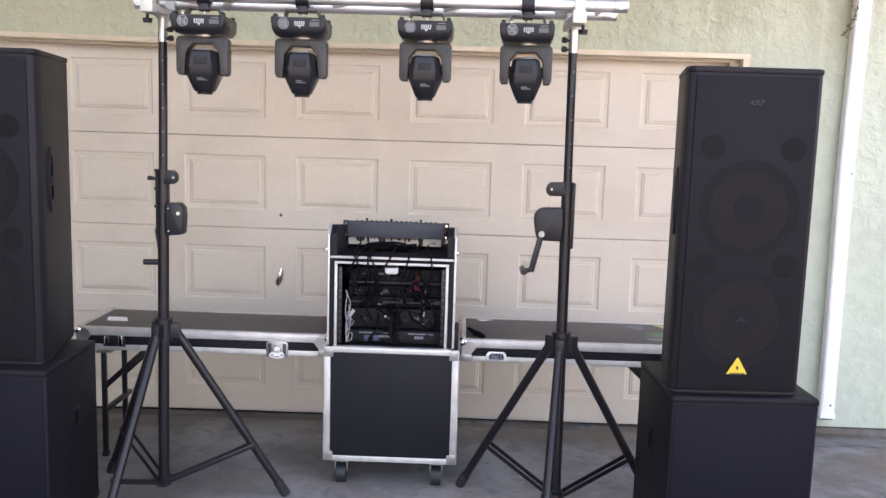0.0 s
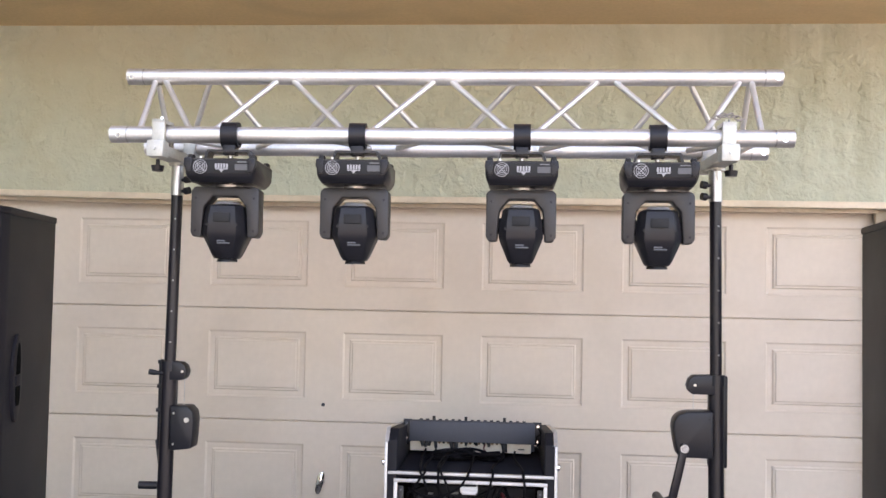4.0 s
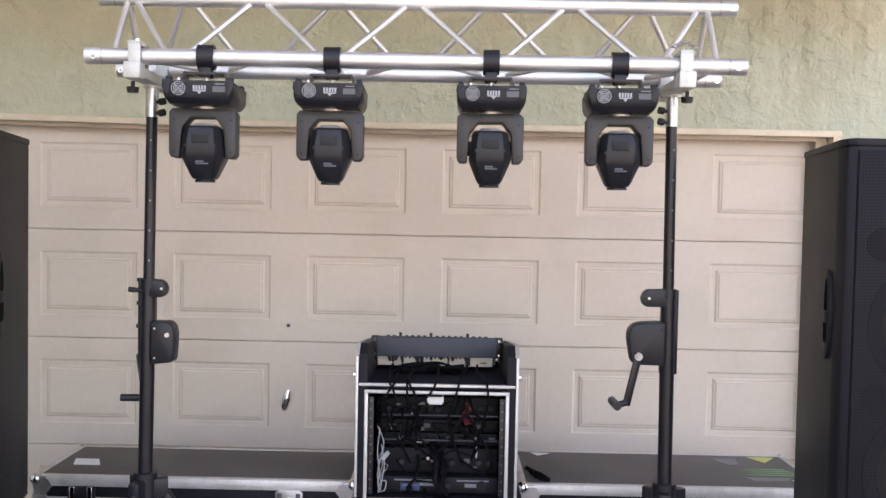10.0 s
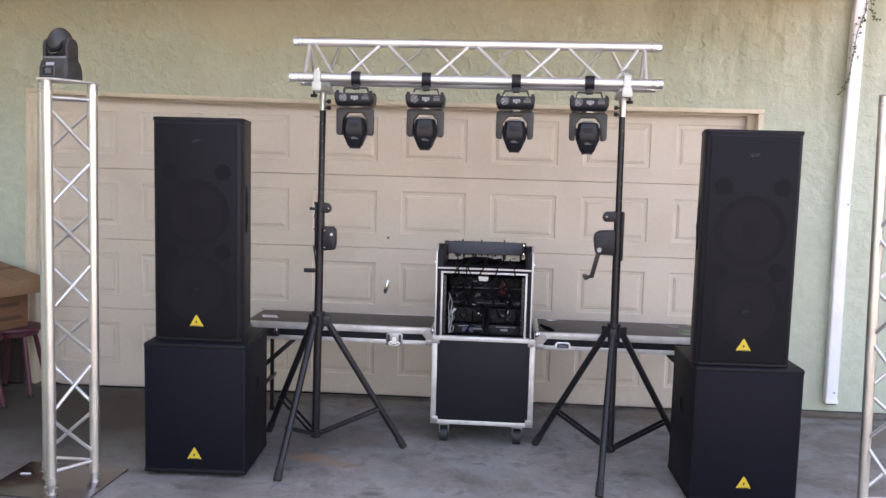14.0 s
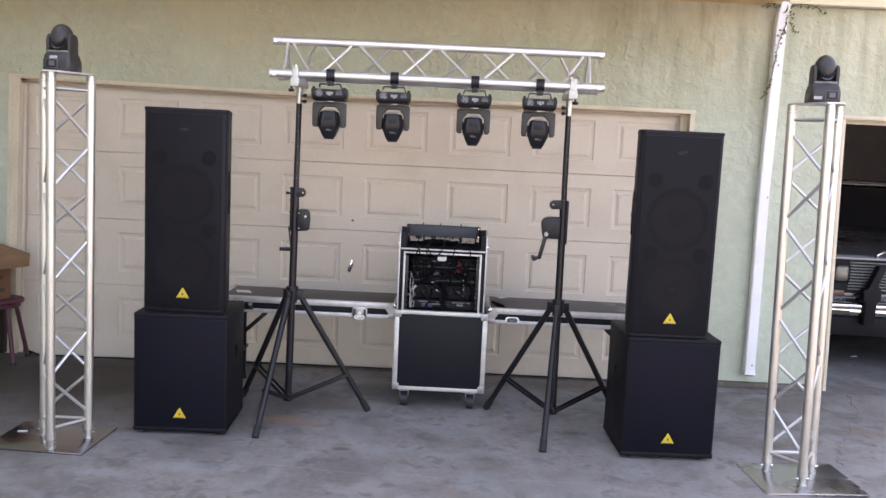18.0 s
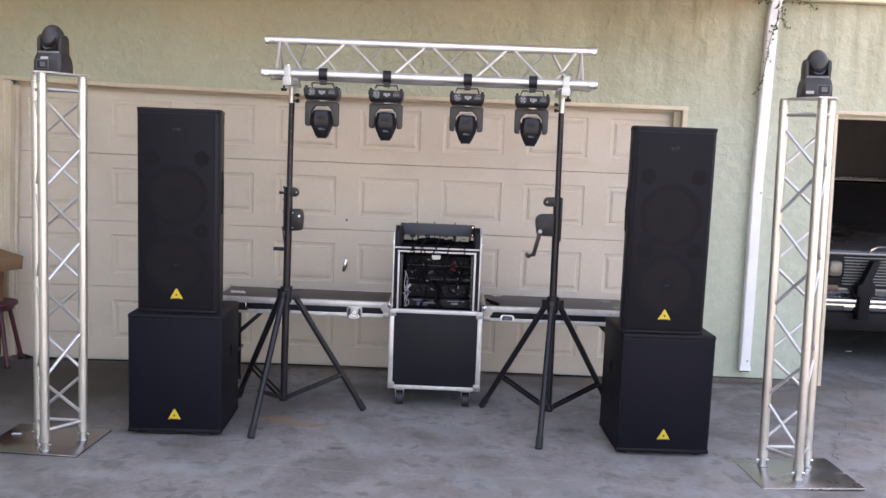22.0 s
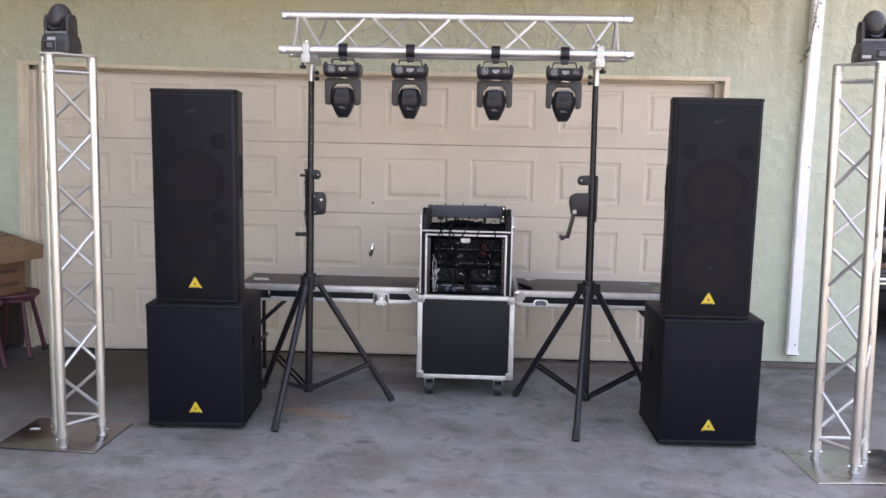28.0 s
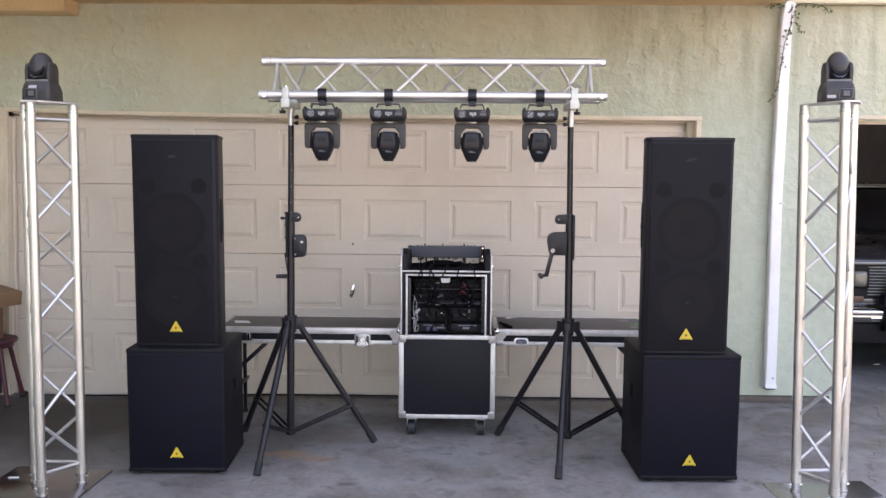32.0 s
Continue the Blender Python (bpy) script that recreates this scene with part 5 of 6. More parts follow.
        part("bolt", bm, ZINC if right else RUBBER, winch)
    if side < 0:
        h = Vector((ox - 0.080, wy - 0.034, 1.176))
        tip = Vector((1.231 - foot[0], wy - 0.045, 1.025 - GROUND))
        bm = BM()
        hollow(bm, h + Vector((0, 0.006, 0)), h + Vector((0, -0.008, 0)), 0.0115, 0.0065, 16)
        part("washer", bm, STEEL, winch)
        bm = BM()
        rod(bm, h + Vector((0, 0.006, 0)), h + Vector((0, -0.012, 0)), 0.0055, 8)
        part("hub_nut", bm, STEEL, winch)
        bm = BM()
        bend = tip + Vector((0.030, 0.0, 0.010))
        v = bend - h
        box(bm, (h + bend) / 2, (0.009, 0.023, v.length + 0.02), 0.002, v.to_track_quat("Z", "Y").to_matrix().to_4x4())
        crank = part("crank", bm, BLACK_TUBE, winch)
        bm = BM()
        rod(bm, bend, tip, 0.010, 12)
        rod(bm, tip + Vector((0, -0.014, 0)), tip + Vector((0, 0.075, 0)), 0.0125, 14)
        part("grip", bm, PLASTIC, crank)
    else:
        bm = BM()
        rod(bm, (ox + 0.050, wy - 0.034, 1.208), (ox + 0.050, wy - 0.028, 1.208), 0.0072, 12)
        part("hub_nut", bm, ZINC, winch)
        bm = BM()
        a, b = Vector((-0.026, 0.030, 1.125)), Vector((-0.010, 0.034, 1.005))
        v = b - a
        box(bm, (a + b) / 2, (0.022, 0.008, v.length + 0.03), 0.002, v.to_track_quat("Z", "Y").to_matrix().to_4x4())
        crank = part("crank", bm, BLACK_TUBE, winch)
        bm = BM()
        rod(bm, (0.0, 0.034, 1.004), (-0.078, 0.030, 1.004), 0.0115, 14)
        part("grip", bm, PLASTIC, crank)


build_truss()
build_stand((-0.194, -1.342), (-0.172, -1.342), ((-0.284, -1.785), (0.270, -1.200), (-0.535, -1.03)), 1, "black tripod crank stand carrying one end of the truss")
build_stand((1.402, -1.342), (1.386, -1.342), ((1.022, -1.035), (1.310, -1.768), (1.835, -1.17)), -1, "black tripod crank stand with its winch crank hanging down")


# ---- rack case with the mixer ----
def frame_edge(parent, name, c, s, mat=None, bevel=0.003):
    bm = BM()
    box(bm, c, s, bevel)
    return part(name, bm, mat or ALU_EDGE, parent)


def corner_plate(parent, x, y, z, size=0.05):
    """A riveted steel corner on a case's front."""
    bm = BM()
    box(bm, (x, y, z), (size, 0.004, size), 0.0015)
    c = part("corner_plate", bm, CORNER, parent)
    for dx, dz in ((-0.3, -0.3), (0.3, 0.3), (-0.3, 0.3), (0.3, -0.3)):
        bm = BM()
        rod(bm, (x + dx * size, y - 0.001, z + dz * size), (x + dx * size, y - 0.0045, z + dz * size), 0.004, 8)
        part("rivet", bm, STEEL, c)


def build_rack():
    t = thing("rack_case", (0.7045, -0.78, GROUND), "black flight case rack with aluminium edges on casters", "rack case")
    g = -GROUND
    # lower box: origin at its middle, front at y = -0.29
    lo, hi, w, f, b = 0.106 + g, 0.618 + g, 0.2905, -0.290, 0.29
    bm = BM()
    box(bm, (0, 0, (lo + hi) / 2), (2 * w - 0.012, b - f - 0.012, hi - lo - 0.008), 0.002)
    body = part("lower_body", bm, LAMINATE, t, "black laminate panel")
    for s in (-1, 1):
        frame_edge(t, "edge_profile", (s * (w - 0.0145), f + 0.001, (lo + hi) / 2), (0.029, 0.008, hi - lo))
        frame_edge(t, "edge_profile", (s * (w - 0.001), f + 0.017, (lo + hi) / 2), (0.006, 0.034, hi - lo - 0.002))
        frame_edge(t, "edge_profile", (s * (w - 0.001), b - 0.017, (lo + hi) / 2), (0.006, 0.034, hi - lo - 0.002))
        for z in (lo + 0.015, hi - 0.014):
            frame_edge(t, "edge_profile", (s * (w - 0.001), 0, z), (0.006, b - f - 0.07, 0.028))
        for z in (lo + 0.024, hi - 0.024):
            corner_plate(t, s * (w - 0.021), f - 0.004, z, 0.041)
    frame_edge(t, "edge_profile", (0, f + 0.001, lo + 0.0125), (2 * w - 0.06, 0.008, 0.025))
    frame_edge(t, "edge_profile", (0, f + 0.001, hi - 0.0125), (2 * w - 0.06, 0.008, 0.025))
    frame_edge(t, "edge_profile", (0, f + 0.014, hi - 0.002), (2 * w - 0.07, 0.028, 0.006))
    for x in (-0.215, 0.205):
        for y in (f + 0.030, b - 0.085):
            bm = BM()
            box(bm, (x, y + 0.012, lo - 0.004), (0.07, 0.06, 0.006), 0.001)
            c = part("caster", bm, ZINC, t, "swivel caster with a dark wheel")
            bm = BM()
            for s in (-1, 1):
                box(bm, (x + s * 0.026, y + 0.014, lo - 0.034), (0.004, 0.026, 0.052), 0.001)
            box(bm, (x, y + 0.014, lo - 0.010), (0.056, 0.034, 0.010), 0.001)
            part("fork", bm, ZINC, c)
            bm = BM()
            rod(bm, (x - 0.022, y + 0.016, 0.043), (x + 0.022, y + 0.016, 0.043), 0.043, 24)
            part("wheel", bm, TYRE, c)
    # upper rack shell
    z0, z1, uw, uf, ub = hi, 1.0 + g, 0.2685, -0.270, 0.27
    before = set(t.children)
    for s in (-1, 1):
        bm = BM()
        prism(bm, [(uf, z0), (ub, z0), (ub, z1 + 0.085), (uf + 0.04, z1 + 0.138), (uf, z1 + 0.105)], s * uw, s * (uw - 0.034), "x", 0.003)
        part("side_panel", bm, LAMINATE, t)
        frame_edge(t, "edge_profile", (s * (uw + 0.002), uf + 0.012, (z0 + z1 + 0.10) / 2), (0.010, 0.026, z1 + 0.10 - z0), ALU_EDGE, 0.002)
        bm = BM()
        prism(bm, [(uf + 0.002, z1 + 0.098), (uf + 0.042, z1 + 0.134), (ub, z1 + 0.082), (ub, z1 + 0.088), (uf + 0.040, z1 + 0.141), (uf - 0.002, z1 + 0.104)], s * (uw - 0.006), s * (uw + 0.006), "x")
        part("edge_profile", bm, ALU_EDGE, t)
        bm = BM()
        rod(bm, (s * (uw + 0.004), uf + 0.01, z1 + 0.035), (s * (uw + 0.014), uf + 0.01, z1 + 0.035), 0.011, 12)
        part("catch", bm, CHROME, t)
        frame_edge(t, "door_profile", (s * 0.2375, uf - 0.002, (z0 + 0.975 + g) / 2), (0.012, 0.012, 0.975 + g - z0), ALU_EDGE, 0.002)
        bm = BM()
        box(bm, (s * 0.222, uf + 0.012, (z0 + z1 - 0.03) / 2), (0.018, 0.006, z1 - z0 - 0.05), 0.001)
        rail = part("rack_rail", bm, BLACK_TUBE, t)
        for k in range(11):
            bm = BM()
            rod(bm, (s * 0.222, uf + 0.0088, z0 + 0.03 + 0.03 * k), (s * 0.222, uf + 0.0062, z0 + 0.03 + 0.03 * k), 0.0035, 8)
            part("rail_hole", bm, INK_DIM, rail)
    frame_edge(t, "door_profile", (0, uf - 0.002, 0.981 + g), (0.488, 0.012, 0.011), ALU_EDGE, 0.002)
    frame_edge(t, "top_profile", (0, uf + 0.002, z1 + 0.004), (2 * uw - 0.01, 0.016, 0.0095), ALU_EDGE, 0.002)
    bm = BM()
    box(bm, (0, (uf + ub) / 2 + 0.01, z1 - 0.004), (2 * uw - 0.07, ub - uf - 0.02, 0.018), 0.002)
    part("bed", bm, FELT, t)
    bm = BM()
    box(bm, (0, ub - 0.01, (z0 + z1) / 2), (2 * uw - 0.07, 0.012, z1 - z0 - 0.02), 0.002)
    part("back_panel", bm, LAMINATE, t)
    for ob in t.children:
        if ob not in before:
            ob.location.x -= 0.008


def gear(name, z, h, y, mat, label, category, w=0.41):
    t = thing(name, (0.7045, y, z), label, category, "gear in the rack")
    bm = BM()
    box(bm, (0, 0.14, h / 2), (w, 0.28, h), 0.003)
    part("chassis", bm, mat, t)
    bm = BM()
    box(bm, (0, 0.145, h / 2), (0.462, 0.004, h - 0.004), 0.001)
    part("rack_ear", bm, GEAR_DARK, t)
    return t


def build_gear():
    rng = random.Random(3)
    amp = gear("power_amplifier", 0.622, 0.055, -0.995, GEAR_DARK, "dark power amplifier with pale strips and blue sockets", "amplifier")
    for x in (-0.115, -0.075, 0.03):
        bm = BM()
        box(bm, (x, -0.005, 0.022), (0.026, 0.012, 0.026), 0.003)
        part("socket", bm, BLUE if x < 0 else RUBBER, amp)
    for x, w, z, h in ((-0.085, 0.13, 0.044, 0.005), (0.120, 0.11, 0.044, 0.005), (-0.045, 0.09, 0.030, 0.010), (0.130, 0.075, 0.028, 0.012)):
        bm = BM()
        box(bm, (x, -0.001, z), (w, 0.003, h))
        part("pale_strip", bm, GEAR_PALE, amp)
    bm = BM()
    rod(bm, (0.15, 0.0, 0.028), (0.15, -0.006, 0.028), 0.018, 16)
    part("fan_guard", bm, GEAR_DARK, amp)
    for z, h, y, name, cat in ((0.682, 0.085, -0.955, "power_amplifier", "amplifier"), (0.772, 0.042, -0.93, "crossover", "audio unit"), (0.818, 0.042, -0.925, "wireless_receiver", "audio unit"), (0.864, 0.075, -0.92, "effects_unit", "audio unit")):
        u = gear(name, z, h, y, GEAR_DARK, "dark rack unit with many cables plugged in", cat)
        for k in range(9):
            x = -0.18 + 0.045 * k + rng.uniform(-0.012, 0.012)
            bm = BM()
            if rng.random() < 0.5:
                rod(bm, (x, 0, h * 0.5), (x, -0.03, h * 0.5), 0.009, 10)
                part("plug", bm, rng.choice((RUBBER, RUBBER, RUBBER, GEAR_DARK)), u)
            else:
                box(bm, (x, -0.002, h * 0.5), (0.022, 0.006, 0.016), 0.002)
                part("socket", bm, rng.choice((INK_DIM, RUBBER, GEAR_DARK, GEAR_DARK)), u)
        for k in range(4):
            x, zz = rng.uniform(-0.17, 0.17), rng.uniform(0.2, 0.8) * h
            bm = BM()
            if k % 2:
                rod(bm, (x, -0.028, zz), (x, -0.036, zz), rng.uniform(0.004, 0.0065), 8)
            else:
                box(bm, (x, -0.006, zz), (rng.uniform(0.012, 0.034), 0.004, rng.uniform(0.004, 0.009)), 0.001)
            part("connector_tip", bm, rng.choice((ZINC, INK_GREY, INK_DIM)), u)
    for z in (0.80, 0.886):
        t = thing("support_rod", (0.7245, -0.975, z), "thin bare steel rod across the rack", "rod", "rods in the rack")
        bm = BM()
        rod(bm, (-0.215, 0, 0), (0.185, 0, 0), 0.003, 8)
        part("rod", bm, GEAR, t)
    t = thing("rack_light", (0.690, -0.985, 0.938), "short white cylindrical rack light", "lamp")
    bm = BM()
    rod(bm, (-0.027, 0, 0.008), (0.029, 0, 0.008), 0.0135, 18)
    part("tube", bm, WHITE, t)
    bm = BM()
    rod(bm, (-0.022, -0.003, -0.002), (0.024, -0.003, -0.002), 0.0095, 18)
    part("diffuser", bm, WHITE, t)
    bm = BM()
    box(bm, (0, 0.0, 0.024), (0.05, 0.02, 0.022), 0.002)
    part("mount", bm, GEAR_DARK, t)


def cable(label, mat, lines, r=0.0045, name="cable"):
    t = thing(name, lines[0][0], label, "cable", "cables in the rack")
    o = Vector(lines[0][0])
    for line in lines:
        bm = BM()
        sweep(bm, [Vector(p) - o for p in line], r, 6, 4)
        part("strand", bm, mat, t)
    return t


def build_cables():
    rng = random.Random(8)
    for x, x2, x3 in ((0.53, 0.535, 0.56), (0.565, 0.55, 0.52), (0.605, 0.592, 0.60), (0.618, 0.60, 0.63), (0.80, 0.765, 0.755), (0.84, 0.86, 0.868)):
        cable("black audio cable drooping from the mixer into the rack", CABLE, [[(x, -0.775, 1.03), (x - 0.004, -0.86, 1.024), (x2, -1.02, 1.022), (x2 + 0.004, -1.066, 1.012), (x3, -1.068, 0.955), (x3 + rng.uniform(-0.03, 0.03), -1.03, 0.87), (x3 + rng.uniform(-0.05, 0.05), -0.96, rng.uniform(0.7, 0.82))]], 0.0039)
    cable("long black cable looping across the rack opening", CABLE, [[(0.50, -1.045, 0.955), (0.55, -1.066, 0.937), (0.60, -1.066, 0.935), (0.66, -1.066, 0.965), (0.69, -1.06, 1.008), (0.70, -0.9, 1.03), (0.70, -0.775, 1.03)]], 0.0041)
    cable("bundle of white cables at the rack rail", CABLE_WHITE, [[(0.498, -1.0, 0.64), (0.504, -1.02, 0.70), (0.497, -1.02, 0.77), (0.503, -1.0, 0.84)], [(0.508, -1.0, 0.63), (0.515, -1.03, 0.68), (0.522, -1.03, 0.73), (0.510, -1.01, 0.79)], [(0.50, -1.01, 0.625), (0.524, -1.03, 0.64), (0.528, -1.03, 0.67), (0.51, -1.01, 0.66), (0.50, -1.02, 0.63)]], 0.0019)
    cable("white plug hanging on its cable", CABLE_WHITE, [[(0.516, -1.03, 0.745), (0.528, -1.035, 0.762), (0.536, -1.035, 0.772)]], 0.008)
    rows = random.Random(31)
    for k in range(3):
        z0, z1 = rows.uniform(0.625, 0.66), rows.uniform(0.74, 0.90)
        line = [(0.490 + rows.uniform(0, 0.03), -1.02, z0)]
        for j in range(1, 5):
            line.append((0.492 + rows.uniform(0.0, 0.030) + (0.012 if j == 2 else 0), rows.uniform(-1.04, -1.0), z0 + (z1 - z0) * j / 4))
        cable("thin white lead in the bunch at the rack rail", CABLE_WHITE, [line], rows.choice((0.0011, 0.0014, 0.0018)))
    cable("pale vertical lead behind the gear", CABLE_WHITE, [[(0.835, -0.99, 0.745), (0.836, -0.99, 0.765), (0.836, -0.99, 0.785)]], 0.003)
    cable("bunched red cable behind the gear", RED, [[(0.775, -0.94, 0.85), (0.79, -0.965, 0.875), (0.80, -0.965, 0.855), (0.812, -0.965, 0.88), (0.82, -0.965, 0.858), (0.80, -0.97, 0.868), (0.785, -0.96, 0.89), (0.82, -0.94, 0.90)], [(0.80, -0.95, 0.89), (0.805, -0.96, 0.915), (0.79, -0.95, 0.93)]], 0.006)
    for k in range(18):
        x, z = rng.uniform(0.50, 0.90), rng.uniform(0.66, 0.93)
        line = [(x, -0.93, z)]
        for j in range(4):
            x = min(0.915, max(0.495, x + rng.uniform(-0.09, 0.09)))
            z = min(0.95, max(0.63, z + rng.uniform(-0.11, 0.07)))
            line.append((x, rng.uniform(-1.02, -0.96), z))
        cable("tangled black cable inside the rack", CABLE, [line], rng.choice((0.0032, 0.004, 0.005)))
    heap = random.Random(17)
    for k in range(14):
        x = heap.uniform(0.53, 0.62)
        line = [(x, heap.uniform(-0.86, -0.80), 1.014)]
        for j in range(4):
            x += heap.uniform(0.03, 0.085)
            line.append((min(0.80, x), heap.uniform(-0.88, -0.80), 1.012 + heap.uniform(0.0, 0.030)))
        cable("black cable heaped on the bed under the mixer", CABLE, [line], heap.choice((0.005, 0.006, 0.007)))
    cable("black mains lead hanging in the rack", CABLE, [[(0.68, -0.95, 0.78), (0.70, -1.02, 0.74), (0.695, -1.03, 0.68), (0.72, -1.03, 0.635)], [(0.71, -0.95, 0.76), (0.725, -1.02, 0.71), (0.715, -1.03, 0.66), (0.74, -1.03, 0.632)]], 0.012)
    for k in range(3):
        cable("short black plug lying on the case lid", CABLE, [[(1.035 + 0.012 * k, -0.70 - 0.05 * k, 0.632), (1.055 + 0.014 * k, -0.735 - 0.045 * k, 0.630), (1.085 + 0.012 * k, -0.775 - 0.03 * k, 0.628)]], 0.009)


def build_mixer():
    t = thing("audio_mixer", (0.690, -0.785, 1.016), "slate blue rack mixer seen from its back, cables plugged in", "mixer")
    bm = BM()
    prism(bm, [(0.0, 0.042), (0.0, 0.112), (0.012, 0.116), (0.26, 0.056), (0.26, 0.006), (0.03, 0.012), (0.03, 0.042)], -0.218, 0.218, "x", 0.002)
    part("housing", bm, MIXER_BLUE, t)
    bm = BM()
    box(bm, (-0.006, 0.030, 0.0240), (0.424, 0.006, 0.038), 0.001)
    strip = part("connector_panel", bm, PANEL_PALE, t, "pale connector panel")
    rng = random.Random(21)
    for k in range(17):
        bm = BM()
        x = -0.13 + 0.0155 * k
        rod(bm, (x, 0.028, 0.037), (x, 0.020, 0.037), 0.0046, 10)
        part("socket", bm, rng.choice((BRASS, BRASS, RUBBER)), strip)
    for x, drop, r in ((-0.176, 0.016, 0.0065), (-0.160, 0.020, 0.0065), (-0.146, 0.014, 0.006), (-0.128, 0.022, 0.0065), (-0.074, 0.020, 0.0075), (-0.056, 0.026, 0.0075), (-0.020, 0.010, 0.006), (0.012, 0.008, 0.006), (0.112, 0.030, 0.011), (0.060, 0.012, 0.006)):
        bm = BM()
        rod(bm, (x, 0.016, 0.041), (x + rng.uniform(-0.006, 0.006), 0.008, 0.041 - drop), r, 10, r * 0.75)
        part("plug", bm, RUBBER, strip)
    bm = BM()
    sweep(bm, [(0.046, 0.020, 0.036), (0.042, 0.012, 0.022), (0.050, 0.008, 0.006), (0.040, 0.004, -0.004)], 0.0028, 6)
    part("plug", bm, RED, strip, "thin red lead")
    bm = BM()
    box(bm, (0.172, 0.022, 0.020), (0.022, 0.002, 0.004))
    part("lettering_bar", bm, INK_DARK, strip)
    for s in (-1, 1):
        bm = BM()
        box(bm, (s * 0.226, 0.012, 0.078), (0.030, 0.010, 0.078), 0.002)
        ear = part("rack_ear", bm, PLASTIC, t)
        for z in (0.052, 0.104):
            bm = BM()
            rod(bm, (s * 0.229, 0.008, z), (s * 0.229, 0.002, z), 0.0052, 10)
            part("screw", bm, CHROME, ear)
        bm = BM()
        sweep(bm, [(s * 0.230, 0.004, 0.098), (s * 0.238, 0.002, 0.080), (s * 0.224, 0.001, 0.066), (s * 0.234, 0.002, 0.050), (s * 0.222, 0.004, 0.030)], 0.003, 6)
        part("lead", bm, CABLE, ear)
    for k in range(17):
        x = -0.18 + 0.0225 * k
        tall = k in (2, 7, 13)
        bm = BM()
        rod(bm, (x, 0.022, 0.108), (x, 0.024, 0.128 if tall else 0.118), 0.0055 if tall else 0.006, 10)
        part("knob", bm, PLASTIC, t)


build_rack()
build_gear()
build_mixer()
build_cables()


# ---- case lids used as tables ----
def build_lid_table(x0, x1, y0, y1, latch_x, leg_x, lean, label, plain=False):
    t = thing("case_table", ((x0 + x1) / 2, (y0 + y1) / 2, GROUND), label, "case table", "case tables")
    w, d = (x1 - x0) / 2, (y1 - y0) / 2
    top, low = 0.618 - GROUND, 0.517 - GROUND
    cx = (x0 + x1) / 2
    bm = BM()
    box(bm, (0, 0, (top + low) / 2), (2 * w - 0.014, 2 * d - 0.014, top - low - 0.006), 0.002)
    part("board", bm, LAMINATE, t)
    bm = BM()
    box(bm, (0, 0, top - 0.003), (2 * w - 0.030, 2 * d - 0.030, 0.006), 0.001)
    part("top_panel", bm, LAMINATE_TOP, t, "dusty charcoal laminate top")
    for y in (-d, d):
        for z, h in ((top - 0.018, 0.036), (low + 0.013, 0.026)):
            frame_edge(t, "edge_profile", (0, y, z), (2 * w, 0.010, h))
        frame_edge(t, "edge_profile", (0, y - math.copysign(0.010, y), top - 0.0005), (2 * w, 0.022, 0.005), None, 0.001)
    for x in (-w, w):
        for z, h in ((top - 0.018, 0.036), (low + 0.013, 0.026)):
            frame_edge(t, "edge_profile", (x, 0, z), (0.010, 2 * d - 0.012, h))
        frame_edge(t, "edge_profile", (x - math.copysign(0.010, x), 0, top - 0.0008), (0.022, 2 * d - 0.03, 0.005), None, 0.001)
    for sx in (-1, 1):
        for sy in (-1, 1):
            bm = BM()
            bmesh.ops.create_uvsphere(bm, u_segments=16, v_segments=10, radius=0.021, matrix=Matrix.Translation((sx * (w - 0.008), sy * (d - 0.004), top - 0.012)))
            c = part("ball_corner", bm, CHROME, t, "chrome ball corner")
            bm = BM()
            box(bm, (sx * (w - 0.024), sy * (d + 0.003), low + 0.018), (0.052, 0.008, 0.032), 0.002)
            box(bm, (sx * (w - 0.024), sy * (d + 0.003), top - 0.022), (0.048, 0.008, 0.042), 0.003)
            prism(bm, [(sx * (w - 0.004), low + 0.034), (sx * (w - 0.046), low + 0.034), (sx * (w - 0.070), top - 0.036), (sx * (w - 0.056), top - 0.010), (sx * (w - 0.004), top - 0.010)], sy * (d + 0.0045), sy * (d + 0.0075), "y")
            part("corner_plate", bm, CORNER, c)
            for u, v in ((0.018, 0.018), (0.040, 0.018), (0.052, 0.070), (0.030, 0.080)):
                bm = BM()
                rod(bm, (sx * (w - u), sy * (d + 0.006), low + v), (sx * (w - u), sy * (d + 0.0092), low + v), 0.0034, 8)
                part("rivet", bm, STEEL, c)
    lx = latch_x - cx
    if plain:
        bm = BM()
        outer = [(-0.046, 0.0), (0.046, 0.0), (0.046, 0.026), (0.034, 0.040), (-0.034, 0.040), (-0.046, 0.026)]
        prism(bm, [(lx + u, low + 0.010 + v) for u, v in outer], -d - 0.010, -d - 0.003, "y", 0.003)
        latch = part("latch", bm, BRIGHT, t, "rounded bright strike plate")
        bm = BM()
        prism(bm, [(lx + u * 0.74, low + 0.015 + v * 0.72) for u, v in outer], -d - 0.0112, -d - 0.0096, "y")
        recess = part("dish", bm, GEAR_PALE, latch)
        for u, w, z, h in ((-0.026, 0.006, 0.014, 0.022), (0.000, 0.030, 0.024, 0.006), (0.015, 0.006, 0.012, 0.020), (0.028, 0.006, 0.014, 0.022)):
            bm = BM()
            box(bm, (lx + u, -d - 0.0118, low + 0.014 + z), (w, 0.002, h), 0.0008)
            part("slot", bm, INK_DARK, recess)
    else:
        bm = BM()
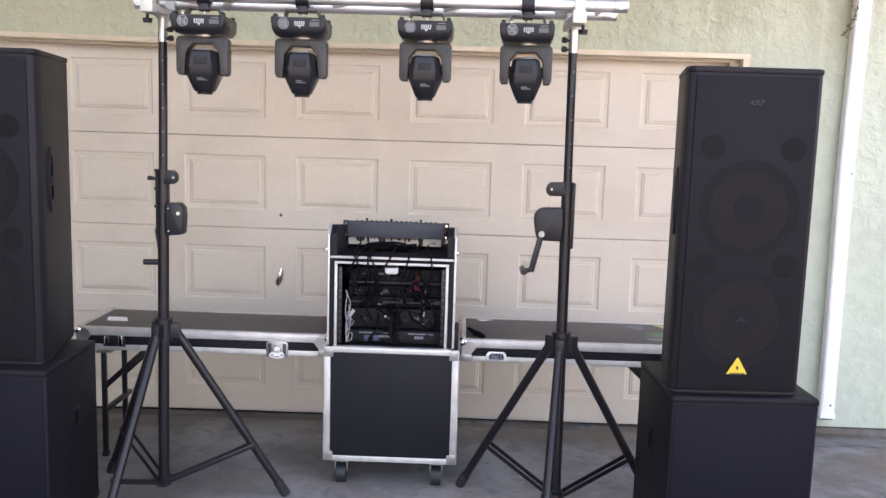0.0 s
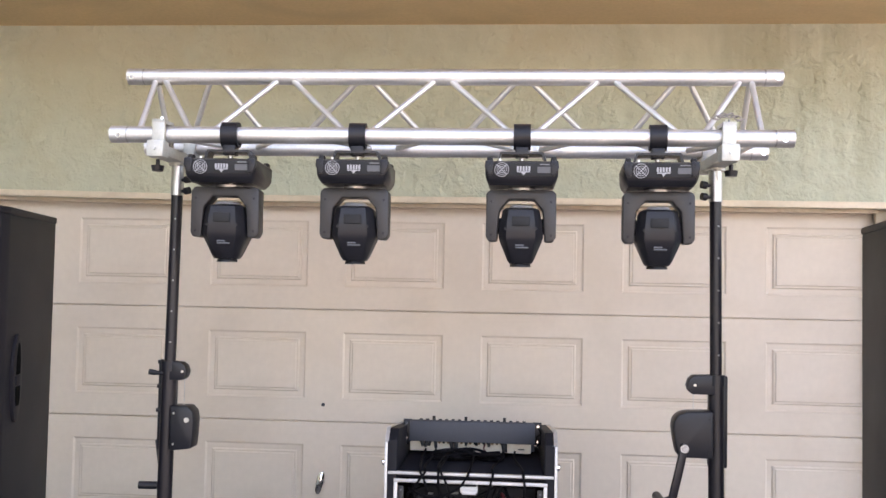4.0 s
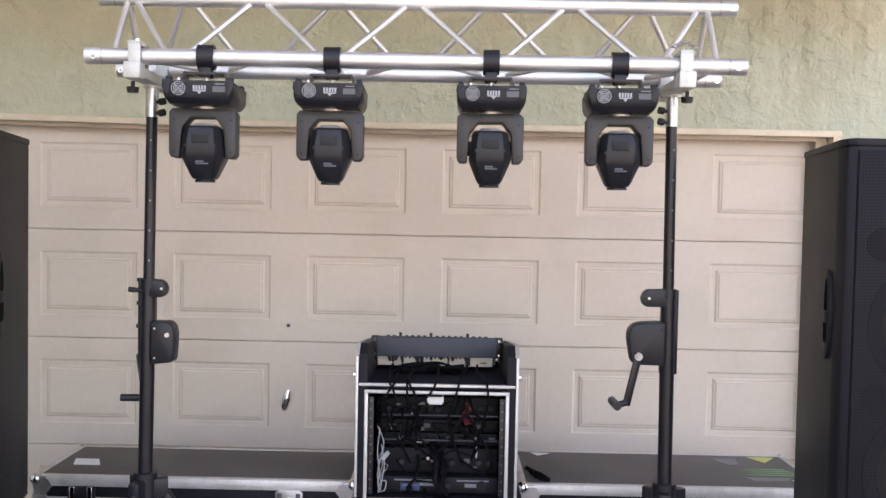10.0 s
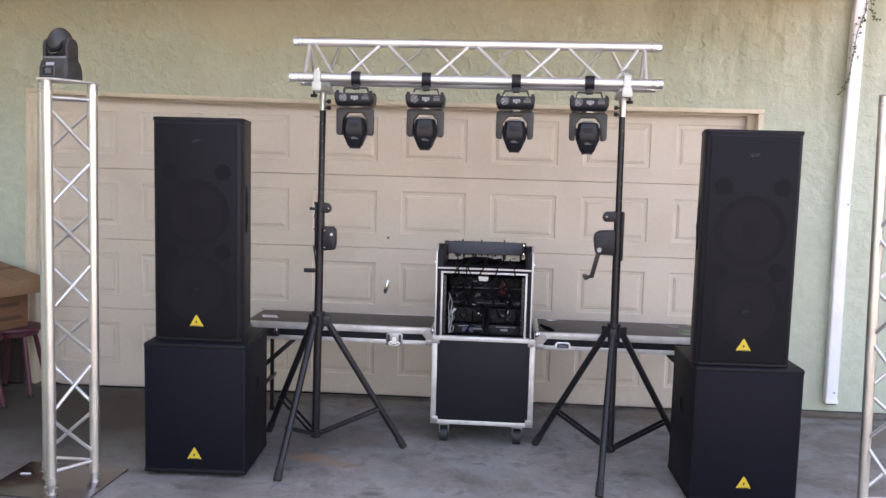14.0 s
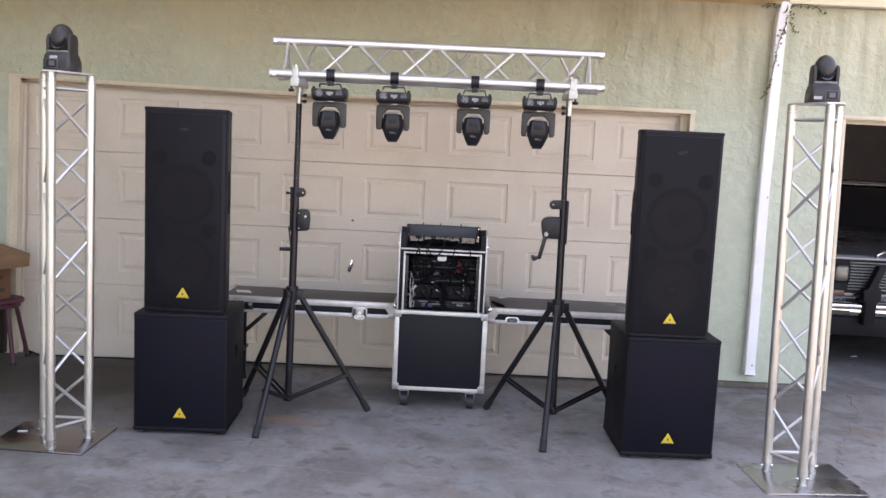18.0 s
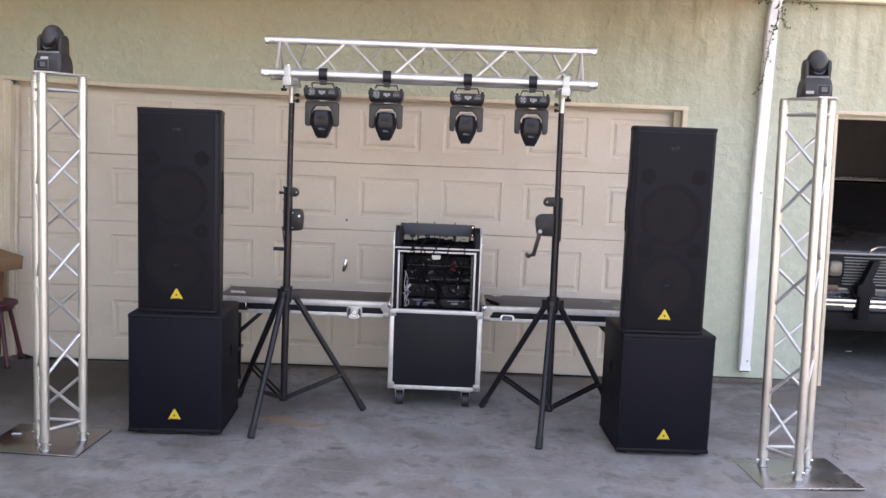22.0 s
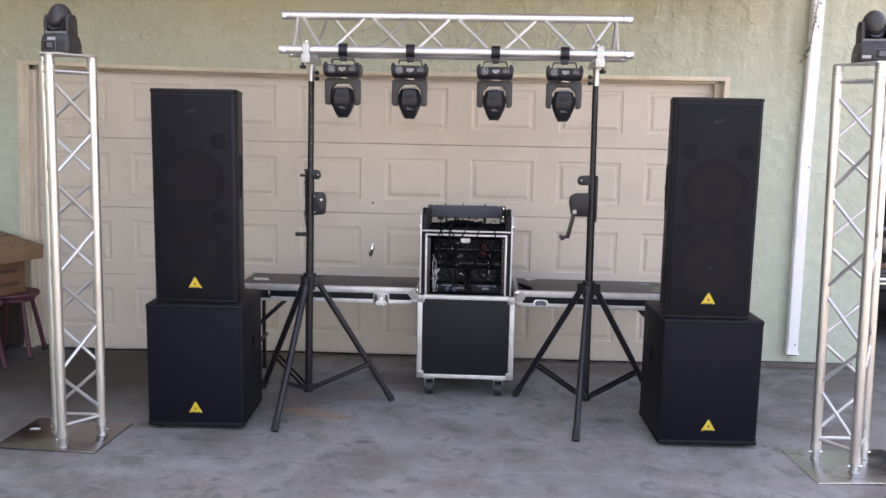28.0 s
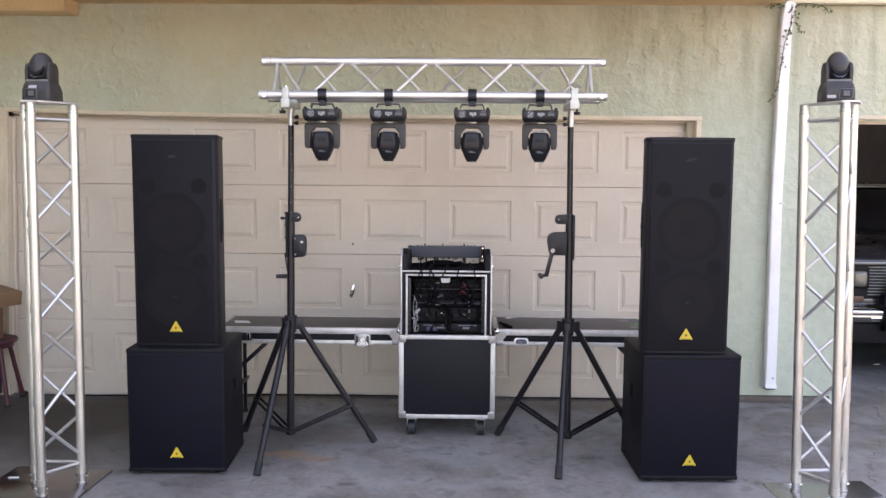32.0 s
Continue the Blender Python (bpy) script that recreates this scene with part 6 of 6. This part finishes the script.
        prism(bm, [(lx - 0.050, low - 0.006), (lx + 0.050, low - 0.006), (lx + 0.050, top - 0.042), (lx + 0.036, top - 0.032), (lx - 0.036, top - 0.032), (lx - 0.050, top - 0.042)], -d - 0.009, -d - 0.003, "y", 0.002)
        latch = part("latch", bm, STEEL, t, "recessed butterfly latch")
        for s in (-1, 1):
            bm = BM()
            box(bm, (lx + s * 0.033, -d - 0.0098, low + 0.032), (0.016, 0.003, 0.050), 0.001)
            part("dish", bm, GEAR, latch, "dark side of the recessed dish")
            bm = BM()
            rod(bm, (lx + s * 0.044, -d - 0.009, low + 0.010), (lx + s * 0.044, -d - 0.011, low + 0.010), 0.004, 8)
            part("rivet", bm, CHROME, latch)
        bm = BM()
        for u, v, r in ((-0.021, 0.006, 0.0125), (0.021, 0.006, 0.0125), (0.0, 0.030, 0.0135), (0.0, 0.012, 0.012)):
            rod(bm, (lx + u, -d - 0.0095, low + v), (lx + u, -d - 0.0165, low + v), r, 16)
        wing = part("wing", bm, BRIGHT, latch, "three-lobed bright turn wing")
        for u in (-0.021, 0.021):
            bm = BM()
            rod(bm, (lx + u, -d - 0.0163, low + 0.006), (lx + u, -d - 0.0172, low + 0.006), 0.0045, 10)
            part("hole", bm, INK_DARK, wing)
        bm = BM()
        box(bm, (lx, -d - 0.012, low - 0.009), (0.030, 0.008, 0.006), 0.001)
        part("keeper", bm, PAPER, latch)
    # folding legs under the outer end
    for y in (-d + 0.045, d - 0.13):
        bm = BM()
        box(bm, (leg_x - cx, y, low / 2), (0.022, 0.022, low - 0.004), 0.003)
        leg = part("leg", bm, BLACK_TUBE, t, "square black folding leg")
        bm = BM()
        box(bm, (leg_x - cx, y, 0.012), (0.028, 0.028, 0.024), 0.003)
        part("rubber_foot", bm, RUBBER, leg)
        bm = BM()
        a, b = Vector((leg_x - cx, y, low - 0.19)), Vector((leg_x - cx + lean * 0.20, y, low - 0.004))
        v = b - a
        box(bm, (a + b) / 2, (0.012, 0.026, v.length), 0.002, v.to_track_quat("Z", "Y").to_matrix().to_4x4())
        part("strut", bm, BLACK_TUBE, leg)
        bm = BM()
        box(bm, (leg_x - cx, y, low - 0.012), (0.09, 0.05, 0.022), 0.003)
        part("hinge", bm, ZINC, leg)
    bm = BM()
    box(bm, (leg_x - cx, -0.008, 0.22), (0.022, 2 * d - 0.11, 0.022), 0.003)
    part("crossbar", bm, BLACK_TUBE, t)
    bx = leg_x - cx + lean * (0.03 if plain else 0.07)
    bm = BM()
    box(bm, (bx, -d - 0.006, (top + low) / 2 - 0.008), (0.10, 0.006, 0.05), 0.002)
    catch = part("catch_plate", bm, BLACK_TUBE, t)
    for s in (-1, 1):
        bm = BM()
        box(bm, (bx + s * 0.032, -d - 0.012, (top + low) / 2 - 0.004), (0.018, 0.010, 0.04), 0.002)
        part("catch", bm, CHROME, catch)
    for k in range(6):
        bm = BM()
        x = -w + 0.12 + (2 * w - 0.24) * k / 5
        rod(bm, (x, -d - 0.005, top - 0.018), (x, -d - 0.0072, top - 0.018), 0.0045, 8)
        part("rivet", bm, ZINC, t)
    return t, cx, (y0 + y1) / 2, top


def patch(t, outline, z, mat, name="sticker", label=""):
    bm = BM()
    prism(bm, outline, z, z + 0.0012, "z")
    part(name, bm, mat, t, label)


lid, ox, oy, oz = build_lid_table(-0.748, 0.408, -0.878, -0.462, 0.172, -0.642, 1, "aluminium-edged black case lid used as a side table")
patch(lid, [(-0.69 - ox, -0.655 - oy), (-0.60 - ox, -0.655 - oy), (-0.565 - ox, -0.735 - oy), (-0.665 - ox, -0.735 - oy)], oz, PAPER, "paper_label", "white paper label")
lid, ox, oy, oz = build_lid_table(1.002, 2.112, -0.862, -0.395, 1.163, 1.975, -1, "aluminium-edged black case lid with coloured stickers used as a table", True)
patch(lid, [(1.955 - ox, -0.435 - oy), (2.065 - ox, -0.435 - oy), (2.000 - ox, -0.515 - oy)], oz, LIME, "sticker", "yellow-green triangular sticker")
for k in range(4):
    y = -0.604 - 0.026 * k
    patch(lid, [(1.885 - 0.02 * (k % 2) - ox, y - oy), (2.04 + 0.012 * k - ox, y - oy), (2.045 + 0.012 * k - ox, y - 0.007 - oy), (1.92 - ox, y - 0.006 - oy)], oz, GREEN, "tape", "bright green tape stripe")
patch(lid, [(1.80 - ox, -0.470 - oy), (1.90 - ox, -0.460 - oy), (1.885 - ox, -0.545 - oy), (1.845 - ox, -0.56 - oy)], oz, INK_GREY, "tape", "torn grey tape")
patch(lid, [(1.85 - ox, -0.72 - oy), (2.03 - ox, -0.715 - oy), (2.0 - ox, -0.755 - oy), (1.88 - ox, -0.765 - oy)], oz, INK_GREY, "tape", "torn grey tape")
patch(lid, [(2.02 - ox, -0.745 - oy), (2.09 - ox, -0.775 - oy), (2.085 - ox, -0.81 - oy), (2.05 - ox, -0.80 - oy)], oz, PAPER, "paper_label", "torn pale label")
patch(lid, [(1.075 - ox, -0.43 - oy), (1.155 - ox, -0.435 - oy), (1.10 - ox, -0.475 - oy)], oz, PAPER, "paper_label", "torn pale label")


# ---- stools and boxes by the wall ----
def build_stool(label):
    t = thing("stool", (0, 0, 0), label, "stool", "maroon stools")
    bm = BM()
    loft(bm, [[(r * math.cos(k * math.tau / 28), r * math.sin(k * math.tau / 28), z) for k in range(28)] for r, z in ((0.140, 0.398), (0.164, 0.404), (0.170, 0.416), (0.164, 0.428), (0.115, 0.432))])
    part("seat", bm, MAROON, t)
    bm = BM()
    hollow(bm, (0, 0, 0.374), (0, 0, 0.402), 0.142, 0.130, 24)
    part("apron", bm, MAROON, t)
    for k in range(4):
        a = radians(45 + 90 * k)
        bm = BM()
        rod(bm, (0.115 * math.cos(a), 0.115 * math.sin(a), 0.404), (0.203 * math.cos(a), 0.203 * math.sin(a), -0.018), 0.0155, 12)
        leg = part("leg", bm, MAROON, t)
        bm = BM()
        rod(bm, (0.200 * math.cos(a), 0.200 * math.sin(a), -0.004), (0.204 * math.cos(a), 0.204 * math.sin(a), -0.021), 0.018, 12)
        part("rubber_foot", bm, RUBBER, leg)
    return t


stool = build_stool("round maroon metal stool with splayed legs")
stool.matrix_basis = pose(-2.455, -0.38, GROUND, 0, 0, 8)
copy_thing(stool, pose(-2.515, -0.76, GROUND, 0, 0, 40))
copy_thing(stool, pose(-2.81, -0.46, GROUND, 0, 0, 55))


# added panel that stands in for the dark area behind the stools
def build_backing():
    t = thing("leaning_board", (-2.745, -0.150, GROUND - 0.02), "added dark brown backing for the dark area behind stools", "board")
    bm = BM()
    box(bm, (0, 0, 0.215), (0.44, 0.022, 0.43), 0.004)
    part("panel", bm, BACKING, t)
    for x in (-0.20, 0.20):
        bm = BM()
        box(bm, (x, -0.016, 0.215), (0.032, 0.010, 0.43), 0.003)
        part("batten", bm, BACKING, t)
    t.matrix_basis = pose(-2.745, -0.150, GROUND - 0.02, -3, 0, 0)


build_backing()


def build_carton(name, at, size, turn, mat, label, tilt=(0, 0)):
    t = thing(name, at, label, "box")
    t.matrix_basis = pose(*at, tilt[0], tilt[1], turn)
    bm = BM()
    box(bm, (0, 0, size[2] / 2), size, 0.003)
    b = part("carton", bm, mat, t)
    bm = BM()
    box(bm, (0, 0, size[2] + 0.0006), (0.05, size[1] - 0.004, 0.001))
    part("tape", bm, CARD_DARK, t)
    bm = BM()
    box(bm, (0.0, 0.0, size[2] + 0.0008), (size[0] - 0.004, 0.002, 0.001))
    part("flap_seam", bm, INK_DARK, t)
    return t


c = build_carton("cardboard_box", (-2.615, -0.43, GROUND + 0.434), (0.40, 0.30, 0.255), -25, CARD_DARK, "printed brown carton standing on the stools", (0, 2.0))
for z, w in ((0.165, 0.17), (0.075, 0.20)):
    bm = BM()
    box(bm, (0.2008, 0.0, z), (0.001, w, 0.026))
    part("lettering_bar", bm, PRINT_BROWN, c)
bm = BM()
box(bm, (0.12, -0.1508, 0.17), (0.12, 0.001, 0.11))
part("paper_label", bm, PAPER, c, "torn white paper label")
c = build_carton("cardboard_box", (-2.617, -0.438, GROUND + 0.714), (0.65, 0.43, 0.095), -25, CARD, "large flat brown cardboard box lying askew on a carton", (0, 8))
bm = BM()
box(bm, (0.02, 0.02, 0.0965), (0.06, 0.03, 0.001))
part("paper_label", bm, PAPER, c)


# ---- safety chain over one truss clamp ----
def build_chain():
    t = thing("safety_chain", (1.386, CHORD_Y, 2.066), "short steel chain lying over a truss clamp", "chain")
    rng = random.Random(5)
    for k in range(9):
        u = k / 8
        at = Vector((-0.032 + 0.064 * u, -0.012 + 0.012 * math.sin(5 * u), 0.012 - 0.045 * abs(u - 0.45) ** 1.5))
        bm = BM()
        ring = [Vector((0.0085 * math.cos(a * math.tau / 10), 0.0055 * math.sin(a * math.tau / 10), 0)) for a in range(11)]
        m = Euler((math.pi / 2 * (k % 2) + rng.uniform(-0.4, 0.4), rng.uniform(-0.3, 0.3), rng.uniform(-0.4, 0.4))).to_matrix()
        sweep(bm, [at + m @ p for p in ring], 0.0021, 6, 1)
        part("link", bm, STEEL, t)


build_chain()


# ---- litter ----
def litter(at, size, turn, label):
    bm = BM()
    prism(bm, [(-size, -size * 0.22), (size * 0.8, -size * 0.3), (size, size * 0.1), (-size * 0.7, size * 0.3)], 0.002, 0.005, "z")
    ob = new("paper_scrap", mesh_of("paper_scrap", bm, PAPER))
    ob.matrix_basis = pose(*at, 0, 0, turn)
    tagged(ob, label, "litter")


litter((-2.30, -1.195, ground_z(-2.3, -1.195)), 0.10, 8, "white scrap lying on the concrete driveway")
litter((-1.53, -1.90, GROUND + 0.011), 0.026, 8, "small torn white scrap on the steel plate")
litter((4.29, 1.08, ground_z(4.5, 1.0)), 0.035, 20, "small pale scrap on the garage floor")


# ---- old car in the open garage ----
# rounded front edge of the hood: depth and height
NOSE = [(0.30 * (1 - math.cos(radians(a))), 0.900 + 0.112 * math.sin(radians(a))) for a in range(0, 91, 9)]


def build_car():
    t = thing("vintage_car", (4.72, 0.72, ground_z(4.5, 1)), "old black car with a chrome bumper parked in the dark garage", "car")
    w = 0.92
    bm = BM()
    prism(bm, [(0.06, 0.30), (0.04, 0.60), (0.03, 0.885)] + NOSE + [(0.6, 1.018), (0.9, 1.024), (1.35, 1.03), (1.42, 1.03), (1.5, 1.0), (4.6, 1.0), (4.7, 0.35)], -w, w, "x")
    part("body", bm, CAR_PAINT, t)
    bm = BM()
    swell = ((-0.56, 0.0), (-0.52, 0.003), (-0.49, 0.010), (-0.465, 0.022), (-0.44, 0.033), (-0.41, 0.040), (-0.36, 0.043))
    swell += tuple((-x, z) for x, z in reversed(swell))
    loft(bm, [[(x, y0, z0 + dz + 0.001) for x, dz in swell] + [(0.56, y0 + 0.02, z0 - 0.03), (-0.56, y0 + 0.02, z0 - 0.03)] for y0, z0 in NOSE[1:] + [(0.6, 1.018), (0.9, 1.024), (1.34, 1.03)]])
    part("hood_bulge", bm, CAR_PAINT, t)
    bm = BM()
    prism(bm, [(1.42, 1.02), (2.05, 1.42), (2.2, 1.46), (3.6, 1.45), (4.1, 1.0)], -0.72, 0.72, "x", 0.02)
    part("cabin", bm, DARK_LENS, t, "dark glazed cabin")
    bm = BM()
    box(bm, (0, 2.10, 1.455), (1.46, 0.03, 0.014), 0.004)
    part("roof_trim", bm, SLAT, t)
    bm = BM()
    box(bm, (0, 2.85, 1.475), (1.40, 1.5, 0.03), 0.012)
    part("roof", bm, CAR_PAINT, t)
    bm = BM()
    box(bm, (0, 0.0, 0.90), (2 * w - 0.02, 0.04, 0.022), 0.006)
    part("hood_lip", bm, SLAT, t)
    bm = BM()
    sweep(bm, [(-0.50, 0.0, 0.915), (-0.485, -0.004, 0.940), (-0.455, -0.008, 0.958), (-0.41, -0.010, 0.965), (0.0, -0.010, 0.966), (0.41, -0.010, 0.965), (0.455, -0.008, 0.958), (0.485, -0.004, 0.940), (0.50, 0.0, 0.915)], 0.009, 8)
    part("bulge_trim", bm, CHROME, t)
    bm = BM()
    box(bm, (0, 0.045, 0.75), (2 * w - 0.04, 0.05, 0.27), 0.004)
    gr = part("grille", bm, RUBBER, t)
    for k in range(10):
        bm = BM()
        box(bm, (0, 0.012, 0.645 + 0.0245 * k), (1.40, 0.022, 0.009), 0.003)
        part("slat", bm, SLAT, gr)
    for s in (-1, 1):
        bm = BM()
        prism(bm, [(s * 0.71, 0.69), (s * 0.83, 0.69), (s * 0.845, 0.705), (s * 0.845, 0.845), (s * 0.83, 0.86), (s * 0.71, 0.86), (s * 0.695, 0.845), (s * 0.695, 0.705)], -0.005, 0.03, "y", 0.010)
        bz = part("headlamp", bm, GEAR_DARK, t, "rounded rectangular headlamp in a dark surround")
        bm = BM()
        loft(bm, [[(s * 0.772 + 0.057 * q * math.copysign(abs(math.cos(k * math.tau / 24)) ** 0.5, math.cos(k * math.tau / 24)), y, 0.775 + 0.062 * q * math.copysign(abs(math.sin(k * math.tau / 24)) ** 0.5, math.sin(k * math.tau / 24))) for k in range(24)] for y, q in ((0.01, 1.0), (-0.012, 1.0), (-0.022, 0.86), (-0.026, 0.5))])
        part("lens", bm, LENS, bz)
        bm = BM()
        box(bm, (s * 0.80, 0.0, 0.612), (0.13, 0.02, 0.045), 0.004)
        part("turn_signal", bm, AMBER, t)
        bm = BM()
        prism(bm, [(s * 0.525, 0.37), (s * 0.615, 0.37), (s * 0.612, 0.56), (s * 0.635, 0.575), (s * 0.635, 0.655), (s * 0.60, 0.675), (s * 0.525, 0.86), (s * 0.465, 0.86), (s * 0.52, 0.70), (s * 0.49, 0.66), (s * 0.49, 0.575), (s * 0.52, 0.56)], -0.14, -0.055, "y", 0.008)
        part("bumper_guard", bm, GEAR_DARK, t, "black rubber bumper guard")
        for y in (0.75, 3.75):
            bm = BM()
            rod(bm, (s * (w - 0.20), y, 0.33), (s * (w + 0.005), y, 0.33), 0.33, 32)
            wh = part("wheel", bm, RUBBER, t)
            bm = BM()
            rod(bm, (s * (w - 0.02), y, 0.33), (s * (w + 0.012), y, 0.33), 0.20, 24)
            part("rim", bm, CHROME, wh)
    bm = BM()
    prism(bm, [(-0.05, 0.425), (-0.075, 0.44), (-0.09, 0.47), (-0.085, 0.495), (-0.095, 0.505), (-0.095, 0.53), (-0.08, 0.545), (0.02, 0.545), (0.02, 0.425)], -0.98, 0.98, "x", 0.004)
    bp = part("bumper", bm, CHROME, t, "chrome front bumper")
    bm = BM()
    box(bm, (-0.79, -0.085, 0.462), (0.17, 0.012, 0.04), 0.003)
    part("slot", bm, INK_DARK, bp)
    bm = BM()
    box(bm, (0.0, -0.098, 0.455), (0.31, 0.008, 0.09), 0.003)
    pl = part("number_plate", bm, PAPER, bp)
    bm = BM()
    box(bm, (0.0, -0.103, 0.455), (0.22, 0.002, 0.035))
    part("lettering_bar", bm, INK_DARK, pl)
    bm = BM()
    box(bm, (0, 0.02, 0.34), (1.76, 0.10, 0.16), 0.01)
    part("valance", bm, GEAR_DARK, t, "dull dark front valance")
    bm = BM()
    box(bm, (0, 0.035, 0.59), (1.78, 0.05, 0.05), 0.006)
    part("lower_panel", bm, CAR_PAINT, t)


build_car()
